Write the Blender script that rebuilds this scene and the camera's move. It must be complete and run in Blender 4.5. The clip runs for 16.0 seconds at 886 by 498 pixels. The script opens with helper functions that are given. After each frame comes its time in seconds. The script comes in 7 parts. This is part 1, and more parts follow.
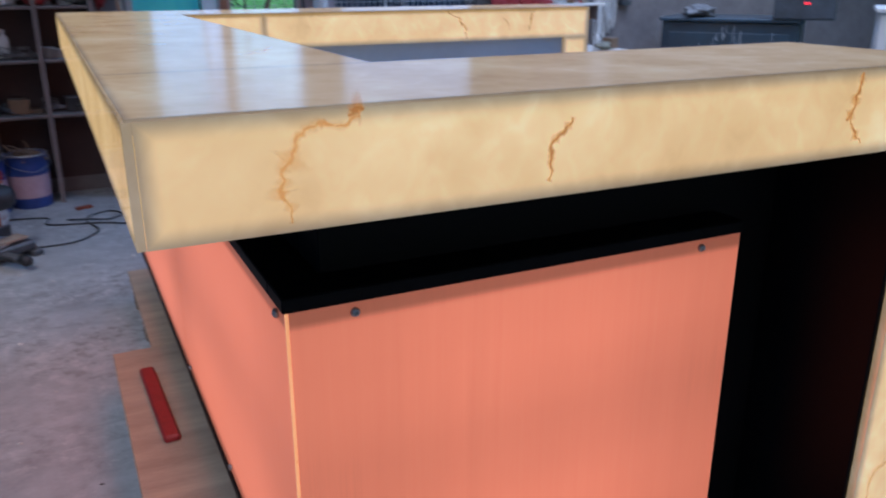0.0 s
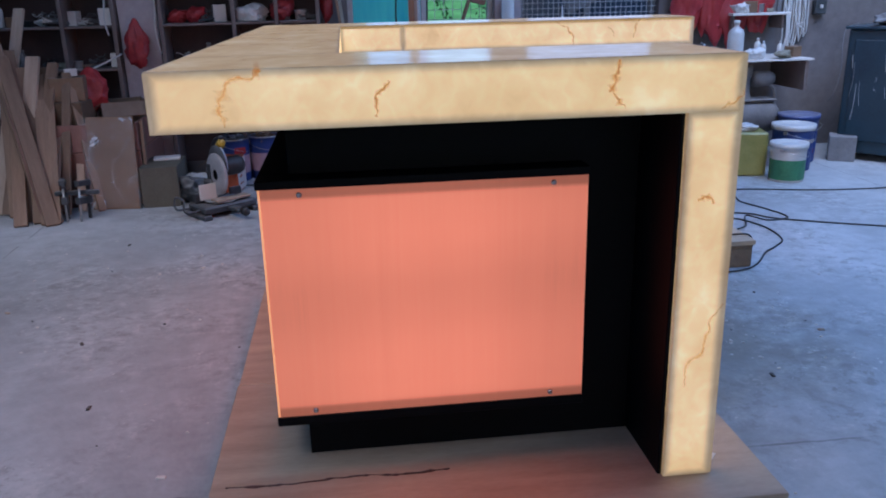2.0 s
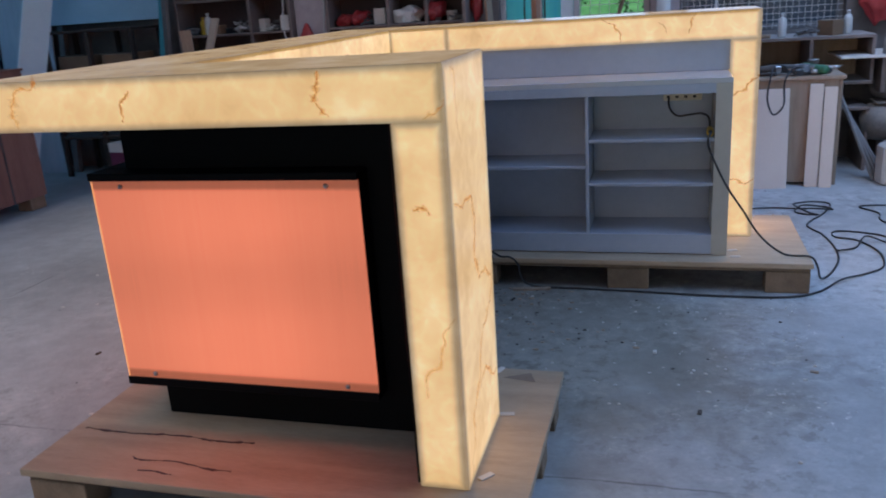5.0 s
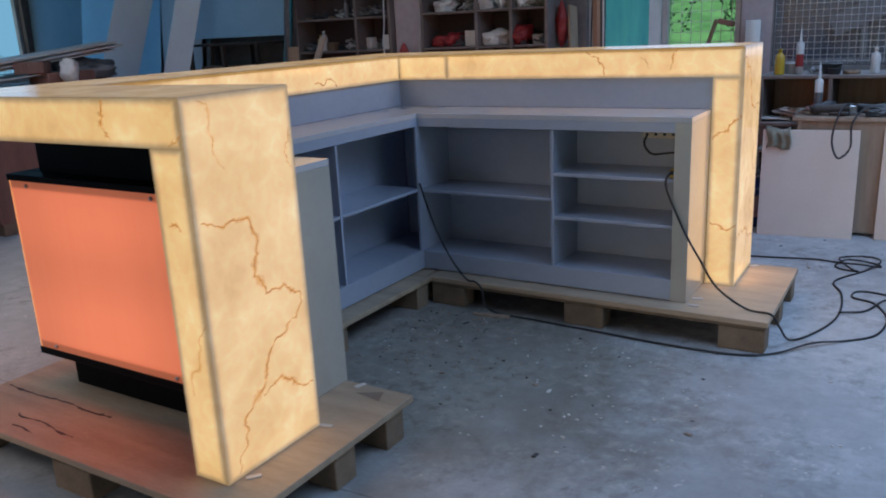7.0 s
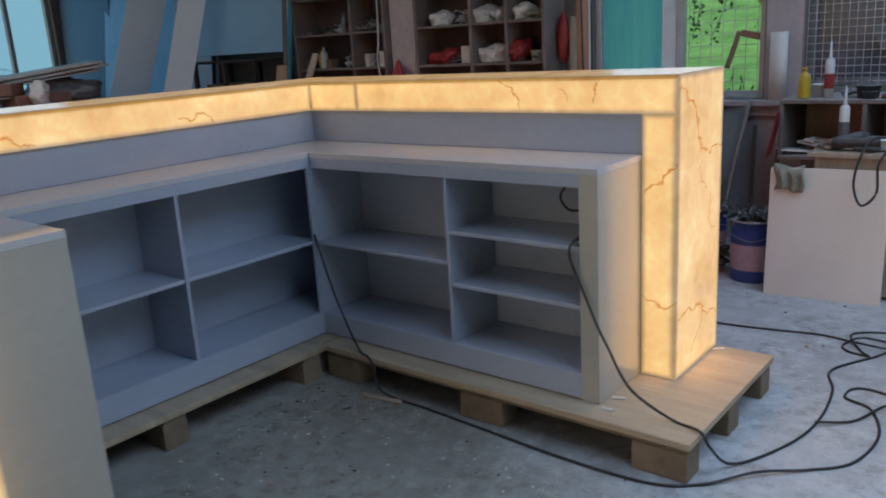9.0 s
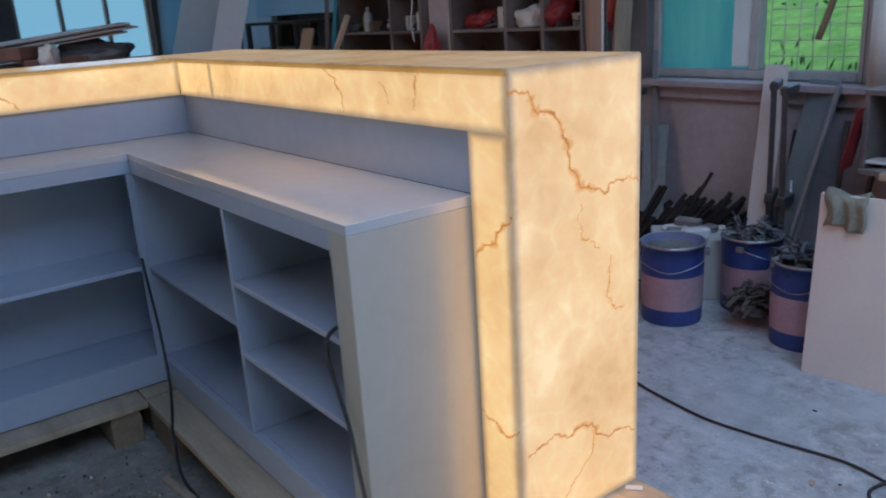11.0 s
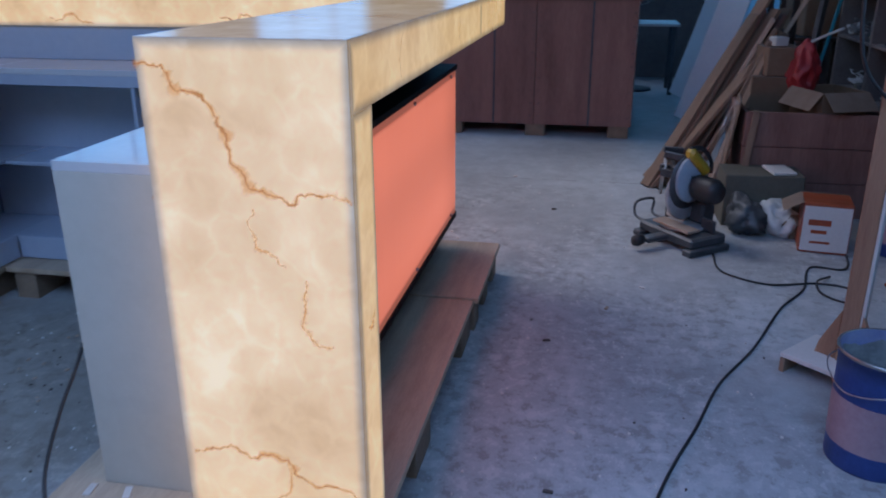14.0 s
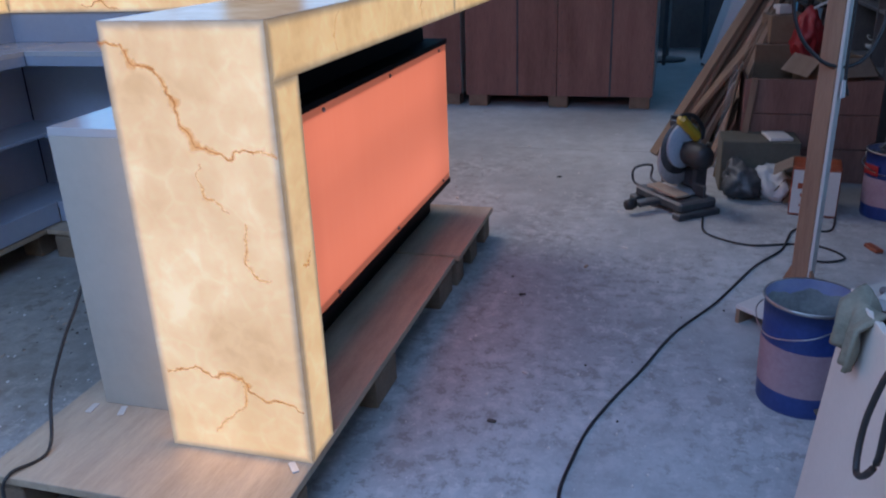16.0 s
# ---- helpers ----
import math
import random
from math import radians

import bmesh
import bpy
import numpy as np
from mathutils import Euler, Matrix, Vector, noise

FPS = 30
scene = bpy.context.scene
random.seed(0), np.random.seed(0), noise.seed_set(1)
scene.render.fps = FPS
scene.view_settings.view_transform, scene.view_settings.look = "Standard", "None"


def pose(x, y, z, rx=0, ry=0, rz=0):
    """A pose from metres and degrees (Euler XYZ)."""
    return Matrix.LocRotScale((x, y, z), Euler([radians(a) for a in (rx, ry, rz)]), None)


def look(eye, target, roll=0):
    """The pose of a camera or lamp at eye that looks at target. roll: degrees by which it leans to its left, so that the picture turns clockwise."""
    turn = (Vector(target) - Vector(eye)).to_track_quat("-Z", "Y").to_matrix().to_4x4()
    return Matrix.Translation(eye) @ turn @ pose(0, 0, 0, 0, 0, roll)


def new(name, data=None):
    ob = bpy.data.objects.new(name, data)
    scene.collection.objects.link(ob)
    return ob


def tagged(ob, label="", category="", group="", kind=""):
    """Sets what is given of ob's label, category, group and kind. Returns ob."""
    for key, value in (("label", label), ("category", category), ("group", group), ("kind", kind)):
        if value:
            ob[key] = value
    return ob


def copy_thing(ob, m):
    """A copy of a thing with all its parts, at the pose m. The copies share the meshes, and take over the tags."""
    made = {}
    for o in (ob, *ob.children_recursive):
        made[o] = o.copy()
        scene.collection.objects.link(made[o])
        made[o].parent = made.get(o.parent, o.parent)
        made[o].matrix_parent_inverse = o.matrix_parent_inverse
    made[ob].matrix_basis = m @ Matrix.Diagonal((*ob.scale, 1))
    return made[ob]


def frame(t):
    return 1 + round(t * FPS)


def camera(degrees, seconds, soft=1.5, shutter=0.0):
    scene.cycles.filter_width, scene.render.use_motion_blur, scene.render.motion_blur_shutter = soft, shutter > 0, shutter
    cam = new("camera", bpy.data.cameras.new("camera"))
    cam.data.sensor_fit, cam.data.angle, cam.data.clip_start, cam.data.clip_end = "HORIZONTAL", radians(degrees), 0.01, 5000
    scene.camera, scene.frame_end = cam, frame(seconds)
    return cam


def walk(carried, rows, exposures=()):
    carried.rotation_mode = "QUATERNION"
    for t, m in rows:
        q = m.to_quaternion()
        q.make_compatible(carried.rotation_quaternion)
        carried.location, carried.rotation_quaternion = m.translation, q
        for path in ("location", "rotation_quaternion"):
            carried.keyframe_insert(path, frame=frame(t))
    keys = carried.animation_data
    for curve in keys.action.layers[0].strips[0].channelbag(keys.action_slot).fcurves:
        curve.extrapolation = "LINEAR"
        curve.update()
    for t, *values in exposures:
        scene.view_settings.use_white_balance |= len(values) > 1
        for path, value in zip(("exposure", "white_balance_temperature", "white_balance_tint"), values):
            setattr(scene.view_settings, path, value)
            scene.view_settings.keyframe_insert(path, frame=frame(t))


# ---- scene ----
cam = camera(58.2, 16.0, soft=1.9, shutter=0.4)
PATH = [
    (0, (-0.052, -0.792, 1.345), (0.774, 0.911, 0.699), -0.1),
    (0.5, (0.048, -1.015, 1.351), (0.603, 0.824, 0.795), -0.3),
    (1, (0.18, -1.312, 1.358), (0.578, 0.56, 0.776), 0.5),
    (1.5, (0.357, -1.525, 1.335), (0.641, 0.352, 0.707), 0.1),
    (2, (0.418, -1.723, 1.36), (0.632, 0.17, 0.748), -1.4),
    (2.5, (0.461, -1.855, 1.356), (0.689, 0.04, 0.758), -2.7),
    (3, (0.6, -1.872, 1.371), (0.829, 0.024, 0.777), -3.0),
    (3.5, (0.822, -1.845, 1.353), (0.916, 0.064, 0.767), -2.7),
    (4, (1.094, -1.746, 1.353), (0.968, 0.149, 0.725), -3.6),
    (4.2, (1.211, -1.728, 1.343), (1.007, 0.163, 0.727), -3.9),
    (6.3, (2.586, -1.602, 1.359), (1.666, 0.075, 0.774), -3.1),
    (6.5, (2.651, -1.545, 1.344), (1.71, 0.124, 0.77), -3.1),
    (7, (2.893, -1.351, 1.355), (1.876, 0.285, 0.819), -2.8),
    (7.5, (3.096, -1.171, 1.371), (1.991, 0.411, 0.847), -3.0),
    (8, (3.144, -0.898, 1.364), (2.001, 0.658, 0.843), -3.2),
    (8.5, (3.167, -0.603, 1.392), (1.965, 0.916, 0.894), -3.8),
    (9, (3.247, -0.24, 1.372), (2.014, 1.25, 0.865), -3.5),
    (9.5, (3.273, 0.1, 1.391), (2.042, 1.581, 0.851), -2.8),
    (9.7, (3.276, 0.271, 1.38), (2.029, 1.744, 0.857), -2.7),
    (11.8, (3.375, 1.817, 1.338), (1.723, 2.718, 0.66), -2.6),
    (12, (3.335, 1.967, 1.357), (1.666, 2.82, 0.66), -1.9),
    (12.5, (3.288, 2.317, 1.342), (1.516, 2.938, 0.652), -0.7),
    (13, (3.288, 2.628, 1.331), (1.432, 2.947, 0.656), 1.2),
    (13.5, (3.298, 2.844, 1.36), (1.427, 2.782, 0.657), 0.4),
    (14, (3.507, 3.124, 1.345), (1.663, 2.758, 0.663), -0.2),
    (14.5, (3.627, 3.226, 1.367), (1.795, 2.751, 0.722), 0.1),
    (15, (3.721, 3.355, 1.365), (1.893, 2.823, 0.753), 0.5),
    (15.5, (3.772, 3.43, 1.377), (1.952, 2.913, 0.73), 0.0),
    (16, (3.692, 3.498, 1.365), (1.905, 2.977, 0.633), -2.1),
]
EXPOSURES = [(0, -0.10, 6100, 16), (1.5, -0.07, 5780, 19), (3.0, -0.09, 6120, 17), (4.2, -0.07, 6500, 17), (6.3, -0.07, 7300, 15), (7.5, -0.16, 7700, 15), (8.3, -0.12, 8100, 15), (9.0, -0.06, 9000, 14), (9.7, 0.02, 9900, 14), (11.8, -0.13, 6600, 17), (13.0, -0.17, 6480, 19), (14.0, -0.18, 6050, 17), (15.0, -0.17, 6150, 16), (16.0, -0.09, 6450, 18)]
walk(cam, [(t, look(eye, target, roll)) for t, eye, target, roll in PATH], EXPOSURES)

# ---- world, sun and daylight ----
world = bpy.data.worlds.new("overcast_sky")
scene.world = world
world.use_nodes = True
wn = world.node_tree.nodes
sky = wn.new("ShaderNodeTexSky")
sky.sky_type = "NISHITA"
sky.sun_disc = False
sky.sun_elevation, sky.sun_rotation = radians(35), radians(200)
wn["Background"].inputs[1].default_value = 0.14
world.node_tree.links.new(sky.outputs[0], wn["Background"].inputs[0])

sun = new("sun", bpy.data.lights.new("sun", "SUN"))
sun.data.energy, sun.data.angle, sun.data.color = 1.2, radians(25), (1.0, 0.96, 0.9)
sun.matrix_world = look((0, 0, 20), (4, 11, 0))


def opening_light(name, centre, target, width, height, power, colour):
    """The sky's light in a window or gate opening."""
    ob = new(name, bpy.data.lights.new(name, "AREA"))
    ob.data.shape, ob.data.size, ob.data.size_y = "RECTANGLE", width, height
    ob.data.energy, ob.data.color = power, colour
    ob.matrix_world = look(centre, target)
    return ob


# these two gates and two skylights are unseen, added to light the room
opening_light("unseen_gate_daylight", (2.0, -6.05, 1.7), (2.0, 0, 1.2), 6.0, 3.2, 10, (0.20, 0.44, 1.0))
opening_light("unseen_east_gate_daylight", (8.45, 1.2, 1.7), (0, 1.2, 1.2), 5.0, 3.2, 14, (0.42, 0.60, 0.80))
opening_light("unseen_west_skylight", (-1.9, -0.8, 3.66), (-1.9, -0.8, 0), 3.0, 5.6, 35, (0.11, 0.45, 1.0))
opening_light("unseen_east_skylight", (4.3, 2.2, 3.66), (4.3, 2.2, 0), 3.0, 4.3, 210, (0.32, 0.56, 1.0))
opening_light("north_window_daylight", (1.10, 4.94, 1.6), (1.10, 0, 1.599), 1.0, 1.3, 5, (0.24, 0.53, 1.0))
opening_light("north_window_daylight", (2.44, 4.94, 1.65), (2.44, 0, 1.649), 1.05, 1.2, 4, (0.30, 0.56, 1.0))


for wy, wide in ((-3.9, 2.7), (-0.6, 1.45), (1.9, 1.45), (3.85, 1.4)):
    opening_light("west_window_daylight", (-6.52, wy, 2.18), (0, wy, 2.179), wide, 2.35, 6 * wide, (0.10, 0.46, 1.0))


def extra_glow(name, centre, toward, width, height, power, colour):
    """Helper lamp added before a backlit stone or copper sheet, boosting its forward light."""
    return opening_light(name, centre, [c + d for c, d in zip(centre, toward)], width, height, power, colour)


AMBER, EMBER = (1.0, 0.56, 0.20), (1.0, 0.17, 0.06)
extra_glow("copper_spill_helper", (0.60, 0.182, 0.61), (0, -1, -0.001), 0.80, 0.56, 2.2, EMBER)
extra_glow("copper_spill_helper", (0.182, 1.35, 0.61), (-1, 0, -0.001), 2.2, 0.56, 3.6, EMBER)
extra_glow("copper_spill_helper", (1.05, 2.527, 0.61), (0, 1, -0.001), 1.6, 0.56, 0.6, EMBER)
extra_glow("onyx_spill_helper", (0.405, 1.30, 1.155), (1, 0, -0.4), 1.40, 0.11, 1.0, AMBER)
extra_glow("onyx_spill_helper", (1.50, 2.290, 1.155), (0, -1, -0.4), 1.15, 0.11, 1.4, AMBER)
extra_glow("onyx_spill_helper", (1.314, 0.20, 0.66), (1, 0, -0.001), 0.36, 1.0, 0.8, AMBER)
extra_glow("onyx_spill_helper", (2.193, 2.50, 0.66), (1, 0, -0.001), 0.36, 1.0, 2.0, AMBER)
extra_glow("onyx_spill_helper", (2.120, 2.294, 0.60), (0, -1, -0.001), 0.11, 0.9, 0.35, AMBER)

# ---- materials ----


def nodes_of(name):
    m = bpy.data.materials.new(name)
    m.use_nodes = True
    nt = m.node_tree
    return m, nt, nt.nodes, nt.links, nt.nodes["Principled BSDF"]


def ramp(n, stops):
    r = n.new("ShaderNodeValToRGB")
    e = r.color_ramp.elements
    while len(e) < len(stops):
        e.new(0.5)
    for k, (p, c) in enumerate(stops):
        e[k].position = p
        e[k].color = (*c, 1) if len(c) == 3 else c
    return r


def noise_tex(n, l, coord, scale, detail=6, rough=0.6, distort=0.0):
    t = n.new("ShaderNodeTexNoise")
    t.inputs["Scale"].default_value, t.inputs["Detail"].default_value = scale, detail
    t.inputs["Roughness"].default_value, t.inputs["Distortion"].default_value = rough, distort
    l.new(coord, t.inputs["Vector"])
    return t


def stretched(n, l, coord, s):
    mp = n.new("ShaderNodeMapping")
    mp.inputs["Scale"].default_value = s
    l.new(coord, mp.inputs["Vector"])
    return mp.outputs[0]


def surface(name, dark, light, rough=0.6, metal=0.0, scale=5.0, fine=70.0, bump=0.15, stretch=(1, 1, 1), tint=0.12, dust=0.0, spec=0.5, spread=0.12):
    """A general worn surface: two scales of colour variation, varied gloss, fine relief and a little dust."""
    m, nt, n, l, b = nodes_of(name)
    tc = n.new("ShaderNodeTexCoord")
    co = stretched(n, l, tc.outputs["Object"], stretch)
    big, small = noise_tex(n, l, co, scale), noise_tex(n, l, co, fine, 4)
    add = n.new("ShaderNodeMath")
    add.operation = "MULTIPLY_ADD"
    l.new(small.outputs[0], add.inputs[0])
    add.inputs[1].default_value = 0.45
    l.new(big.outputs[0], add.inputs[2])
    r = ramp(n, [(0.45, dark), (0.98, light)])
    l.new(add.outputs[0], r.inputs[0])
    info = n.new("ShaderNodeObjectInfo")
    hsv = n.new("ShaderNodeHueSaturation")
    mr = n.new("ShaderNodeMapRange")
    mr.inputs[3].default_value, mr.inputs[4].default_value = 1 - tint, 1 + tint
    l.new(info.outputs["Random"], mr.inputs[0])
    l.new(mr.outputs[0], hsv.inputs["Value"])
    l.new(r.outputs[0], hsv.inputs["Color"])
    colour = hsv.outputs[0]
    if dust:
        geo = n.new("ShaderNodeNewGeometry")
        sep = n.new("ShaderNodeSeparateXYZ")
        l.new(geo.outputs["Normal"], sep.inputs[0])
        dn = noise_tex(n, l, tc.outputs["Object"], 11)
        mul = n.new("ShaderNodeMath")
        mul.operation = "MULTIPLY"
        mul.use_clamp = True
        l.new(sep.outputs[2], mul.inputs[0])
        l.new(dn.outputs[0], mul.inputs[1])
        mul2 = n.new("ShaderNodeMath")
        mul2.operation = "MULTIPLY"
        mul2.use_clamp = True
        l.new(mul.outputs[0], mul2.inputs[0])
        mul2.inputs[1].default_value = dust
        mix = n.new("ShaderNodeMixRGB")
        l.new(mul2.outputs[0], mix.inputs[0])
        l.new(colour, mix.inputs[1])
        mix.inputs[2].default_value = (0.42, 0.39, 0.37, 1)
        colour = mix.outputs[0]
    l.new(colour, b.inputs["Base Color"])
    rr = n.new("ShaderNodeMapRange")
    rr.inputs[3].default_value, rr.inputs[4].default_value = max(0.02, rough - spread), min(1, rough + spread)
    l.new(big.outputs[0], rr.inputs[0])
    l.new(rr.outputs[0], b.inputs["Roughness"])
    b.inputs["Metallic"].default_value = metal
    b.inputs["Specular IOR Level"].default_value = spec
    if bump:
        bp = n.new("ShaderNodeBump")
        bp.inputs["Strength"].default_value, bp.inputs["Distance"].default_value = bump, 0.01
        l.new(add.outputs[0], bp.inputs["Height"])
        l.new(bp.outputs[0], b.inputs["Normal"])
    return m


def edge_distance(n, l):
    """Metres to the nearest border of a panel, from its two maps."""
    parts = []
    for key in ("span", "rest"):
        uv = n.new("ShaderNodeUVMap")
        uv.uv_map = key
        s = n.new("ShaderNodeSeparateXYZ")
        l.new(uv.outputs[0], s.inputs[0])
        parts += [s.outputs[0], s.outputs[1]]
    low = parts[0]
    for p in parts[1:]:
        mn = n.new("ShaderNodeMath")
        mn.operation = "MINIMUM"
        l.new(low, mn.inputs[0])
        l.new(p, mn.inputs[1])
        low = mn.outputs[0]
    return low, parts


def onyx(name, glow, border, rough=0.12, seed=0.0):
    """Backlit onyx: cream stone with cloudy patches, lit from inside, dimmer where the glued mitres are thick."""
    m, nt, n, l, b = nodes_of(name)
    tc = n.new("ShaderNodeTexCoord")
    mp = n.new("ShaderNodeMapping")
    mp.inputs["Location"].default_value = (seed, seed * 0.7, -seed)
    l.new(tc.outputs["Object"], mp.inputs["Vector"])
    co = mp.outputs[0]
    cloud = noise_tex(n, l, co, 5.0, 4, 0.55, 0.25)
    wisp = noise_tex(n, l, co, 15, 4, 0.55, 0.7)
    add = n.new("ShaderNodeMath")
    add.operation = "MULTIPLY_ADD"
    l.new(wisp.outputs[0], add.inputs[0])
    add.inputs[1].default_value = 0.4
    l.new(cloud.outputs[0], add.inputs[2])
    warp = n.new("ShaderNodeMixRGB")
    warp.inputs[0].default_value = 0.10
    l.new(co, warp.inputs[1])
    l.new(noise_tex(n, l, co, 9, 3).outputs["Color"], warp.inputs[2])
    cell = n.new("ShaderNodeTexVoronoi")
    cell.feature = "DISTANCE_TO_EDGE"
    cell.inputs["Scale"].default_value = 13
    l.new(warp.outputs[0], cell.inputs["Vector"])
    net = n.new("ShaderNodeMapRange")
    net.interpolation_type = "SMOOTHSTEP"
    net.inputs[1].default_value, net.inputs[2].default_value = 0.0, 0.16
    net.inputs[3].default_value, net.inputs[4].default_value = 0.13, 0.0
    l.new(cell.outputs["Distance"], net.inputs[0])
    broad = noise_tex(n, l, co, 1.9, 2)
    mask = n.new("ShaderNodeMath")
    mask.operation = "MULTIPLY"
    l.new(net.outputs[0], mask.inputs[0])
    l.new(wisp.outputs[0], mask.inputs[1])
    both = n.new("ShaderNodeMath")
    both.operation = "MULTIPLY_ADD"
    both.inputs[1].default_value = 0.35
    l.new(broad.outputs[0], both.inputs[0])
    l.new(mask.outputs[0], both.inputs[2])
    whole = n.new("ShaderNodeMath")
    whole.operation = "ADD"
    l.new(both.outputs[0], whole.inputs[0])
    l.new(add.outputs[0], whole.inputs[1])
    shift = n.new("ShaderNodeMath")
    shift.operation = "SUBTRACT"
    l.new(whole.outputs[0], shift.inputs[0])
    shift.inputs[1].default_value = 0.21
    add = shift
    tone = ramp(n, [(0.42, (0.94, 0.59, 0.22)), (0.64, (0.97, 0.645, 0.25)), (0.80, (1.0, 0.70, 0.29)), (0.97, (1.0, 0.79, 0.39))])
    l.new(add.outputs[0], tone.inputs[0])
    base = ramp(n, [(0.4, (0.30, 0.24, 0.20)), (0.95, (0.46, 0.41, 0.37))])
    l.new(add.outputs[0], base.inputs[0])
    l.new(base.outputs[0], b.inputs["Base Color"])
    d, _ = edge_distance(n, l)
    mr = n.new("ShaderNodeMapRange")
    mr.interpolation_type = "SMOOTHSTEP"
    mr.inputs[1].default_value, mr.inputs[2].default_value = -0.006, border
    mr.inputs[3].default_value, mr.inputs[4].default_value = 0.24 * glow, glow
    l.new(d, mr.inputs[0])
    st = n.new("ShaderNodeMath")
    st.operation = "MULTIPLY"
    l.new(mr.outputs[0], st.inputs[0])
    lv = n.new("ShaderNodeMapRange")
    lv.inputs[1].default_value, lv.inputs[2].default_value = 0.35, 1.0
    lv.inputs[3].default_value, lv.inputs[4].default_value = 0.89, 1.10
    l.new(add.outputs[0], lv.inputs[0])
    l.new(lv.outputs[0], st.inputs[1])
    l.new(tone.outputs[0], b.inputs["Emission Color"])
    l.new(st.outputs[0], b.inputs["Emission Strength"])
    b.inputs["Roughness"].default_value = rough
    b.inputs["Coat Weight"].default_value = 0.12
    b.inputs["Coat Roughness"].default_value = 0.05
    return m


ONYX = onyx("backlit_onyx", 0.73, 0.024)
ONYX_LEG = onyx("backlit_onyx_leg", 0.74, 0.024, seed=3.1)
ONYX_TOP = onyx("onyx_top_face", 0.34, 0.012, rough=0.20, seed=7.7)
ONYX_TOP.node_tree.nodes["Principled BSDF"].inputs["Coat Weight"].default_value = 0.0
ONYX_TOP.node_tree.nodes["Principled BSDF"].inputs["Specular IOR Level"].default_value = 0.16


def copper_glow():
    """Translucent brushed copper-coloured sheet with lamps behind it, shaded by its hidden frame at head and foot."""
    m, nt, n, l, b = nodes_of("backlit_copper_sheet")
    d, (u, v, ru, rv) = edge_distance(n, l)
    tc = n.new("ShaderNodeTexCoord")
    hair = noise_tex(n, l, stretched(n, l, tc.outputs["Object"], (420, 420, 9)), 1.0, 3)
    band = noise_tex(n, l, stretched(n, l, tc.outputs["Object"], (0.9, 0.9, 6.0)), 1.0, 2)
    mn = n.new("ShaderNodeMath")
    mn.operation = "MINIMUM"
    l.new(v, mn.inputs[0])
    l.new(rv, mn.inputs[1])
    mr = n.new("ShaderNodeMapRange")
    mr.interpolation_type = "SMOOTHSTEP"
    mr.inputs[1].default_value, mr.inputs[2].default_value = 0.018, 0.034
    mr.inputs[3].default_value, mr.inputs[4].default_value = 0.42, 1.0
    l.new(mn.outputs[0], mr.inputs[0])
    bd = n.new("ShaderNodeMapRange")
    bd.inputs[1].default_value, bd.inputs[2].default_value = 0.3, 0.7
    bd.inputs[3].default_value, bd.inputs[4].default_value = 0.95, 1.04
    l.new(band.outputs[0], bd.inputs[0])
    hr = n.new("ShaderNodeMapRange")
    hr.inputs[1].default_value, hr.inputs[2].default_value = 0.3, 0.7
    hr.inputs[3].default_value, hr.inputs[4].default_value = 0.965, 1.035
    l.new(hair.outputs[0], hr.inputs[0])
    # two rows of lamps behind the sheet: brighter at a third from head and foot, a dimmer band between
    ph = n.new("ShaderNodeMath")
    ph.operation = "MULTIPLY_ADD"
    ph.inputs[1].default_value, ph.inputs[2].default_value = 2 * math.pi / 0.40, -2 * math.pi * 0.12 / 0.40
    l.new(v, ph.inputs[0])
    cs = n.new("ShaderNodeMath")
    cs.operation = "COSINE"
    l.new(ph.outputs[0], cs.inputs[0])
    rows = n.new("ShaderNodeMapRange")
    rows.inputs[1].default_value, rows.inputs[2].default_value = -1, 1
    rows.inputs[3].default_value, rows.inputs[4].default_value = 0.90, 1.06
    l.new(cs.outputs[0], rows.inputs[0])
    streak = noise_tex(n, l, stretched(n, l, tc.outputs["Object"], (70, 70, 1.2)), 1.0, 4)
    sr = n.new("ShaderNodeMapRange")
    sr.inputs[1].default_value, sr.inputs[2].default_value = 0.3, 0.7
    sr.inputs[3].default_value, sr.inputs[4].default_value = 0.955, 1.045
    l.new(streak.outputs[0], sr.inputs[0])
    # the lamp rows stop short of the sheet's ends
    mu_side = n.new("ShaderNodeMath")
    mu_side.operation = "MINIMUM"
    l.new(u, mu_side.inputs[0])
    l.new(ru, mu_side.inputs[1])
    ends = n.new("ShaderNodeMapRange")
    ends.interpolation_type = "SMOOTHSTEP"
    ends.inputs[1].default_value, ends.inputs[2].default_value = 0.0, 0.34
    ends.inputs[3].default_value, ends.inputs[4].default_value = 0.84, 1.03
    l.new(mu_side.outputs[0], ends.inputs[0])
    value = mr.outputs[0]
    for o in (bd.outputs[0], hr.outputs[0], rows.outputs[0], sr.outputs[0], ends.outputs[0]):
        mu = n.new("ShaderNodeMath")
        mu.operation = "MULTIPLY"
        l.new(value, mu.inputs[0])
        l.new(o, mu.inputs[1])
        value = mu.outputs[0]
    sc = n.new("ShaderNodeMath")
    sc.operation = "MULTIPLY"
    sc.inputs[1].default_value = 0.74
    l.new(value, sc.inputs[0])
    l.new(sc.outputs[0], b.inputs["Emission Strength"])
    b.inputs["Emission Color"].default_value = (1.0, 0.265, 0.152, 1)
    b.inputs["Base Color"].default_value = (0.40, 0.15, 0.07, 1)
    b.inputs["Metallic"].default_value, b.inputs["Roughness"].default_value = 0.35, 0.46
    bp = n.new("ShaderNodeBump")
    bp.inputs["Strength"].default_value, bp.inputs["Distance"].default_value = 0.05, 0.002
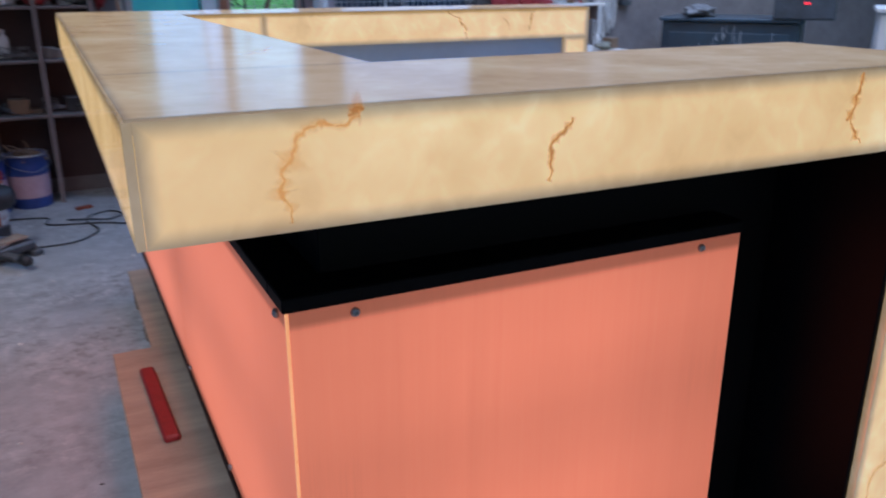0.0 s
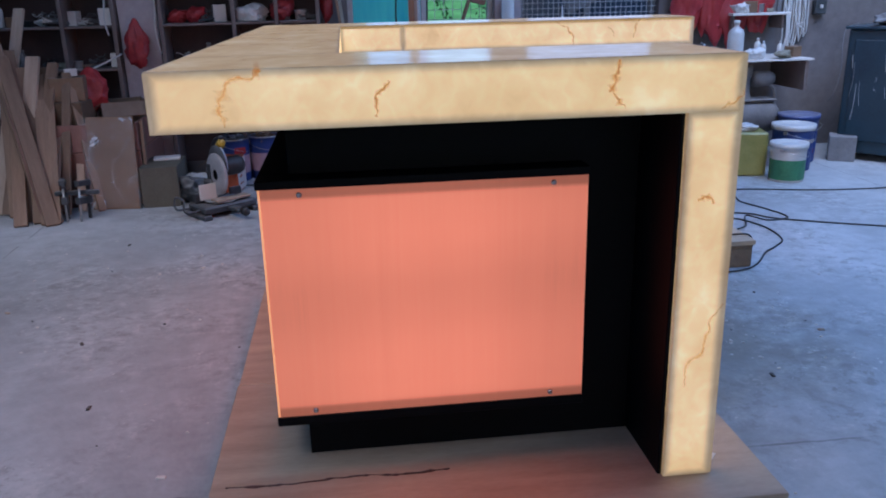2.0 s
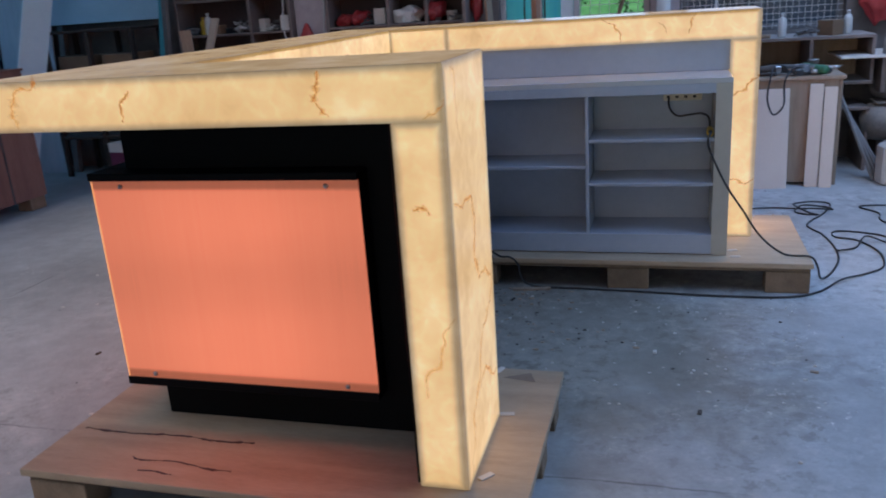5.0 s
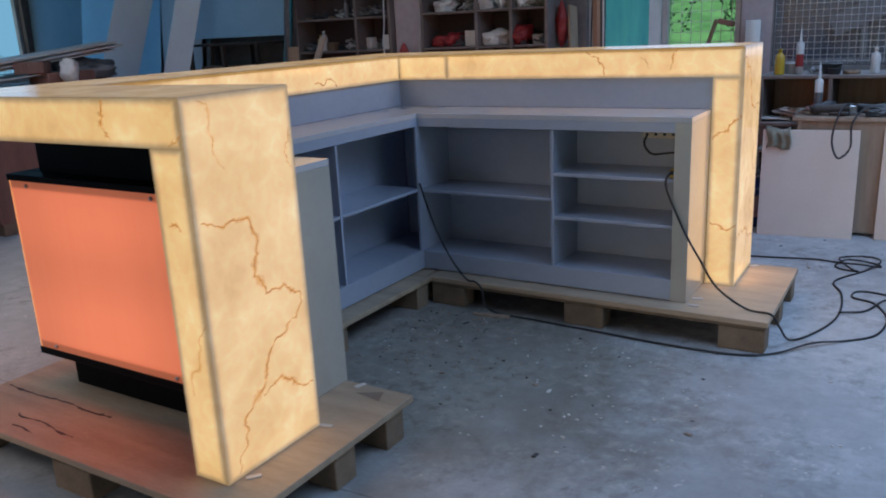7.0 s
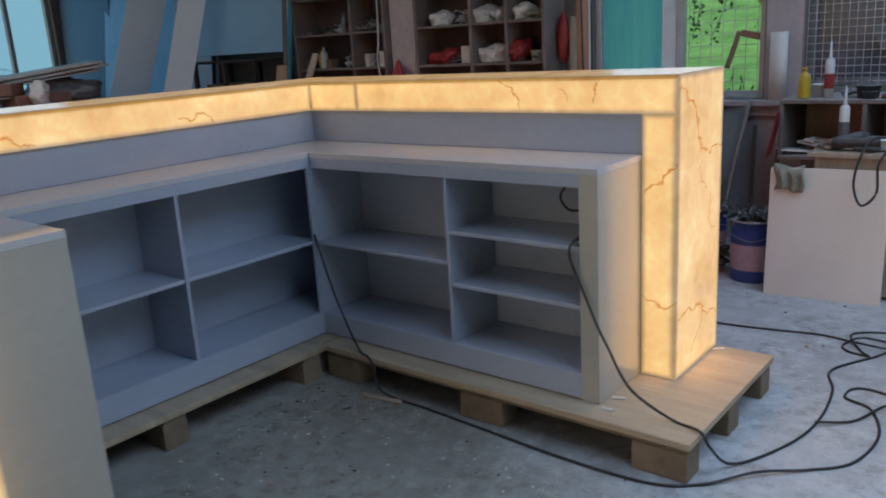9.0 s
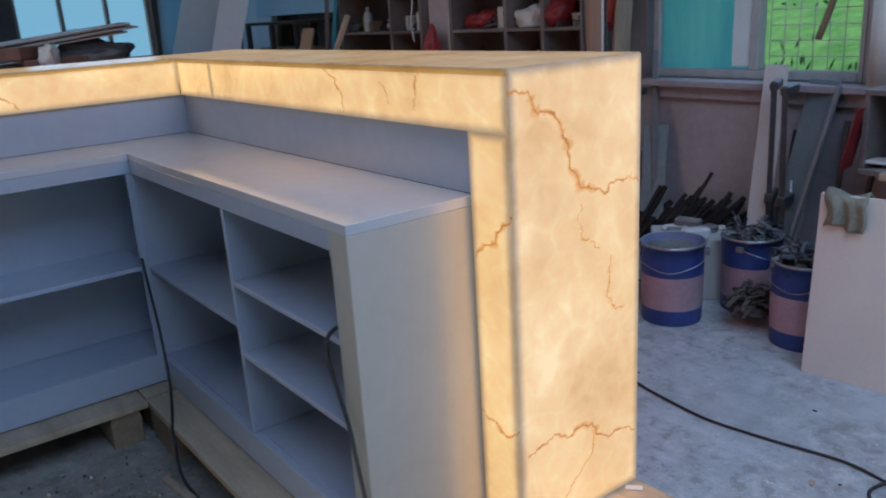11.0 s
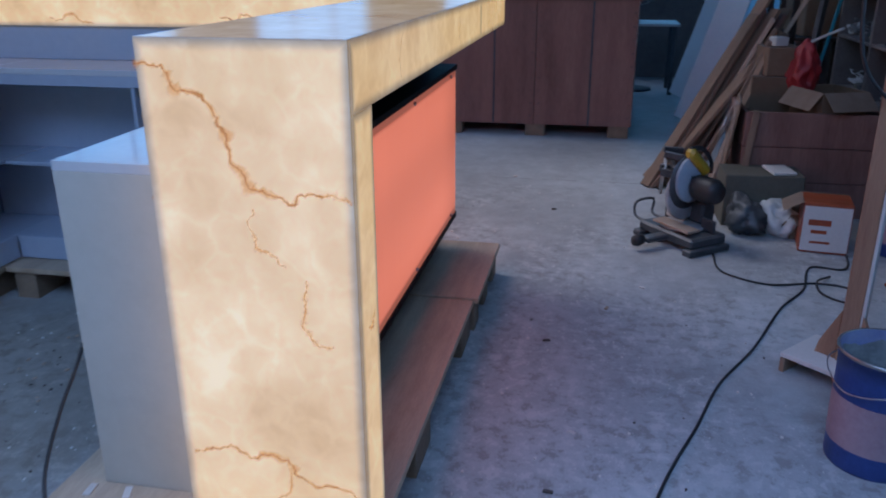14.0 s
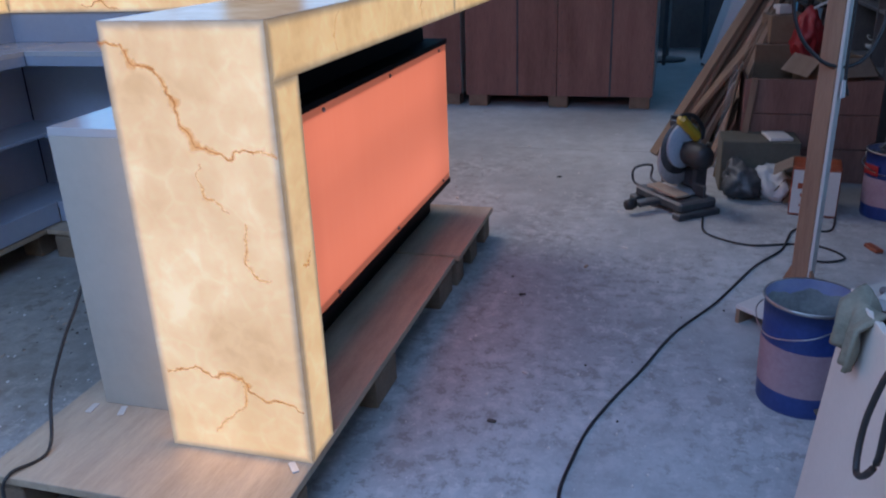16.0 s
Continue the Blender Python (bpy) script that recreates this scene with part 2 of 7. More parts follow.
    l.new(hair.outputs[0], bp.inputs["Height"])
    l.new(bp.outputs[0], b.inputs["Normal"])
    return m


COPPER = copper_glow()


def vein_material(name, alpha):
    """Rust-brown veins with soft, broken borders."""
    m, nt, n, l, b = nodes_of(name)
    uv = n.new("ShaderNodeUVMap")
    uv.uv_map = "span"
    s = n.new("ShaderNodeSeparateXYZ")
    l.new(uv.outputs[0], s.inputs[0])
    tc = n.new("ShaderNodeTexCoord")
    nz = noise_tex(n, l, tc.outputs["Object"], 140, 4, 0.7)
    big = noise_tex(n, l, tc.outputs["Object"], 26, 3)
    sub = n.new("ShaderNodeMath")
    sub.operation = "MULTIPLY"
    l.new(s.outputs[1], sub.inputs[0])
    ad = n.new("ShaderNodeMath")
    ad.operation = "ADD"
    l.new(nz.outputs[0], ad.inputs[0])
    l.new(big.outputs[0], ad.inputs[1])
    l.new(ad.outputs[0], sub.inputs[1])
    mr = n.new("ShaderNodeMapRange")
    mr.interpolation_type = "SMOOTHSTEP"
    mr.inputs[1].default_value, mr.inputs[2].default_value = 0.10, 1.0
    mr.inputs[4].default_value = alpha
    l.new(sub.outputs[0], mr.inputs[0])
    b.inputs["Base Color"].default_value = (0.22, 0.10, 0.04, 1)
    b.inputs["Emission Color"].default_value = (0.66, 0.25, 0.035, 1)
    b.inputs["Emission Strength"].default_value = 0.72
    b.inputs["Roughness"].default_value = 0.2
    l.new(mr.outputs[0], b.inputs["Alpha"])
    return m


VEIN = vein_material("rust_vein_halo", 0.58)
FAINT_VEIN = vein_material("faint_rust_vein", 0.30)
CORE_VEIN = vein_material("dark_rust_vein_core", 0.68)
CORE_VEIN.node_tree.nodes["Principled BSDF"].inputs["Emission Color"].default_value = (0.36, 0.115, 0.012, 1)
FAINT_CORE = vein_material("faint_vein_core", 0.55)
BLACK = surface("black_lacquer_board", (0.0016, 0.0016, 0.002), (0.004, 0.004, 0.005), 0.55, scale=3, bump=0.03, spec=0.08)
# white laminate, its colour darkened and blued for the cabinets' inner shade
SHADED_BOARD = surface("white_laminate_shaded", (0.310, 0.357, 0.435), (0.372, 0.420, 0.505), 0.22, scale=2, fine=30, bump=0.01, tint=0.03)
PLY = surface("dusty_plywood", (0.27, 0.19, 0.125), (0.50, 0.38, 0.26), 0.6, scale=2.2, fine=40, stretch=(1, 7, 7), bump=0.12, dust=0.25)
PALLET_WOOD = surface("chipboard_block", (0.15, 0.10, 0.065), (0.28, 0.20, 0.135), 0.85, scale=9, fine=120, bump=0.5)
CRATE_WOOD = surface("red_brown_crate_plywood", (0.142, 0.062, 0.046), (0.285, 0.145, 0.115), 0.6, scale=1.6, fine=26, stretch=(4, 4, 0.6), bump=0.08)
RAW_WOOD = surface("raw_timber", (0.155, 0.094, 0.062), (0.29, 0.19, 0.125), 0.75, scale=3, fine=30, stretch=(8, 8, 0.8), bump=0.2, tint=0.25)
SHELF_WOOD = surface("dusty_shelf_board", (0.105, 0.077, 0.068), (0.21, 0.165, 0.15), 0.8, scale=4, dust=0.8)
CARD = surface("brown_cardboard", (0.1364, 0.0806, 0.0465), (0.2046, 0.1302, 0.0806), 0.85, scale=4, fine=60, bump=0.1, tint=0.2, dust=0.4)
WALL = surface("dirty_plaster", (0.10, 0.088, 0.086), (0.20, 0.18, 0.176), 0.9, scale=1.3, fine=18, bump=0.12)
PALE_PLASTER = surface("pale_lilac_plaster", (0.25, 0.215, 0.225), (0.40, 0.35, 0.36), 0.85, scale=1.6, fine=22, bump=0.1)
BURNT = surface("blackened_offcuts", (0.006, 0.005, 0.005), (0.030, 0.022, 0.018), 0.85, scale=10, tint=0.3, bump=0.3)
CEIL = surface("grey_roof_sheet", (0.05, 0.05, 0.055), (0.09, 0.09, 0.095), 0.8, scale=1, bump=0.05)
STEEL = surface("worn_steel", (0.25, 0.25, 0.26), (0.5, 0.5, 0.5), 0.35, 0.9, scale=12, bump=0.05)
DARK_METAL = surface("dark_machine_metal", (0.03, 0.035, 0.04), (0.09, 0.10, 0.11), 0.5, 0.4, scale=8, dust=0.5)
MACHINE = surface("grey_green_machine_paint", (0.008, 0.025, 0.040), (0.022, 0.056, 0.080), 0.40, 0.1, scale=2.2, dust=0.25)
RUBBER = surface("black_rubber", (0.010, 0.010, 0.012), (0.025, 0.025, 0.027), 0.5, scale=20, bump=0.02)
WHITE_PLASTIC = surface("white_plastic", (0.44, 0.44, 0.432), (0.6, 0.6, 0.592), 0.4, scale=6, dust=0.3)
# the same laminate for the end panels, warm light put into the colour
LIT_END_BOARD = surface("white_laminate_warm_lit", (0.39, 0.37, 0.32), (0.455, 0.43, 0.375), 0.20, scale=2, fine=30, bump=0.01, tint=0.03)
WORKTOP = surface("glossy_grey_worktop", (0.44, 0.45, 0.47), (0.51, 0.515, 0.53), 0.065, scale=2, fine=30, bump=0.0015, tint=0.02, spread=0.015)
WHITE_PAINT = surface("white_painted_board", (0.51, 0.476, 0.442), (0.629, 0.595, 0.561), 0.6, scale=2, bump=0.03)
BLUE_PAINT = surface("blue_bucket_paint", (0.0096, 0.028, 0.128), (0.028, 0.064, 0.24), 0.45, scale=7, dust=0.7)
PINK_LABEL = surface("faded_pink_label", (0.288, 0.176, 0.208), (0.416, 0.288, 0.32), 0.7, scale=8)
RED_PLASTIC = surface("red_plastic_film", (0.20, 0.010, 0.014), (0.36, 0.026, 0.028), 0.5, scale=9, bump=0.2)
ORANGE = surface("orange_red_plastic", (0.24, 0.042, 0.018), (0.36, 0.084, 0.03), 0.45, scale=9)
YELLOW = surface("yellow_plastic", (0.375, 0.225, 0.015), (0.525, 0.36, 0.0375), 0.4, scale=9)
OLIVE = surface("olive_translucent_can", (0.20, 0.19, 0.04), (0.36, 0.33, 0.10), 0.35, scale=5)
GREEN_LABEL = surface("green_label", (0.02, 0.12, 0.06), (0.05, 0.22, 0.11), 0.5, scale=9)
TEAL_PANE = surface("teal_window_film", (0.02, 0.19, 0.25), (0.05, 0.30, 0.36), 0.88, scale=2, bump=0.02)


def film_pane():
    """Sun-bleached teal film stuck on glass: daylight soaks through it softly."""
    m, nt, n, l, b = nodes_of("teal_film_on_glass")
    tc = n.new("ShaderNodeTexCoord")
    r = ramp(n, [(0.35, (0.24, 0.74, 0.90)), (0.7, (0.42, 0.92, 0.98))])
    l.new(noise_tex(n, l, stretched(n, l, tc.outputs["Object"], (5, 5, 0.8)), 1.5, 4).outputs[0], r.inputs[0])
    tr = n.new("ShaderNodeBsdfTranslucent")
    l.new(r.outputs[0], tr.inputs["Color"])
    l.new(r.outputs[0], b.inputs["Base Color"])
    b.inputs["Roughness"].default_value = 0.35
    mix = n.new("ShaderNodeMixShader")
    mix.inputs[0].default_value = 0.9
    l.new(b.outputs[0], mix.inputs[1])
    l.new(tr.outputs[0], mix.inputs[2])
    l.new(mix.outputs[0], n["Material Output"].inputs["Surface"])
    return m


FILM_PANE = film_pane()
SHEER = surface("sun_bleached_strip", (0.55, 0.66, 0.70), (0.70, 0.78, 0.80), 0.7, scale=5, bump=0.05)
CLOTH = surface("grimy_cloth", (0.128, 0.12, 0.088), (0.272, 0.256, 0.2), 0.95, scale=14, bump=0.5)
CHAR = surface("dark_offcuts", (0.0144, 0.0112, 0.0096), (0.056, 0.04, 0.032), 0.9, scale=10, tint=0.4, bump=0.3, dust=0.3)
GREY_PVC = surface("dusty_grey_plastic", (0.088, 0.088, 0.0935), (0.165, 0.165, 0.1705), 0.6, scale=9, dust=0.5, tint=0.3)


def floor_material():
    """Old ground concrete: pale dust, darker worn lanes, stains, scratches and white spatter."""
    m, nt, n, l, b = nodes_of("dusty_concrete")
    tc = n.new("ShaderNodeTexCoord")
    co = tc.outputs["Object"]
    lanes = noise_tex(n, l, co, 0.75, 5, 0.55, 0.0)
    patch = noise_tex(n, l, co, 7.0, 12, 0.70, 0.0)
    grain = noise_tex(n, l, co, 55, 8, 0.75)
    a = n.new("ShaderNodeMath")
    a.operation = "MULTIPLY_ADD"
    l.new(patch.outputs[0], a.inputs[0])
    a.inputs[1].default_value = 0.85
    l.new(lanes.outputs[0], a.inputs[2])
    a2 = n.new("ShaderNodeMath")
    a2.operation = "MULTIPLY_ADD"
    l.new(grain.outputs[0], a2.inputs[0])
    a2.inputs[1].default_value = 0.28
    l.new(a.outputs[0], a2.inputs[2])
    sc = n.new("ShaderNodeMath")
    sc.operation = "MULTIPLY"
    sc.inputs[1].default_value = 0.46
    l.new(a2.outputs[0], sc.inputs[0])
    r = ramp(n, [(0.36, (0.250, 0.257, 0.262)), (0.45, (0.335, 0.345, 0.352)), (0.53, (0.410, 0.424, 0.434)), (0.64, (0.515, 0.532, 0.548))])
    l.new(sc.outputs[0], r.inputs[0])

    def layer(base, mask, colour, blend="MIX"):
        x = n.new("ShaderNodeMixRGB")
        x.blend_type = blend
        l.new(mask, x.inputs[0])
        l.new(base, x.inputs[1])
        x.inputs[2].default_value = (*colour, 1)
        return x.outputs[0]

    def step(value, lo, hi, top=1.0):
        x = n.new("ShaderNodeMapRange")
        x.interpolation_type = "SMOOTHSTEP"
        x.inputs[1].default_value, x.inputs[2].default_value, x.inputs[4].default_value = lo, hi, top
        l.new(value, x.inputs[0])
        return x.outputs[0]

    def times(p, q):
        x = n.new("ShaderNodeMath")
        x.operation = "MULTIPLY"
        l.new(p, x.inputs[0])
        l.new(q, x.inputs[1])
        return x.outputs[0]

    # crumbly mottling where the trowelled skin has worn through, with crisp ragged borders
    worn = noise_tex(n, l, co, 15, 12, 0.72, 0.15).outputs[0]
    from_lane = n.new("ShaderNodeVectorMath")
    from_lane.operation = "DISTANCE"
    l.new(co, from_lane.inputs[0])
    from_lane.inputs[1].default_value = (1.3, 2.5, 0)
    use = n.new("ShaderNodeMath")
    use.operation = "MULTIPLY_ADD"
    use.inputs[1].default_value = -0.085
    l.new(from_lane.outputs["Value"], use.inputs[0])
    l.new(noise_tex(n, l, co, 1.6, 4).outputs[0], use.inputs[2])
    where = step(use.outputs[0], 0.20, 0.46)
    tone = layer(r.outputs[0], times(step(worn, 0.49, 0.40, 0.75), where), (0.245, 0.235, 0.225))
    tone = layer(tone, times(step(worn, 0.535, 0.60, 0.70), where), (0.53, 0.525, 0.52))
    speck = noise_tex(n, l, co, 62, 5, 0.7).outputs[0]
    tone = layer(tone, times(step(speck, 0.62, 0.68, 0.85), where), (0.70, 0.69, 0.68))
    tone = layer(tone, step(speck, 0.31, 0.26, 0.35), (0.13, 0.12, 0.115))
    # scuffs: thin pale drag marks
    drag = noise_tex(n, l, stretched(n, l, co, (1.2, 14, 1)), 3.2, 6, 0.7, 0.3).outputs[0]
    tone = layer(tone, times(step(drag, 0.60, 0.68, 0.35), step(noise_tex(n, l, co, 2.3, 2).outputs[0], 0.45, 0.6)), (0.58, 0.57, 0.56))
    # two casting joints and a short crack
    axes = n.new("ShaderNodeSeparateXYZ")
    wander = n.new("ShaderNodeMixRGB")
    wander.inputs[0].default_value = 0.03
    l.new(co, wander.inputs[1])
    l.new(noise_tex(n, l, co, 6, 6, 0.7).outputs["Color"], wander.inputs[2])
    l.new(wander.outputs[0], axes.inputs[0])
    for out, at in ((axes.outputs[0], -1.56), (axes.outputs[1], 0.31), (axes.outputs[0], 4.1), (axes.outputs[1], -3.2)):
        gap = n.new("ShaderNodeMath")
        gap.operation = "SUBTRACT"
        l.new(out, gap.inputs[0])
        gap.inputs[1].default_value = at * 0.97 + 0.015
        off = n.new("ShaderNodeMath")
        off.operation = "ABSOLUTE"
        l.new(gap.outputs[0], off.inputs[0])
        tone = layer(tone, times(step(off.outputs[0], 0.006, 0.002, 0.75), step(noise_tex(n, l, co, 3.7, 4).outputs[0], 0.40, 0.52)), (0.15, 0.145, 0.14))
    # white spatter
    vo = n.new("ShaderNodeTexVoronoi")
    vo.inputs["Scale"].default_value = 16
    wob = noise_tex(n, l, co, 22, 4)
    mixv = n.new("ShaderNodeMixRGB")
    mixv.inputs[0].default_value = 0.12
    l.new(co, mixv.inputs[1])
    l.new(wob.outputs["Color"], mixv.inputs[2])
    l.new(mixv.outputs[0], vo.inputs["Vector"])
    lt = n.new("ShaderNodeMapRange")
    lt.inputs[1].default_value, lt.inputs[2].default_value = 0.17, 0.10
    l.new(vo.outputs["Distance"], lt.inputs[0])
    pick = noise_tex(n, l, co, 3.1, 3)
    pk = n.new("ShaderNodeMapRange")
    pk.inputs[1].default_value, pk.inputs[2].default_value = 0.55, 0.68
    l.new(pick.outputs[0], pk.inputs[0])
    mm = n.new("ShaderNodeMath")
    mm.operation = "MULTIPLY"
    l.new(lt.outputs[0], mm.inputs[0])
    l.new(pk.outputs[0], mm.inputs[1])
    mx = n.new("ShaderNodeMixRGB")
    l.new(mm.outputs[0], mx.inputs[0])
    l.new(tone, mx.inputs[1])
    mx.inputs[2].default_value = (0.68, 0.67, 0.66, 1)
    # old oily dirt that has soaked in behind the counter, with a ragged border
    away = n.new("ShaderNodeVectorMath")
    away.operation = "DISTANCE"
    l.new(co, away.inputs[0])
    away.inputs[1].default_value = (1.35, 1.30, 0)
    rag_edge = noise_tex(n, l, co, 2.6, 6, 0.65)
    sp = n.new("ShaderNodeMath")
    sp.operation = "MULTIPLY_ADD"
    l.new(rag_edge.outputs[0], sp.inputs[0])
    sp.inputs[1].default_value = -1.5
    l.new(away.outputs["Value"], sp.inputs[2])
    oil = n.new("ShaderNodeMapRange")
    oil.interpolation_type = "SMOOTHSTEP"
    oil.inputs[1].default_value, oil.inputs[2].default_value = 0.55, -0.30
    oil.inputs[4].default_value = 0.75
    l.new(sp.outputs[0], oil.inputs[0])
    oily = n.new("ShaderNodeMixRGB")
    oily.blend_type = "MULTIPLY"
    l.new(oil.outputs[0], oily.inputs[0])
    l.new(mx.outputs[0], oily.inputs[1])
    oily.inputs[2].default_value = (0.56, 0.47, 0.36, 1)
    l.new(oily.outputs[0], b.inputs["Base Color"])
    ro = n.new("ShaderNodeMapRange")
    ro.inputs[1].default_value, ro.inputs[2].default_value = 0.36, 0.62
    ro.inputs[3].default_value, ro.inputs[4].default_value = 0.45, 0.80
    l.new(sc.outputs[0], ro.inputs[0])
    l.new(ro.outputs[0], b.inputs["Roughness"])
    bp = n.new("ShaderNodeBump")
    bp.inputs["Strength"].default_value, bp.inputs["Distance"].default_value = 0.08, 0.01
    l.new(a2.outputs[0], bp.inputs["Height"])
    l.new(bp.outputs[0], b.inputs["Normal"])
    return m


FLOOR = floor_material()
GRASS = surface("grass_ground", (0.05, 0.30, 0.08), (0.24, 0.72, 0.26), 0.9, scale=3.5, fine=28, bump=0.6)
LEAF = surface("vine_leaf", (0.05, 0.17, 0.07), (0.16, 0.38, 0.14), 0.6, scale=9, fine=40)


def film_material(name, colour, rough, alpha):
    m, nt, n, l, b = nodes_of(name)
    b.inputs["Base Color"].default_value = (*colour, 1)
    b.inputs["Roughness"].default_value = rough
    b.inputs["Alpha"].default_value = alpha
    return m


CLEAR_FILM = film_material("clear_wrapping_film", (0.72, 0.80, 0.88), 0.10, 0.26)
_n, _l = CLEAR_FILM.node_tree.nodes, CLEAR_FILM.node_tree.links
# whitened creases, which also paint in the film's highlights
_crease_glint = ramp(_n, [(0.50, (0.06, 0.06, 0.06)), (0.58, (0.22, 0.22, 0.22)), (0.66, (0.75, 0.75, 0.75))])
_l.new(noise_tex(_n, _l, stretched(_n, _l, _n.new("ShaderNodeTexCoord").outputs["Object"], (6, 6, 3)), 1.4, 5, 0.6, 1.2).outputs[0], _crease_glint.inputs[0])
_l.new(_crease_glint.outputs[0], _n["Principled BSDF"].inputs["Alpha"])

# ---- builders ----


def box(bm, x0, y0, z0, x1, y1, z1, bevel=0.0, m=None):
    geo = bmesh.ops.create_cube(bm, size=1.0)
    vs = geo["verts"]
    t = Matrix.Translation(((x0 + x1) / 2, (y0 + y1) / 2, (z0 + z1) / 2)) @ Matrix.Diagonal((abs(x1 - x0), abs(y1 - y0), abs(z1 - z0), 1))
    bmesh.ops.transform(bm, matrix=t, verts=vs)
    if bevel:
        es = list({e for v in vs for e in v.link_edges})
        res = bmesh.ops.bevel(bm, geom=es, offset=bevel, segments=1, affect="EDGES", profile=0.5)
        vs = list({v for f in res["faces"] for v in f.verts})
        if m is not None:
            done, stack = set(vs), list(vs)
            while stack:
                v = stack.pop()
                for e in v.link_edges:
                    o = e.other_vert(v)
                    if o not in done:
                        done.add(o)
                        stack.append(o)
            vs = list(done)
    if m is not None:
        bmesh.ops.transform(bm, matrix=m, verts=vs)
    return bm


def lathe(bm, profile, seg=24, m=None):
    """Turned solid from (radius, height) pairs about z."""
    rings = []
    for r, z in profile:
        if r < 1e-5:
            rings.append([bm.verts.new((0, 0, z))])
        else:
            rings.append([bm.verts.new((r * math.cos(2 * math.pi * k / seg), r * math.sin(2 * math.pi * k / seg), z)) for k in range(seg)])
    for a, b in zip(rings, rings[1:]):
        for k in range(seg):
            k2 = (k + 1) % seg
            if len(a) == 1 and len(b) == 1:
                continue
            if len(a) == 1:
                f = bm.faces.new((a[0], b[k2], b[k]))
            elif len(b) == 1:
                f = bm.faces.new((a[k], a[k2], b[0]))
            else:
                f = bm.faces.new((a[k], a[k2], b[k2], b[k]))
            f.smooth = True
    if m is not None:
        bmesh.ops.transform(bm, matrix=m, verts=[v for r in rings for v in r])
    return bm


def smooth_line(points, steps=8):
    """Catmull-Rom through the points."""
    p = [Vector(q) for q in points]
    p = [p[0] * 2 - p[1]] + p + [p[-1] * 2 - p[-2]]
    out = []
    for a, b, c, d in zip(p, p[1:], p[2:], p[3:]):
        for k in range(steps):
            t = k / steps
            out.append(0.5 * ((2 * b) + (c - a) * t + (2 * a - 5 * b + 4 * c - d) * t * t + (3 * b - a - 3 * c + d) * t ** 3))
    out.append(p[-2])
    return out


def tube(bm, points, r, seg=6, smooth=True, steps=8):
    pts = smooth_line(points, steps) if smooth else [Vector(q) for q in points]
    rings = []
    for k, q in enumerate(pts):
        d = (pts[min(k + 1, len(pts) - 1)] - pts[max(k - 1, 0)]).normalized()
        side = d.cross(Vector((0.13, 0.21, 1)) if abs(d.z) < 0.95 else Vector((1, 0, 0))).normalized()
        up = side.cross(d)
        rings.append([bm.verts.new(q + r * (side * math.cos(2 * math.pi * s / seg) + up * math.sin(2 * math.pi * s / seg))) for s in range(seg)])
    for a, b in zip(rings, rings[1:]):
        for s in range(seg):
            bm.faces.new((a[s], a[(s + 1) % seg], b[(s + 1) % seg], b[s])).smooth = True
    bm.faces.new(rings[0][::-1])
    bm.faces.new(rings[-1])
    return bm


def lump(bm, size, seed, rough=0.25, sub=3, m=None):
    """A crumpled rounded mass, for bags and rags."""
    geo = bmesh.ops.create_icosphere(bm, subdivisions=sub, radius=0.5)
    off = Vector((seed * 3.7, seed * 1.9, seed * 5.3))
    for v in geo["verts"]:
        k = 1 + rough * (noise.noise(v.co * 3 + off) + 0.6 * abs(noise.noise(v.co * 8 + off)))
        v.co = Vector((v.co.x * size[0], v.co.y * size[1], v.co.z * size[2])) * k
        for f in v.link_faces:
            f.smooth = rough < 0.3
    if m is not None:
        bmesh.ops.transform(bm, matrix=m, verts=geo["verts"])
    return bm


def mesh_of(bm, name, material):
    me = bpy.data.meshes.new(name)
    bmesh.ops.recalc_face_normals(bm, faces=bm.faces[:])
    bm.to_mesh(me)
    bm.free()
    me.materials.append(material)
    return me


def part(name, bm, material, parent, label=""):
    ob = new(name, mesh_of(bm, name, material))
    ob.parent = parent
    return tagged(ob, label)


def thing(name, at, label, category, group="", rz=0.0):
    ob = new(name)
    ob.empty_display_size = 0.1
    ob.matrix_world = pose(*at, 0, 0, rz)
    return tagged(ob, label, category, group)


def single(name, bm, material, label, category, at=(0, 0, 0), rz=0.0, group="", kind="", tilt=(0, 0)):
    ob = new(name, mesh_of(bm, name, material))
    ob.matrix_world = pose(*at, tilt[0], tilt[1], rz)
    return tagged(ob, label, category, group, kind)


def structure(name, bm, material, label):
    return tagged(new(name, mesh_of(bm, name, material)), label, name.split("_")[0], "", "structure")


def B(*a, **k):
    return box(bmesh.new(), *a, **k)


def panel(bm, origin, u, v, w, h, thick):
    """A thin slab with maps that hold the metres from its borders; its show face is at origin and looks along u x v."""
    o, u, v = Vector(origin), Vector(u), Vector(v)
    n = u.cross(v)
    span = bm.loops.layers.uv.get("span") or bm.loops.layers.uv.new("span")
    rest = bm.loops.layers.uv.get("rest") or bm.loops.layers.uv.new("rest")
    c = [(0, 0), (w, 0), (w, h), (0, h)]
    front = [bm.verts.new(o + u * a + v * b) for a, b in c]
    back = [bm.verts.new(o + u * a + v * b - n * thick) for a, b in c]
    faces = [(front, c), (back[::-1], c[::-1])]
    for k in range(4):
        k2 = (k + 1) % 4
        faces.append(([front[k], back[k], back[k2], front[k2]], [c[k], c[k], c[k2], c[k2]]))
    for vs, cs in faces:
        f = bm.faces.new(vs)
        for lp, (a, b) in zip(f.loops, cs):
            lp[span].uv = (a, b)
            lp[rest].uv = (w - a, h - b)
    return bm

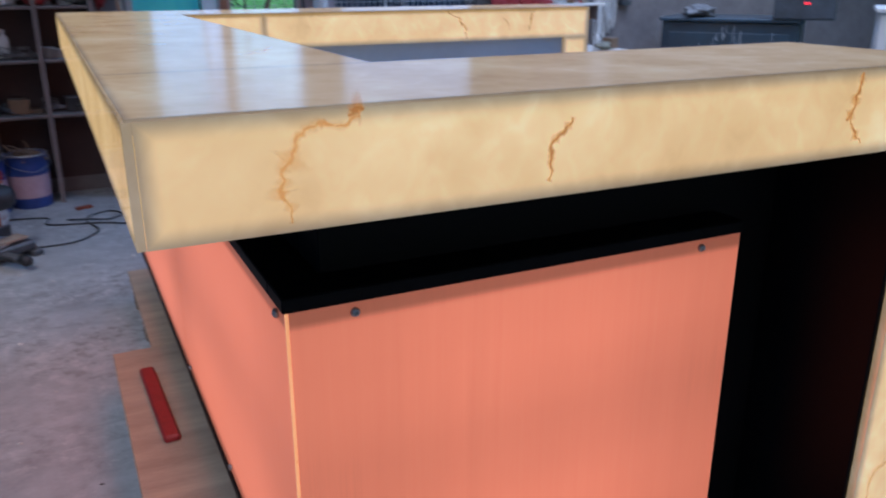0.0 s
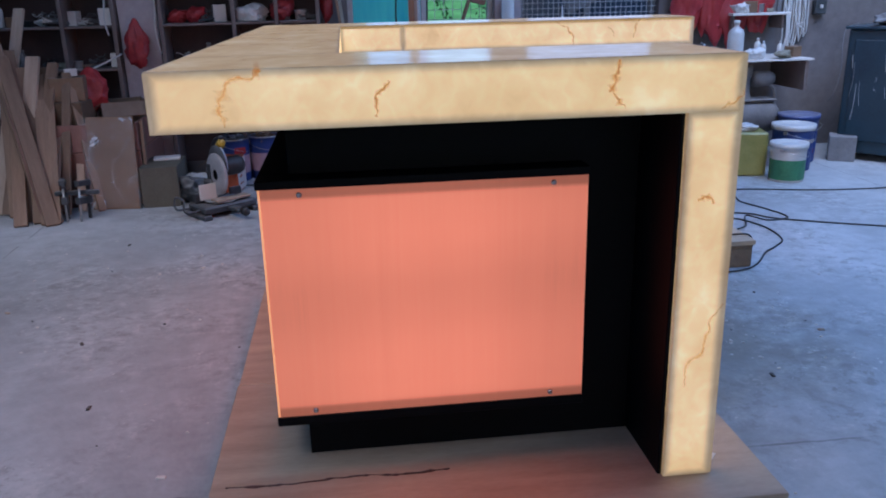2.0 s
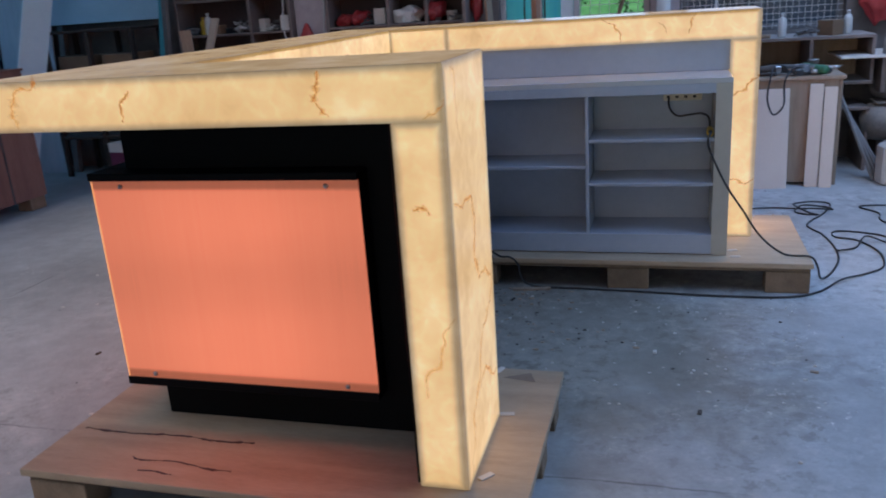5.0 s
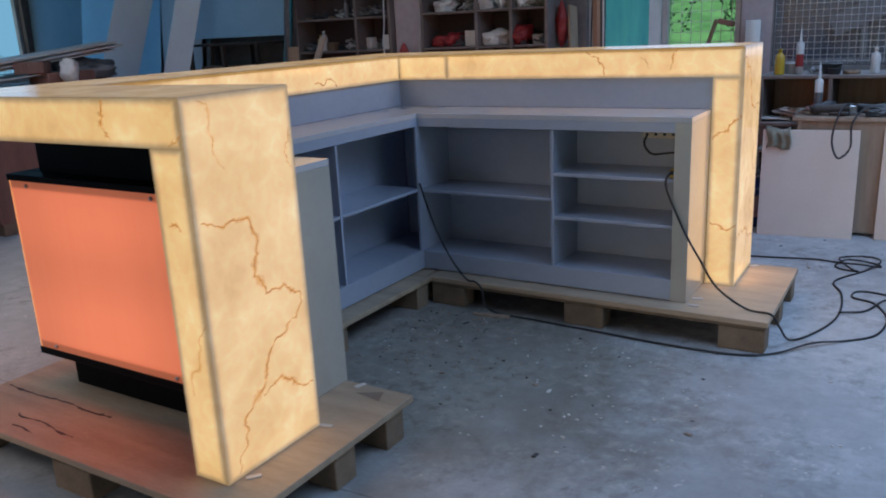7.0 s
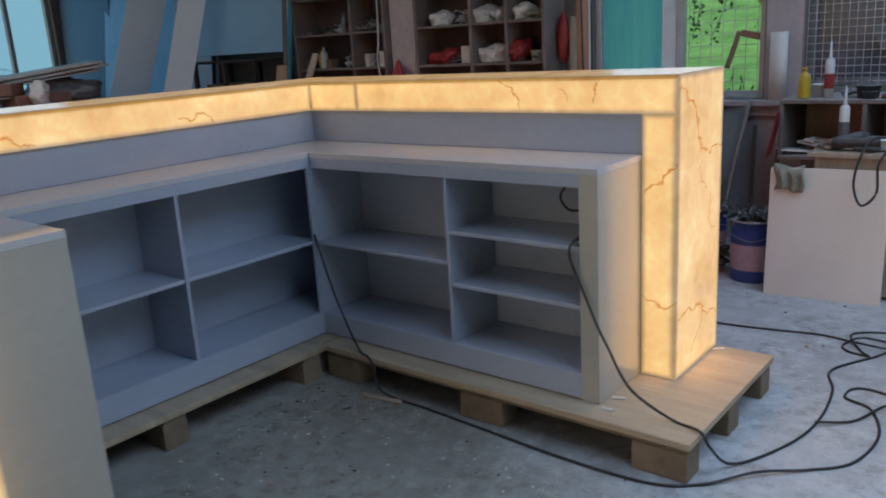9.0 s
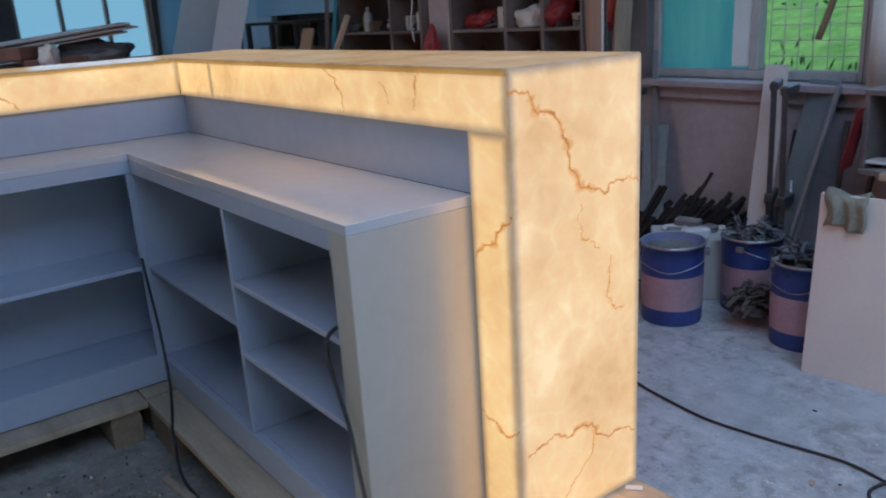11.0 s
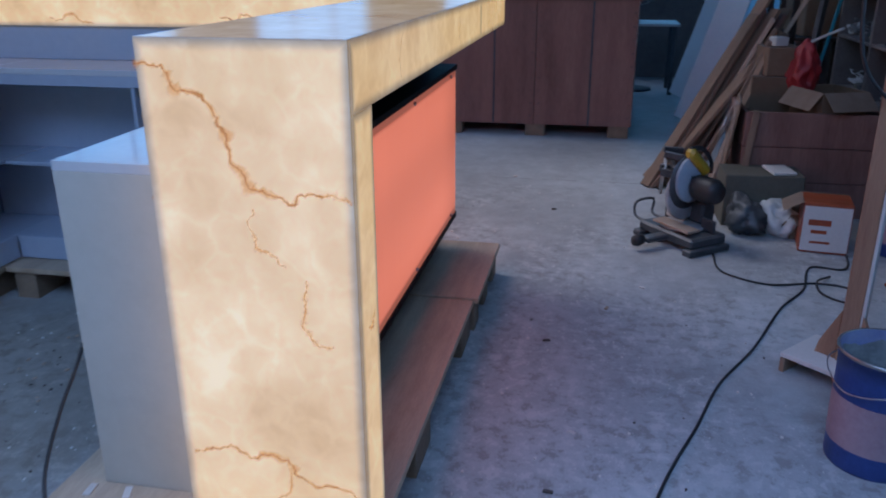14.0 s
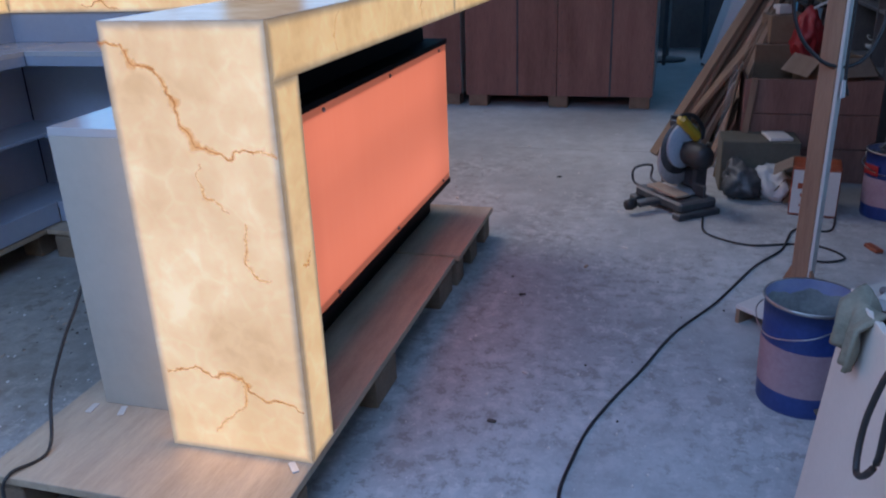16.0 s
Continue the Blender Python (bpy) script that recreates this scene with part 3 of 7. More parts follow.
# ---- the shell of the workshop ----
NORTH, WEST, EAST, SOUTH, ROOF = 4.92, -6.6, 8.2, -5.8, 3.6
structure("ground", B(-60, -60, -0.30, 60, 60, -0.12), GRASS, "grass-covered ground outside the workshop")
structure("floor", B(WEST - 0.2, SOUTH - 0.2, -0.119, EAST + 0.2, NORTH + 0.2, 0.0), FLOOR, "dusty stained concrete workshop floor")


def wall_with_openings(along, a0, a1, face, thick, openings):
    """A wall of boxes round its openings (start, end, sill, head), along x or y."""
    bm = bmesh.new()

    def piece(p, q, z0, z1):
        if along == "x":
            box(bm, p, face, z0, q, face + thick, z1)
        else:
            box(bm, face, p, z0, face + thick, q, z1)

    last = a0
    for s, e, sill, head in openings:
        piece(last, s, 0, ROOF)
        if sill > 0:
            piece(s, e, 0, sill)
        piece(s, e, head, ROOF)
        last = e
    piece(last, a1, 0, ROOF)
    return bm


NORTH_OPEN = [(0.45, 1.63, 0.90, 2.30), (1.86, 3.02, 0.97, 2.30)]
WEST_OPEN = [(-5.3, -2.5, 0.95, 3.4), (-1.4, 0.2, 0.95, 3.4), (1.1, 2.7, 0.95, 3.4), (3.1, 4.6, 0.95, 3.4)]
structure("wall_north", wall_with_openings("x", WEST - 0.2, EAST + 0.2, NORTH, 0.18, NORTH_OPEN), WALL, "dirty mauve plaster wall with window openings")
structure("wall_west", wall_with_openings("y", SOUTH, NORTH, WEST - 0.2, 0.2, WEST_OPEN), WALL, "far plaster wall with bright windows")
# the south and east gates are added, out of view, to admit daylight
structure("wall_south", wall_with_openings("x", WEST - 0.2, EAST + 0.2, SOUTH - 0.2, 0.2, [(-1.0, 5.0, 0, 3.3)]), WALL, "unseen plaster wall with a wide gate opening added for light")
structure("wall_east", wall_with_openings("y", SOUTH, NORTH, EAST, 0.2, [(-1.3, 3.7, 0, 3.3)]), WALL, "unseen plaster wall with a gate opening added for light")
# roof out of view, its skylight strips added for light from above
bm = bmesh.new()
edges = (WEST - 0.2, -3.4, -0.4, 2.8, 5.8, EAST + 0.2)
for k in range(5):
    if k % 2 == 0:
        box(bm, edges[k], SOUTH - 0.2, ROOF, edges[k + 1], NORTH + 0.18, ROOF + 0.12)
    else:
        y0, y1 = (-3.6, 2.0) if k == 1 else (0.0, 4.4)
        box(bm, edges[k], SOUTH - 0.2, ROOF, edges[k + 1], y0, ROOF + 0.12)
        box(bm, edges[k], y1, ROOF, edges[k + 1], NORTH + 0.18, ROOF + 0.12)
structure("ceiling", bm, CEIL, "unseen dull grey sheet roof with skylight strips added for light")


def window_frame(name, axis, face, a0, a1, z0, z1, mullions, depth=0.07, w=0.045, material=None):
    bm = bmesh.new()
    bars = [(a0, a0 + w, z0, z1), (a1 - w, a1, z0, z1), (a0 + w, a1 - w, z0, z0 + w), (a0 + w, a1 - w, z1 - w, z1)]
    bars += [(m - w / 2, m + w / 2, z0 + w, z1 - w) for m in mullions]
    for p, q, s, e in bars:
        if axis == "x":
            box(bm, p, face, s, q, face + depth, e, 0.004)
        else:
            box(bm, face, p, s, face + depth, q, e, 0.004)
    return structure(name, bm, material or GREY_PVC, "grimy aluminium window frame set in the wall")


ALLOY_FRAME = surface("dull_window_aluminium", (0.30, 0.31, 0.32), (0.44, 0.45, 0.46), 0.5, 0.2, scale=12, dust=0.3, bump=0.03)
bm = B(0.252, NORTH - 0.006, 0, 1.878, NORTH - 0.0005, 0.862, 0.001)
box(bm, 1.64, NORTH - 0.006, 0.90, 1.852, NORTH - 0.0005, 2.6, 0.001)
structure("wall_north_plaster", bm, PALE_PLASTER, "paler lilac plaster coat round the open window")
w1 = window_frame("window_1", "x", NORTH + 0.05, 0.45, 1.63, 0.90, 2.30, [1.065], material=ALLOY_FRAME)
part("pane", B(0.4955, NORTH + 0.075, 0.9455, 1.042, NORTH + 0.078, 2.2545), FILM_PANE, w1, "teal film-covered pane")
part("curtain_strip", B(0.94, NORTH + 0.06, 0.96, 1.038, NORTH + 0.064, 2.25, 0.001), SHEER, w1, "pale sun-bleached strip")
w2 = window_frame("window_2", "x", NORTH + 0.09, 1.86, 3.02, 0.97, 2.30, [2.44])
for x0, x1 in ((1.905, 2.4175), (2.4625, 2.975)):
    pane = part("pane", B(x0, NORTH + 0.12, 1.015, x1, NORTH + 0.125, 2.255), surface("grimy_dark_pane", (0.022, 0.036, 0.06), (0.065, 0.095, 0.13), 0.2, scale=4, bump=0.02), w2, "grimy grey pane")
for k, (a0, a1, z0, z1) in enumerate(WEST_OPEN):
    wf = window_frame(f"window_{k + 3}", "y", WEST - 0.14, a0, a1, z0, z1, [a0 + (a1 - a0) * q / 3 for q in (1, 2)], material=ALLOY_FRAME)


MESH_WHITE = surface("white_coated_wire", (0.66, 0.68, 0.70), (0.80, 0.80, 0.80), 0.4, scale=30, bump=0.02)


def grille(name, x0, x1, y, z0, z1, step, r, label):
    ob = thing(name, (x0, y, z0), label, "grille")
    bm = bmesh.new()
    x = 0.0
    while x <= x1 - x0 + 1e-6:
        tube(bm, [(x, 0, 0), (x, 0, z1 - z0)], r, 5, False)
        x += step
    z = 0.02
    while z <= z1 - z0:
        tube(bm, [(0, 0.004, z), (x1 - x0, 0.004, z)], r, 5, False)
        z += step
    tagged(part("wire_mesh", bm, MESH_WHITE, ob), kind="stuff")
    return ob


grille("window_grille", 1.09, 1.63, NORTH + 0.155, 0.91, 2.29, 0.075, 0.0024, "thin wire security mesh outside the open window")
grille("window_grille", 1.87, 3.01, NORTH + 0.03, 0.98, 2.29, 0.044, 0.0020, "welded wire mesh over the grimy window")

ob = single("pale_sheet", B(-0.42, 0, -0.07, 0.42, 0.006, 0.07, 0.001, Matrix.Rotation(radians(-24), 4, "Y")), GREY_PVC, "pale sheet wedged slantwise behind the window mesh", "sheet", (2.62, NORTH + 0.055, 1.40))
hazem, hnt, hn, hl, hb = nodes_of("bright_hazy_sky_backdrop")
hb.inputs["Base Color"].default_value = (0, 0, 0, 1)
hb.inputs["Emission Color"].default_value = (0.20, 0.60, 1.0, 1)
hb.inputs["Emission Strength"].default_value = 0.75
structure("backdrop", B(-9.2, -10, -0.1, -9.1, 8, 6), hazem, "bright hazy distance outside the far windows")

# vines and bank of grass seen through the open window
bm = bmesh.new()
vq = random.Random(3)
for k in range(34):
    x, y = vq.uniform(0.2, 2.9), vq.uniform(5.35, 6.4)
    low = vq.uniform(1.05, 1.9)
    sway = [Vector((x + vq.uniform(-0.06, 0.06), y + vq.uniform(-0.05, 0.05), 3.0 + (low - 3.0) * q / 6)) for q in range(7)]
    tube(bm, sway, 0.003, 4)
    for p in smooth_line(sway, 5)[6:]:
        for j in range(3):
            c = p + Vector((vq.uniform(-0.05, 0.05), vq.uniform(-0.04, 0.04), vq.uniform(-0.03, 0.03)))
            a = Vector((vq.uniform(-1, 1), vq.uniform(-0.6, 0.6), vq.uniform(-1, 0.3))).normalized() * vq.uniform(0.010, 0.024)
            w = a.cross(Vector((0, 1, 0.3))).normalized() * a.length * 0.6
            bm.faces.new([bm.verts.new(q) for q in (c - a, c + w, c + a * 1.2 + Vector((0, -0.01, 0)), c - w)])
for k in range(500):
    c = Vector((vq.uniform(0.0, 3.0), vq.uniform(5.6, 6.6), 0.25 + 0.75 * vq.random() ** 1.6))
    a = Vector((vq.uniform(-0.6, 0.6), vq.uniform(-0.4, 0.4), 1)).normalized() * vq.uniform(0.02, 0.06)
    w = a.cross(Vector((0, 1, 0.2))).normalized() * 0.009
    bm.faces.new([bm.verts.new(q) for q in (c - a, c + w, c + a, c - w)])
single("vines", bm, LEAF, "hanging green vines outside the window", "vines", kind="stuff")
bm = bmesh.new()
gx, gy = 40, 14
grid = [[bm.verts.new((-12 + 28 * i / gx, 7.5 + 10 * j / gy, -0.13 + 3.2 * (j / gy) ** 1.1 + 0.12 * noise.noise(Vector((i * 0.5, j * 0.5, 0))))) for j in range(gy + 1)] for i in range(gx + 1)]
for i in range(gx):
    for j in range(gy):
        bm.faces.new((grid[i][j], grid[i + 1][j], grid[i + 1][j + 1], grid[i][j + 1]))
structure("ground_bank", bm, GRASS, "sloping grass bank behind the workshop")

# ---- the backlit counter ----
STRIP = surface("edge_lit_copper_sheet", (0.55, 0.28, 0.14), (0.75, 0.42, 0.24), 0.3, 0.3, scale=10, bump=0.0)
STRIP.node_tree.nodes["Principled BSDF"].inputs["Emission Color"].default_value = (1.0, 0.42, 0.16, 1)
STRIP.node_tree.nodes["Principled BSDF"].inputs["Emission Strength"].default_value = 0.8
H, T, DECK, LA, LC, LB, W, LEG = 1.22, 0.13, 0.142, 1.308, 2.187, 2.70, 0.40, 0.13
G = 0.0015
counter = thing("bar_counter", (0, 0, DECK), "U-shaped bar counter of glowing onyx with copper panels, black core", "counter")
SX, SY, SZ = Vector((1, 0, 0)), Vector((0, 1, 0)), Vector((0, 0, 1))


def slab(name, origin, u, v, w, h, material=None, label="", thick=0.015):
    o = Vector(origin) - Vector((0, 0, DECK))
    return part(name, panel(bmesh.new(), o, u, v, w, h, thick), material or ONYX, counter, label)


GLOW = "glowing cream onyx with rust veins"
e = 0.003
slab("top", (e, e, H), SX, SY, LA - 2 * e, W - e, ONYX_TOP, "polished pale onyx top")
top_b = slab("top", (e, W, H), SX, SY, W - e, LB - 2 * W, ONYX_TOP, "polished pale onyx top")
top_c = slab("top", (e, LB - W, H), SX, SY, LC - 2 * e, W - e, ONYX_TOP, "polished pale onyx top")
E = 0.0095
f_a = slab("fascia", (E, 0, H - T), SX, SZ, LA - 2 * E, T - e, None, GLOW)
slab("fascia", (0, LB - G, H - T), -SY, SZ, LB - 2 * G, T - e, None, GLOW, 0.009)
f_c = slab("fascia", (LC - E, LB, H - T), -SX, SZ, LC - E - 0.682, T - e, None, GLOW)
slab("fascia", (0.68, LB, H - T), -SX, SZ, 0.68 - E, T - e, None, GLOW)
slab("inner_fascia", (LA - E, W, H - T), -SX, SZ, LA - W - E, T - e, None, GLOW)
i_b = slab("inner_fascia", (W, W + 0.002, H - T), SY, SZ, LB - 2 * W - 0.004, T - e, None, GLOW)
slab("inner_fascia", (W, LB - W, H - T), SX, SZ, 0.299, T - e, None, GLOW)
i_c = slab("inner_fascia", (0.701, LB - W, H - T), SX, SZ, LC - 0.701 - E, T - e, None, GLOW)
HL = H - T - DECK - 0.0008
leg_front = slab("leg_face", (LA - LEG, 0, DECK), SX, SZ, LEG - E, HL, ONYX_LEG, GLOW)
end_1 = slab("leg_end", (LA, G, DECK), SY, SZ, W - 2 * G, H - DECK - e, ONYX_LEG, GLOW, 0.009)
slab("leg_face", (LA - E, W, DECK), -SX, SZ, LEG - E, HL, ONYX_LEG, GLOW)
leg2_in = slab("leg_face", (LC - LEG, LB - W, DECK), SX, SZ, LEG - E, HL, ONYX_LEG, GLOW)
end_2 = slab("leg_end", (LC, LB - W + G, DECK), SY, SZ, W - 2 * G, H - DECK - e, ONYX_LEG, GLOW, 0.009)
leg2_out = slab("leg_face", (LC - E, LB, DECK), -SX, SZ, LEG - E, HL, ONYX_LEG, GLOW)


def cb(name, x0, y0, z0, x1, y1, z1, material, label="", bevel=0.002):
    return part(name, B(x0, y0, z0 - DECK, x1, y1, z1 - DECK, bevel), material, counter, label)


# undersides and the inner cheeks of the legs
cb("underside", 0.016, 0.016, H - T + 0.001, LA - LEG, W - 0.016, H - T + 0.012, BLACK, "black underside")
cb("underside", 0.016, W - 0.016, H - T + 0.001, W - 0.016, LB - W + 0.016, H - T + 0.012, BLACK, "black underside")
cb("underside", 0.016, LB - W + 0.016, H - T + 0.001, LC - LEG, LB - 0.016, H - T + 0.012, BLACK, "black underside")
cb("leg_cheek", LA - LEG - 0.012, 0.012, DECK, LA - LEG - 0.001, 0.385, H - T, BLACK, "black inner cheek")
cb("leg_cheek", LC - LEG - 0.012, LB - 0.365, DECK, LC - LEG - 0.001, LB - 0.012, H - T, BLACK, "black inner cheek")
# black core with recessed foot
CORE, FACE = 0.258, 0.187
cb("core", CORE, CORE, DECK, LA - LEG - 0.013, 0.365, H - T, BLACK, "matt black core and plinth")
cb("core", CORE, 0.366, DECK, 0.365, LB - 0.366, H - T, BLACK, "matt black core and plinth")
cb("core", CORE, LB - 0.365, DECK, LC - LEG - 0.013, LB - CORE, H - T, BLACK, "matt black core and plinth")
# copper boxes: lid, foot board and glowing sheet
ZB, ZT = 0.301, 0.918
AX1, CX1 = 1.010, 1.890
CY = LB - FACE + 0.008
for z0, z1, nm, o in ((ZT, ZT + 0.022, "lid", 0.006), (ZB - 0.026, ZB, "foot_board", 0.004)):
    cb(nm, FACE - o, FACE - o, z0, AX1, CORE - 0.001, z1, BLACK, "black ledge board")
    cb(nm, FACE - o, CORE, z0, CORE - 0.001, LB - CORE, z1, BLACK, "black ledge board")
    cb(nm, FACE - o, LB - CORE + 0.001, z0, CX1, CY + o, z1, BLACK, "black ledge board")
copper_a = slab("copper_panel", (FACE + 0.004, FACE, ZB), SX, SZ, AX1 - FACE - 0.006, ZT - ZB, COPPER, "glowing brushed copper-coloured panel", 0.006)
copper_b = slab("copper_panel", (FACE, 1.36, ZB), -SY, SZ, 1.36 - FACE - 0.004, ZT - ZB, COPPER, "glowing brushed copper-coloured panel", 0.006)
slab("copper_panel", (FACE, CY - 0.004, ZB), -SY, SZ, CY - 1.368, ZT - ZB, COPPER, "glowing brushed copper-coloured panel", 0.006)
copper_c = slab("copper_panel", (CX1, CY, ZB), -SX, SZ, CX1 - FACE - 0.004, ZT - ZB, COPPER, "glowing brushed copper-coloured panel", 0.006)
for px, py, nm in ((FACE - 0.001, FACE - 0.001, 'near'), (FACE - 0.001, CY - 0.005, 'far')):
    cb("corner_trim", px, py, ZB, px + 0.0045, py + 0.0045, ZT, STRIP, "brightly edge-lit corner strip", 0.0005)
cb("box_side", AX1 - 0.006, FACE + 0.008, ZB, AX1 - 0.001, CORE - 0.001, ZT, BLACK, "black side board")
cb("box_side", CX1 - 0.006, LB - CORE + 0.001, ZB, CX1 - 0.001, CY - 0.008, ZT, BLACK, "black side board")


def screw(p, out, parent):
    m = Matrix.Translation(Vector(p) - Vector((0, 0, DECK))) @ Vector(out).to_track_quat("Z", "Y").to_matrix().to_4x4()
    bm = lathe(bmesh.new(), [(0.0065, 0), (0.0075, 0.003), (0.006, 0.0065), (0.003, 0.008), (0.0026, 0.006), (0, 0.006)], 12, m)
    return part("screw", bm, STEEL, parent, "dark steel dome screw")


for x in (0.285, 0.918):
    for z in (0.902, 0.316):
        screw((x, FACE, z), (0, -1, 0), copper_a)
for x in (0.30, 0.95, 1.55):
    for z in (0.902, 0.316):
        screw((x, CY, z), (0, 1, 0), copper_c)
for y in (0.23, 0.78, 1.31):
    for z in (0.902, 0.316):
        screw((FACE, y, z), (-1, 0, 0), copper_b)


def vein(parent, out, points, width, seed):
    """A wandering vein through a few points on a face: a soft wide stain and a broken dark core, just above the stone."""
    rnd = random.Random(seed)
    out = Vector(out)
    pts = [Vector(p) for p in points]
    for amp in (0.20, 0.20, 0.20, 0.17, 0.14) if len(points) < 8 else (0.16, 0.20, 0.20, 0.16):
        fine = [pts[0]]
        for a, b in zip(pts, pts[1:]):
            side = (b - a).cross(out)
            fine += [(a + b) / 2 + side * rnd.uniform(-amp, amp), b]
        pts = fine
    faint = seed in (1, 6, 8, 12, 13, 15, 16, 18, 21, 27, 28, 30, 31)
    bm = bmesh.new()
    uv = bm.loops.layers.uv.new("span")
    bm.loops.layers.uv.new("rest")
    for slot, (scale, lift) in enumerate(((2.0, 0.0005), (0.60, 0.0010))):
        rows = []
        wide = [rnd.uniform(0.25, 1.0) * rnd.choice((1, 1, 1, 1.9)) for k in range(len(pts) // 5 + 2)]
        for k, p in enumerate(pts):
            reach = 6 if slot == 0 else 4
            d = pts[min(k + reach, len(pts) - 1)] - pts[max(k - reach, 0)]
            side = d.cross(out).normalized()
            f = k / (len(pts) - 1)
            w = scale * width * (wide[k // 5] + (wide[k // 5 + 1] - wide[k // 5]) * (k % 5) / 5) * (0.35 + 0.65 * math.sin(math.pi * min(0.97, max(0.06, f))))
            q = p - Vector((0, 0, DECK)) + out * lift
            rows.append([bm.verts.new(q - side * w), bm.verts.new(q), bm.verts.new(q + side * w)])
        for k, (a, b) in enumerate(zip(rows, rows[1:])):
            for s in (0, 1):
                f = bm.faces.new((a[s], a[s + 1], b[s + 1], b[s]))
                f.material_index = slot
                for lp, val in zip(f.loops, (s, 1 - s, 1 - s, s)):
                    lp[uv].uv = (k * 0.01, val)
    ob = part("vein", bm, FAINT_VEIN if faint else VEIN, parent, "rust-brown mineral vein")
    ob.data.materials.append(FAINT_CORE if faint else CORE_VEIN)
    ob.visible_shadow = False
    return ob


def on_y(y, *p):
    return [(a, y, b) for a, b in p]


def on_x(x, *p):
    return [(x, a, b) for a, b in p]


S_, N_, E_ = (0, -1, 0), (0, 1, 0), (1, 0, 0)
vein(f_a, S_, on_y(0, (0.235, 1.208), (0.19, 1.203), (0.16, 1.175), (0.145, 1.138), (0.155, 1.10)), 0.009, 1)
vein(f_a, S_, on_y(0, (0.240, 1.214), (0.222, 1.208)), 0.008, 2)
vein(f_a, S_, on_y(0, (0.506, 1.186), (0.480, 1.160), (0.475, 1.110)), 0.007, 3)
vein(f_a, S_, on_y(0, (1.012, 1.214), (1.003, 1.180), (0.990, 1.145)), 0.010, 4)
vein(f_a, S_, on_y(0, (1.000, 1.150), (1.030, 1.108)), 0.005, 5)
vein(leg_front, S_, on_y(0, (1.300, 0.62), (1.26, 0.52), (1.215, 0.40)), 0.004, 6)
vein(leg_front, S_, on_y(0, (1.215, 0.885), (1.240, 0.892), (1.255, 0.875)), 0.006, 7)
vein(f_a, S_, on_y(0, (1.306, 1.140), (1.285, 1.110), (1.255, 1.096)), 0.005, 8)
vein(end_1, E_, on_x(LA, (0.022, 0.895), (0.10, 0.870), (0.191, 0.872), (0.208, 0.765), (0.187, 0.705), (0.223, 0.643), (0.30, 0.650), (0.365, 0.607), (0.341, 0.534)), 0.0085, 9)
vein(end_1, E_, on_x(LA, (0.341, 0.534), (0.207, 0.457), (0.169, 0.365), (0.092, 0.311), (0.045, 0.155)), 0.0075, 10)
vein(end_1, E_, on_x(LA, (0.169, 0.345), (0.255, 0.374), (0.31, 0.330), (0.385, 0.305)), 0.0075, 11)
vein(end_1, E_, on_x(LA, (0.06, 1.205), (0.092, 1.19), (0.092, 1.086), (0.125, 1.02)), 0.004, 12)
vein(end_1, E_, on_x(LA, (0.385, 1.10), (0.36, 1.03), (0.38, 0.98)), 0.004, 13)
vein(end_2, E_, on_x(LC, (2.296, 1.173), (2.329, 1.170), (2.351, 1.171), (2.361, 1.153), (2.376, 1.125), (2.404, 1.125), (2.441, 1.093), (2.464, 1.040), (2.467, 1.012), (2.498, 0.951), (2.524, 0.948), (2.574, 0.923), (2.589, 0.927), (2.595, 0.943), (2.641, 0.941)), 0.0095, 14)
vein(end_2, E_, on_x(LC, (2.641, 0.941), (2.676, 0.939), (2.695, 0.929)), 0.007, 31)
vein(end_2, E_, on_x(LC, (2.503, 0.912), (2.497, 0.867), (2.501, 0.838), (2.512, 0.828), (2.540, 0.819), (2.560, 0.798)), 0.004, 15)
vein(end_2, E_, on_x(LC, (2.598, 0.775), (2.592, 0.739), (2.590, 0.704), (2.583, 0.682), (2.600, 0.656), (2.617, 0.637), (2.647, 0.639)), 0.006, 16)
vein(end_2, E_, on_x(LC, (2.321, 0.364), (2.405, 0.389), (2.531, 0.367), (2.574, 0.318), (2.690, 0.288)), 0.007, 17)
vein(end_2, E_, on_x(LC, (2.53, 0.36), (2.52, 0.276), (2.436, 0.197)), 0.0045, 18)
vein(i_c, S_, on_y(LB - W, (1.471, 1.209), (1.53, 1.18), (1.553, 1.145), (1.558, 1.097)), 0.006, 19)
vein(i_c, S_, on_y(LB - W, (1.902, 1.211), (1.88, 1.16), (1.869, 1.120)), 0.005, 20)
vein(i_c, S_, on_y(LB - W, (1.735, 1.180), (1.765, 1.150), (1.77, 1.13)), 0.004, 21)
vein(i_b, E_, on_x(W, (1.590, 1.128), (1.687, 1.143), (1.756, 1.10)), 0.006, 22)
vein(i_b, E_, on_x(W, (0.82, 1.125), (0.93, 1.14), (1.02, 1.10)), 0.006, 23)
vein(leg2_in, S_, on_y(LB - W, (2.185, 0.925), (2.134, 0.861), (2.065, 0.815)), 0.006, 24)
vein(leg2_in, S_, on_y(LB - W, (2.058, 0.444), (2.126, 0.409), (2.186, 0.436)), 0.006, 25)
vein(leg2_out, N_, on_y(LB, (2.13, 0.66), (2.10, 0.65), (2.085, 0.68)), 0.005, 26)
vein(f_c, N_, on_y(LB, (1.80, 1.20), (1.84, 1.15), (1.82, 1.11)), 0.004, 27)
vein(f_c, N_, on_y(LB, (1.10, 1.21), (1.12, 1.15), (1.10, 1.10)), 0.004, 28)
vein(top_b, (0, 0, 1), [(0.24, 0.62, H), (0.30, 0.66, H), (0.33, 0.74, H)], 0.004, 29)
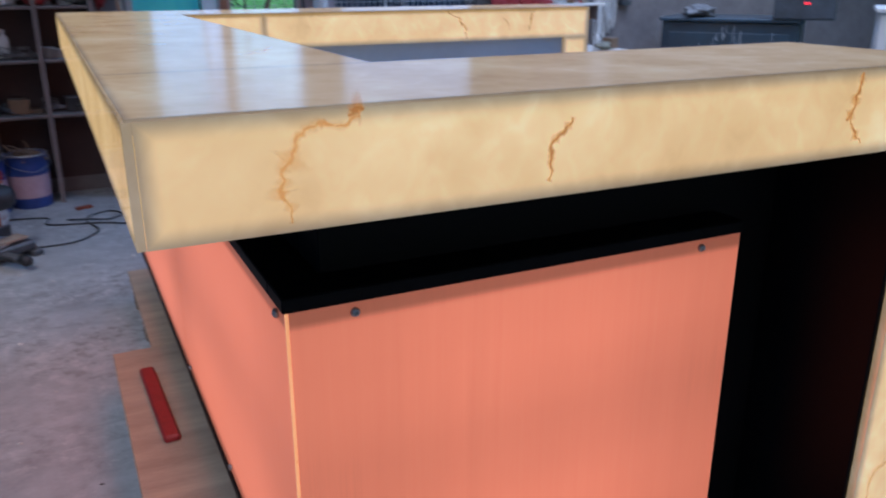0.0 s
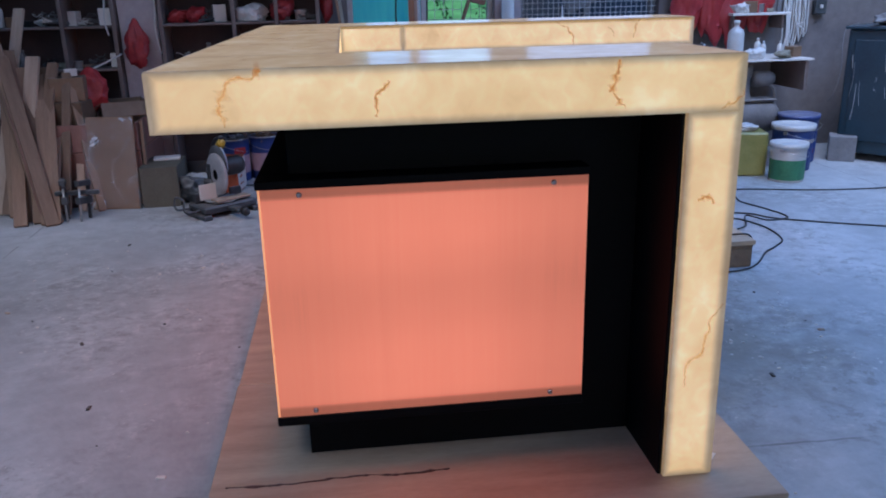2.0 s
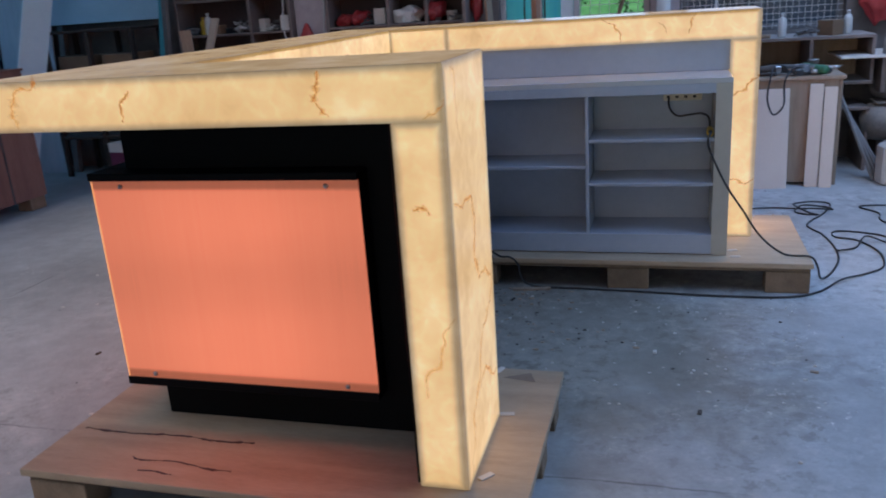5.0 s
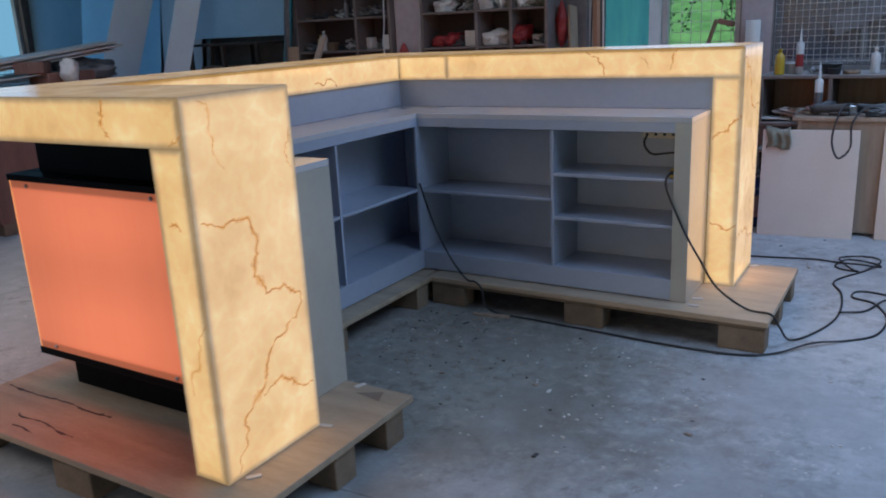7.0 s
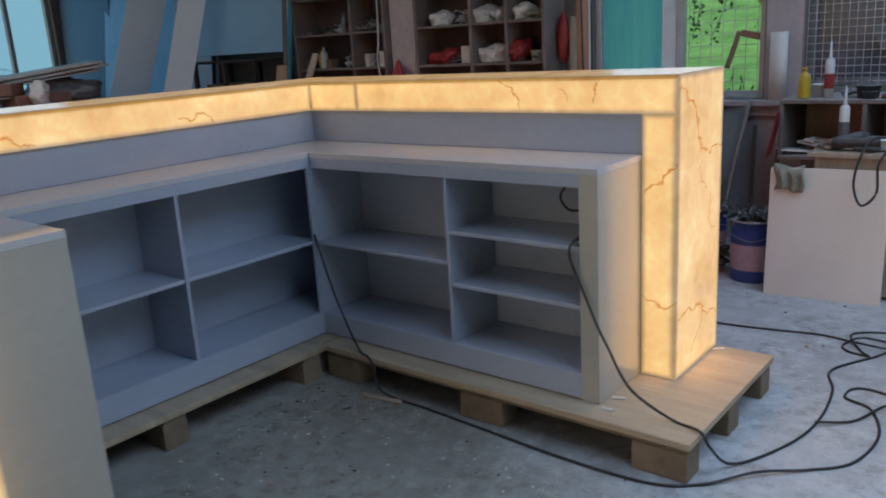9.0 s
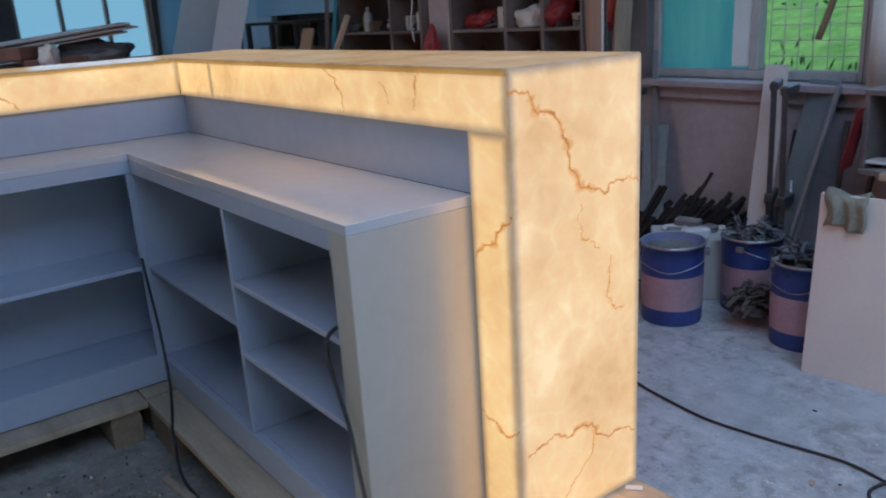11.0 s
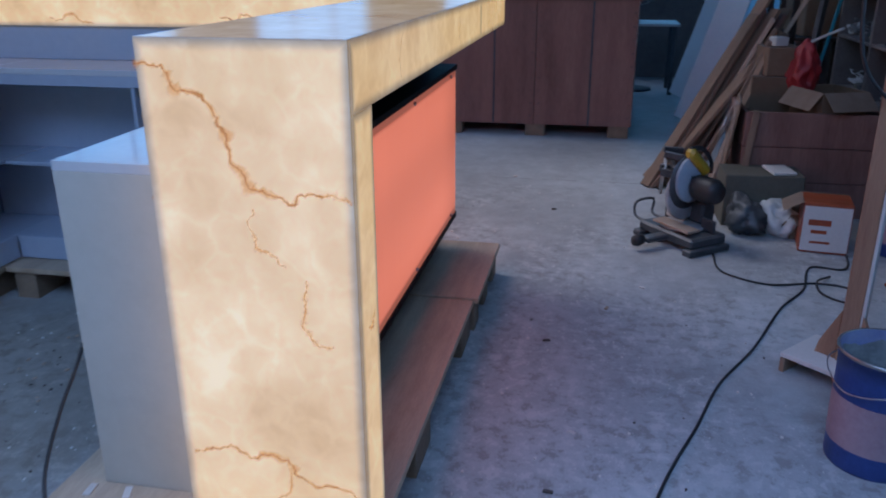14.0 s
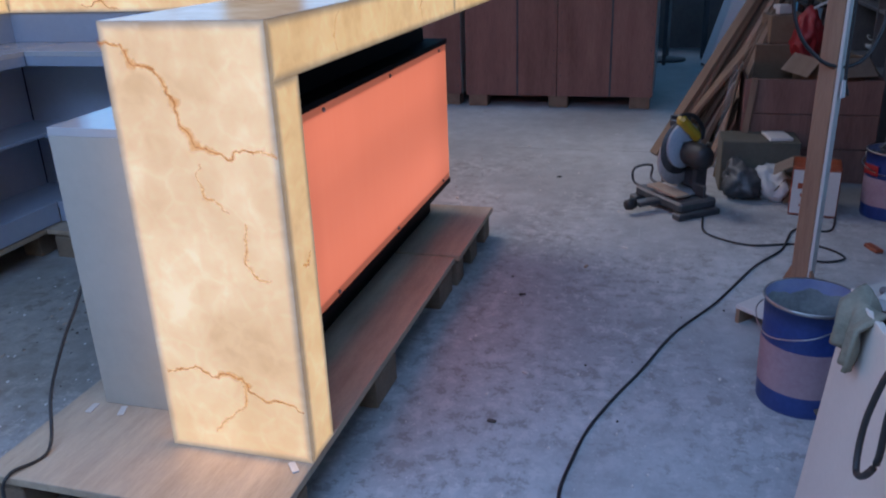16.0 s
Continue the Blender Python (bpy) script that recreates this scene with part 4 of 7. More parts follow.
vein(top_c, (0, 0, 1), [(1.72, 2.50, H), (1.66, 2.42, H), (1.60, 2.38, H)], 0.003, 30)

# ---- inner cabinets and worktop ----
WT = 0.95


def cabinet(name, label):
    return thing(name, (0, 0, DECK), label, "cabinet", "back cabinets inside the counter")


def kb(parent, name, x0, y0, z0, x1, y1, z1, label="", material=None, bevel=0.0012):
    return part(name, B(x0, y0, z0 - DECK, x1, y1, z1 - DECK, bevel), material or SHADED_BOARD, parent, label)


cab_c = cabinet("open_cabinet", "pale grey open-shelf cabinet with five compartments under the worktop")
kb(cab_c, "back_panel", 0.4165, 2.285, DECK + 0.06, 1.9825, 2.3135, 0.9275)
kb(cab_c, "bottom_board", 0.417, 2.012, DECK + 0.07, 2.0, 2.284, 0.240)
kb(cab_c, "plinth", 0.701, 1.988, DECK + 0.005, 1.983, 2.011, 0.240)
kb(cab_c, "apron", 0.701, 1.988, 0.885, 1.983, 2.016, 0.9275)
kb(cab_c, "end_panel", 1.983, 1.988, DECK, 2.0525, 2.3135, 0.9275, "gloss end panel, warm light put into its cream colour", LIT_END_BOARD)
kb(cab_c, "side_panel", 0.686, 1.9995, 0.2405, 0.7005, 2.284, 0.9275)
kb(cab_c, "divider", 1.416, 1.992, 0.2405, 1.431, 2.284, 0.9275)
kb(cab_c, "shelf", 0.7010, 1.996, 0.550, 1.4155, 2.284, 0.565)
kb(cab_c, "shelf", 1.4315, 1.994, 0.672, 1.9825, 2.284, 0.687)
kb(cab_c, "shelf", 1.4315, 1.994, 0.468, 1.9825, 2.284, 0.483)

cab_b = cabinet("open_cabinet", "pale grey open-shelf cabinet along the long inner side")
kb(cab_b, "back_panel", 0.388, 0.4175, DECK + 0.06, 0.416, 2.284, 0.9275)
kb(cab_b, "bottom_board", 0.417, 0.6985, DECK + 0.07, 0.688, 2.284, 0.245)
kb(cab_b, "plinth", 0.689, 0.715, DECK + 0.005, 0.70, 1.999, 0.245)
kb(cab_b, "apron", 0.684, 0.715, 0.885, 0.70, 1.999, 0.9275)
kb(cab_b, "divider", 0.417, 1.336, 0.2455, 0.697, 1.351, 0.9275)
kb(cab_b, "shelf", 0.417, 0.72, 0.555, 0.694, 1.3355, 0.570)
kb(cab_b, "shelf", 0.417, 1.3515, 0.555, 0.694, 1.999, 0.570)
kb(cab_b, "corner_edge", 0.686, 1.972, 0.2455, 0.70, 1.9995, 0.8845)

cab_a = cabinet("open_cabinet", "pale grey cabinet standing behind the short counter arm")
kb(cab_a, "end_panel", 1.10, 0.402, DECK, 1.178, 0.71, 0.9275, "gloss end panel, warm light put into its cream colour", LIT_END_BOARD)
kb(cab_a, "plinth", 0.70, 0.699, DECK + 0.005, 1.0995, 0.71, 0.245)
kb(cab_a, "apron", 0.70, 0.694, 0.885, 1.0995, 0.71, 0.9275)
kb(cab_a, "bottom_board", 0.42, 0.417, DECK + 0.07, 1.0995, 0.698, 0.245)
kb(cab_a, "shelf", 0.42, 0.417, 0.555, 1.0995, 0.703, 0.570)
kb(cab_a, "back_panel", 0.42, 0.388, DECK + 0.06, 1.0995, 0.416, 0.9275)

wt = thing("worktop", (0, 0, 0.928), "glossy pale grey U-shaped worktop on the inner cabinets", "worktop")
z1 = WT - 0.928
part("arm_board", B(0.386, 0.386, 0, 1.178, 0.71, z1, 0.001), WORKTOP, wt)
part("long_board", B(0.386, 0.7104, 0, 0.70, 1.9882, z1, 0.001), WORKTOP, wt)
part("arm_board", B(0.386, 1.9885, 0, 2.0525, 2.314, z1, 0.001), WORKTOP, wt)
up = thing("upstand", (0, 0, WT + 0.001), "pale grey upstand between worktop and glowing fascia", "upstand")
z1 = H - T - WT - 0.002
part("upstand_board", B(0.386, 0.366, 0, 1.178, 0.3855, z1), SHADED_BOARD, up)
part("upstand_board", B(0.366, 0.366, 0, 0.3855, 2.334, z1), SHADED_BOARD, up)
part("upstand_board", B(0.386, 2.3145, 0, LC - LEG - 0.0005, 2.334, z1), SHADED_BOARD, up)

# ---- pallets under the counter ----


def pallet(x0, y0, x1, y1, xs, ys, label, wide=0.19):
    """A plywood sheet on chipboard blocks and runners."""
    ob = thing("pallet", (x0, y0, 0), label, "pallet", "pallets under the counter")
    w, d = x1 - x0, y1 - y0
    part("deck_sheet", B(0, 0, 0.118, w, d, 0.1415, 0.002), PLY, ob, "dusty plywood sheet")
    for x in xs:
        for y in ys:
            part("block", B(x - x0, y - y0, 0.0, min(x - x0 + wide, w - 0.01), min(y - y0 + 0.10, d - 0.008), 0.100, 0.003), PALLET_WOOD, ob, "rough chipboard block")
    for y in ys:
        part("runner", B(0.01, y - y0 + 0.004, 0.1005, w - 0.01, min(y - y0 + 0.096, d - 0.012), 0.1175, 0.002), PALLET_WOOD, ob)
    return ob


pallet(0.0, -0.115, 1.463, 0.709, (0.01, 0.62, 1.26), (-0.10, 0.29, 0.56), "plywood-topped shipping pallet lit orange by the copper panel")
pallet(0.004, 0.713, 0.805, 1.884, (0.02, 0.30, 0.61), (0.74, 1.10, 1.76), "dusty plywood-topped pallet under the long counter side")
pallet(0.130, 1.888, 0.768, 2.716, (0.14, 0.40, 0.65), (1.90, 2.25, 2.60), "plywood-topped pallet under the counter corner", 0.11)
pallet(0.787, 1.885, 2.41, 2.700, (0.80, 1.52, 2.215), (1.893, 2.25, 2.59), "plywood-topped pallet with chipboard blocks")
single("spirit_level", B(-0.022, -0.23, 0, 0.022, 0.23, 0.022, 0.006), RED_PLASTIC, "red plastic spirit level lying on the pallet", "level", (0.10, 1.46, 0.1418), 2)

# ---- shelving along the north wall ----
LEVELS = (0.28, 0.55, 0.88, 1.19, 1.48, 1.78, 2.08)


# back boards are a darker brown than the shelves
DARK_BACK = surface("dark_brown_hardboard", (0.030, 0.018, 0.018), (0.075, 0.046, 0.042), 0.8, scale=3, bump=0.1)


def shelving(x0, x1, uprights, front, back, levels, label):
    ob = thing("shelving_unit", (x0, front, 0), label, "shelving", "shelving along the wall")
    top = levels[-1] + 0.02
    for u in uprights:
        part("upright", B(u - x0, 0, 0, u - x0 + 0.028, back - front, top, 0.002), SHELF_WOOD, ob)
    for z in levels:
        for a, b in zip(uprights, uprights[1:]):
            part("shelf", B(a - x0 + 0.0285, 0.004, z - 0.018, b - x0 - 0.0005, back - front - 0.005, z, 0.002), SHELF_WOOD, ob)
    part("back_board", B(0.02, back - front - 0.004, 0.1, x1 - x0, back - front, top, 0), DARK_BACK, ob, "dark brown back board")
    return ob


shelving(-2.36, -1.27, (-2.36, -1.66, -1.29), 4.64, 4.915, LEVELS, "dusty brown shelving unit crammed with odds and ends")
shelving(-0.95, 0.24, (-0.95, -0.42, -0.10, 0.21), 4.64, 4.915, LEVELS[1:], "dusty brown shelving unit half full of tools and tubs")
structure("wall_pier", B(-1.25, 4.70, 0, -0.97, 4.919, ROOF), PALE_PLASTER, "whitish plaster pier between the shelving units")

# small odds and ends; each kind is built once and copied


def carton(w, d, h):
    """A closed carton: one shell with softened edges and a sunk seam between its top flaps."""
    bm = B(-w / 2, -d / 2, 0, w / 2, d / 2, h, 0.005)
    top = max(bm.faces, key=lambda f: f.calc_center_median().z)
    res = bmesh.ops.bisect_plane(bm, geom=bm.verts[:] + bm.edges[:] + bm.faces[:], plane_co=(0, 0, 0), plane_no=(1, 0, 0))
    for v in bm.verts:
        if abs(v.co.x) < 1e-4 and v.co.z > h - 0.003:
            v.co.z -= 0.004
    return bm


def open_carton(w, d, h, material, label, at, rz):
    ob = thing("open_carton", at, label, "box", rz=rz)
    t = 0.004
    part("floor", B(-w / 2, -d / 2, 0, w / 2, d / 2, t), material, ob)
    for s in (-1, 1):
        part("wall", B(s * w / 2 - (t if s > 0 else 0), -d / 2, t, s * w / 2 + (t if s < 0 else 0), d / 2, h), material, ob)
        part("wall", B(-w / 2 + t, s * d / 2 - (t if s > 0 else 0), t, w / 2 - t, s * d / 2 + (t if s < 0 else 0), h), material, ob)
        m = Matrix.Translation((s * w / 2, 0, h)) @ Matrix.Rotation(s * radians(38), 4, "Y")
        part("flap", B(0 if s > 0 else -w * 0.45, -d / 2, 0, w * 0.45 if s > 0 else 0, d / 2, t, 0, m), material, ob)
        m = Matrix.Translation((0, s * d / 2, h)) @ Matrix.Rotation(-s * radians(52), 4, "X")
        part("flap", B(-w / 2, 0 if s > 0 else -d * 0.45, 0, w / 2, d * 0.45 if s > 0 else 0, t, 0, m), material, ob)
    return ob


def bottle(r, h, neck=0.35):
    return lathe(bmesh.new(), [(0, 0), (r * 0.92, 0), (r, 0.01), (r, h * 0.66), (r * 0.85, h * 0.74), (r * neck, h * 0.84), (r * neck, h * 0.90), (r * neck * 1.25, h * 0.905), (r * neck * 1.25, h), (0, h)], 16)


def tub(r, h):
    return lathe(bmesh.new(), [(0, 0), (r * 0.88, 0), (r, h * 0.9), (r * 1.06, h * 0.9), (r * 1.06, h), (r * 0.96, h), (r * 0.90, h * 0.93), (0, h * 0.93)], 18)


def roll(r, w):
    return lathe(bmesh.new(), [(r * 0.5, 0), (r, 0), (r, w), (r * 0.5, w), (r * 0.5, 0)], 20)


def rag(size, seed):
    """A crumpled bag or cloth: sharp folds and pinched corners on a slumped mass."""
    bm = bmesh.new()
    geo = bmesh.ops.create_icosphere(bm, subdivisions=4, radius=0.5)
    off = Vector((seed * 3.7, seed * 1.9, seed * 5.3))
    for v in geo["verts"]:
        p = v.co.copy()
        fold = 1 - 2 * abs(noise.noise(p * 4.5 + off))
        crease = 1 - 2 * abs(noise.noise(p * 10 - off))
        k = 0.72 + 0.5 * noise.noise(p * 2.2 + off) + 0.24 * fold + 0.12 * crease
        v.co = Vector((p.x * size[0], p.y * size[1], p.z * size[2])) * k * 1.15
        for f in v.link_faces:
            f.smooth = True
    for v in bm.verts:
        v.co.z = max(v.co.z + size[2] * 0.42, 0.002)
    return bm


def tangle(seed):
    """A knot of old tools, fittings and short leads."""
    q = random.Random(seed)
    bm = bmesh.new()
    for k in range(9):
        m = pose(q.uniform(-0.09, 0.09), q.uniform(-0.05, 0.05), q.uniform(0.012, 0.06), q.uniform(-25, 25), q.uniform(-25, 25), q.uniform(0, 180))
        box(bm, -q.uniform(0.02, 0.07), -q.uniform(0.006, 0.018), -0.008, q.uniform(0.02, 0.07), q.uniform(0.006, 0.018), 0.010, 0.002, m)
    for k in range(5):
        a, r = q.uniform(0, 6.28), q.uniform(0.03, 0.07)
        x, y = q.uniform(-0.05, 0.05), q.uniform(-0.03, 0.03)
        tube(bm, [(x + r * math.cos(a + t), y + 0.6 * r * math.sin(a + t), 0.02 + 0.02 * k + 0.015 * math.sin(2 * t)) for t in (0, 1.2, 2.4, 3.6, 4.8)], 0.004, 5, True, 4)
    for v in bm.verts:
        v.co.z = max(v.co.z, 0.001)
    return bm


KINDS = {
    "tangle": [("tool_tangle", tangle(1), DARK_METAL, "dark tangle of old tools and leads on the shelf", "tools"), ("fitting_tangle", tangle(2), GREY_PVC, "grey tangle of fittings and offcuts on the shelf", "fittings"), ("lead_tangle", tangle(3), WHITE_PLASTIC, "pale tangle of leads and clips on the shelf", "leads")],
    "carton": [("small_carton", carton(0.16, 0.14, 0.13), CARD, "small dusty cardboard carton on the shelf", "box"), ("white_carton", carton(0.12, 0.11, 0.16), WHITE_PAINT, "small whitish carton on the shelf", "box"), ("grey_carton", carton(0.20, 0.15, 0.08), GREY_PVC, "flat grey carton on the shelf", "box")],
    "bottle": [("bottle", bottle(0.035, 0.20), WHITE_PLASTIC, "dusty white plastic bottle", "bottle"), ("spray_can", bottle(0.028, 0.18, 0.5), GREY_PVC, "dull grey spray can", "can"), ("yellow_bottle", bottle(0.032, 0.17), YELLOW, "small yellow plastic squeeze bottle", "bottle")],
    "tub": [("tub", tub(0.055, 0.09), WHITE_PLASTIC, "small white plastic tub", "tub"), ("tin_can", tub(0.045, 0.10), STEEL, "bare metal tin on a shelf", "tin"), ("dark_tub", tub(0.07, 0.08), DARK_METAL, "dark shallow tub on a shelf", "tub")],
    "roll": [("tape_roll", roll(0.05, 0.045), CLOTH, "roll of tape lying on the shelf", "tape"), ("sanding_disc_stack", roll(0.065, 0.03), CARD, "stack of brown sanding discs", "discs")],
    "rag": [("rag", rag((0.22, 0.16, 0.09), 1), CLOTH, "crumpled grey rag on a shelf", "rag"), ("plastic_bag", rag((0.20, 0.16, 0.13), 2), WHITE_PLASTIC, "crumpled whitish plastic bag", "bag"), ("red_bag", rag((0.19, 0.15, 0.14), 3), RED_PLASTIC, "crumpled red plastic bag", "bag"), ("tool_roll", rag((0.24, 0.15, 0.11), 4), DARK_METAL, "dark cloth tool roll lying bundled", "tool roll")],
}
MADE = {}


def put_small(kind, which, at, rz, scale=1.0):
    name, bm, material, label, category = KINDS[kind][which]
    if (kind, which) not in MADE:
        ob = single(name, bm, material, label, category, at, rz, "odds and ends on the shelves", "stuff" if kind == "tangle" else "")
        MADE[(kind, which)] = ob
        ob.scale = (scale,) * 3
        return ob
    ob = copy_thing(MADE[(kind, which)], pose(*at, 0, 0, rz))
    ob.scale = (scale,) * 3
    return ob


rs = random.Random(5)
for x0, x1, density in ((-2.33, -1.67, 7), (-1.63, -1.30, 4), (-0.92, -0.43, 6), (-0.39, -0.11, 4), (-0.07, 0.20, 4)):
    for z in LEVELS[1:-1]:
        if x0 > -1 and z in (1.19, 1.48):
            continue
        n = density - (1 if z < 0.8 else 0)
        for k in range(n):
            x = x0 + (x1 - x0) * (k + 0.5 + rs.uniform(-0.2, 0.2)) / n
            kind = rs.choice(["carton", "bottle", "tub", "rag", "tangle", "tangle", "tangle", "roll", "carton", "tangle"])
            which = rs.randrange(len(KINDS[kind]))
            if kind == "rag" and which == 2 and rs.random() < 0.35:
                which = 1
            put_small(kind, which, (x, rs.uniform(4.73, 4.80), z + 0.001), rs.uniform(-40, 40), rs.uniform(0.5, 0.95))


# the two shelves that the camera sees best
for kind, which, x, z, rz, sc in (("rag", 1, -0.76, 1.48, 10, 0.85), ("tangle", 2, -0.56, 1.48, 60, 0.9), ("rag", 1, -0.34, 1.48, 40, 0.95), ("rag", 1, -0.20, 1.48, 100, 0.8), ("rag", 1, -0.01, 1.48, 0, 0.9), ("rag", 0, 0.11, 1.48, 70, 0.8), ("rag", 2, -0.83, 1.19, 0, 0.7), ("rag", 2, -0.69, 1.19, 50, 0.85), ("carton", 1, -0.52, 1.19, 12, 0.8), ("tangle", 0, -0.60, 1.19, 30, 0.9), ("rag", 1, -0.27, 1.19, 20, 1.0), ("rag", 2, -0.05, 1.19, 80, 1.15), ("tub", 1, -0.02, 1.19, 0, 0.75), ("tub", 0, 0.09, 1.19, 0, 0.8), ("tangle", 1, 0.14, 1.19, 0, 0.7)):
    put_small(kind, which, (x, 4.72 if (kind, which) == ("tub", 1) else 4.77, z + 0.001), rz, sc)


def hanging_bag(x, y, z, w, d, h, seed, label="red plastic bag hanging from a nail"):
    bm = bmesh.new()
    geo = bmesh.ops.create_icosphere(bm, subdivisions=4, radius=0.5)
    off = Vector((seed * 2.3, seed, 4.0))
    for v in geo["verts"]:
        t = v.co.z + 0.5
        fold = math.atan2(v.co.y, v.co.x)
        k = (0.20 + 0.72 * math.sqrt(max(0.0, 1 - t * 0.95))) * (1 + 0.42 * noise.noise(v.co * 3 + off) + 0.30 * noise.noise(v.co * 7.5 + off) + 0.16 * math.sin(7 * fold + 4 * noise.noise(v.co * 3 - off)) * t)
        v.co = Vector((v.co.x * w * k * 1.25, v.co.y * d * k * 1.25, (t - 1) * h * (1 + 0.18 * noise.noise(v.co * 5 - off) * (1 - t))))
        for f in v.link_faces:
            f.smooth = True
    ob = single("red_bag", bm, RED_PLASTIC, label, "bag", (x, y, z))
    return ob


hanging_bag(-1.12, 4.62, 1.24, 0.17, 0.10, 0.36, 1, "red plastic bag hanging on the whitish pier")
hanging_bag(0.29, 4.80, 1.52, 0.10, 0.08, 0.34, 2, "narrow red plastic bag hanging beside the shelving")
hanging_bag(-1.385, 4.24, 0.93, 0.25, 0.18, 0.31, 3, "red plastic bag hung on the leaning timber")
single("white_strap", tube(bmesh.new(), [(-1.385, 4.24, 0.90), (-1.29, 4.28, 0.94), (-1.17, 4.36, 1.0)], 0.007, 6), WHITE_PLASTIC, "white strap pulled tight from the red bag", "strap")
for k, (x, z, w, h) in enumerate(((3.22, 1.62, 0.26, 0.62), (3.44, 1.60, 0.24, 0.66), (3.62, 1.66, 0.26, 0.78), (3.84, 1.60, 0.24, 0.58))):
    hanging_bag(x, 4.80, z, w, 0.10, h, 5 + k, "large red plastic bag hanging on the wall")

# ---- leaning timber ----


def plank(foot, top, w, t, material, label, name="timber_plank", group="leaning timber", spin=0.0):
    a, b = Vector(foot), Vector(top)
    d = b - a
    m = Matrix.Translation(a) @ d.to_track_quat("Z", "Y").to_matrix().to_4x4() @ Matrix.Rotation(radians(spin), 4, "Z")
    bm = box(bmesh.new(), -w / 2, -t / 2, 0, w / 2, t / 2, d.length, 0.002)
    ob = new(name, mesh_of(bm, name, material))
    low = min((m @ v.co).z for v in ob.data.vertices)
    ob.matrix_world = Matrix.Translation((0, 0, -low if foot[2] < 0.05 else 0)) @ m
    return tagged(ob, label, "plank", group)


PALE_WOOD = surface("pale_sawn_timber", (0.30, 0.21, 0.15), (0.46, 0.35, 0.27), 0.75, scale=3, fine=30, stretch=(8, 8, 0.8), bump=0.2, tint=0.25)
rs = random.Random(9)
spec = [((-1.98, 3.80), (-1.83, 4.40, 1.32), 0.075), ((-1.914, 3.78), (-1.83, 3.98, 0.52), 0.075), ((-1.763, 3.64), (-1.686, 4.10, 1.01), 0.092), ((-1.684, 3.65), (-1.563, 4.10, 0.965), 0.072), ((-1.598, 3.68), (-1.556, 3.92, 0.50), 0.085), ((-1.50, 3.70), (-1.475, 4.06, 0.90), 0.055), ((-1.421, 3.78), (-1.44, 4.05, 0.62), 0.05)]
for k, (foot, top, w) in enumerate(spec):
    plank((*foot, 0), top, w, 0.024, RAW_WOOD if k % 2 else PALE_WOOD, "reddish sawn timber board leaning on the shelving" if k % 2 else "pale sawn timber board leaning on the shelving")
plank((-1.286, 3.76, 0), (-1.466, 4.06, 0.87), 0.048, 0.03, RAW_WOOD, "slim reddish batten leaning across the boards")
plank((-1.60, 3.50, 0), (-1.66, 4.16, 0.93), 0.09, 0.025, RAW_WOOD, "long reddish board leaning on the shelving")
plank((-1.70, 3.44, 0), (-1.85, 4.14, 0.88), 0.08, 0.025, RAW_WOOD, "long reddish board leaning on the shelving")


for k in range(5):
    plank((-1.52 - 0.07 * k, 3.46 + 0.06 * k, 0), (-1.64 - 0.06 * k, 4.08 + 0.01 * k, 0.84 + 0.05 * (k % 3)), 0.12, 0.022, RAW_WOOD, "long sawn board leaning steeply against the shelving")


for k in range(6):
    plank((-1.50 - 0.03 * k, 3.43 + 0.05 * k, 0), (-1.86 - 0.04 * (k % 3), 4.02 + 0.04 * k, 1.02 + 0.03 * (k % 2)), 0.085, 0.024, (RAW_WOOD, CRATE_WOOD, RAW_WOOD)[k % 3], "long weathered board in a steep leaning bundle")


plank((-1.50, 3.48, 0), (-1.97, 4.15, 1.24), 0.09, 0.024, RAW_WOOD, "longest weathered board in the leaning bundle")


def clamp(x, y, z0, h, lean, rz, label):
    """A sash clamp: bar, fixed jaw, sliding jaw and screw."""
    ob = thing("bar_clamp", (x, y, z0), label, "clamp", "bar clamps")
    ob.matrix_world = pose(x, y, z0, lean, 0, rz)
    part("bar", B(-0.012, -0.005, 0, 0.012, 0.005, h, 0.001), DARK_METAL, ob)
    part("fixed_jaw", B(-0.018, -0.11, h - 0.04, 0.018, 0.012, h - 0.005, 0.003), DARK_METAL, ob)
    part("sliding_jaw", B(-0.02, -0.11, h * 0.40, 0.02, 0.014, h * 0.40 + 0.045, 0.003), DARK_METAL, ob)
    part("screw_rod", tube(bmesh.new(), [(0, -0.09, h * 0.40 - 0.12), (0, -0.09, h * 0.40 + 0.10)], 0.007, 8, False), STEEL, ob)
    part("handle", tube(bmesh.new(), [(0, -0.09, h * 0.40 - 0.20), (0, -0.09, h * 0.40 - 0.12)], 0.015, 8, False), RAW_WOOD, ob)
    return ob


clamp(-1.46, 3.60, 0.0, 0.27, -6, 15, "dark steel bar clamp standing before the timber")
clamp(-1.32, 3.60, 0.0, 0.26, -6, -20, "dark steel bar clamp standing before the timber")
single("clamp_bar", B(-0.14, -0.012, 0, 0.14, 0.012, 0.03, 0.004), DARK_METAL, "dark steel bar resting across two clamps", "bar", (-1.37, 3.575, 0.165))
clamp(0.50, 4.78, 0.0, 0.85, -4, 170, "dark steel bar clamp leaning below the window")
for x, h, rz in ((1.38, 0.94, 200), (1.45, 0.92, 185)):
    clamp(x, 4.66, 0.0, h, -4, rz, "dark steel bar clamp leaning below the window")
wrapped = plank((-1.20, 3.80, 0), (-1.19, 3.885, 0.62), 0.32, 0.012, CARD, "brown board wrapped in clear film, leaning on a chest", "wrapped_board")
bm = bmesh.new()
fu, fv = 14, 22
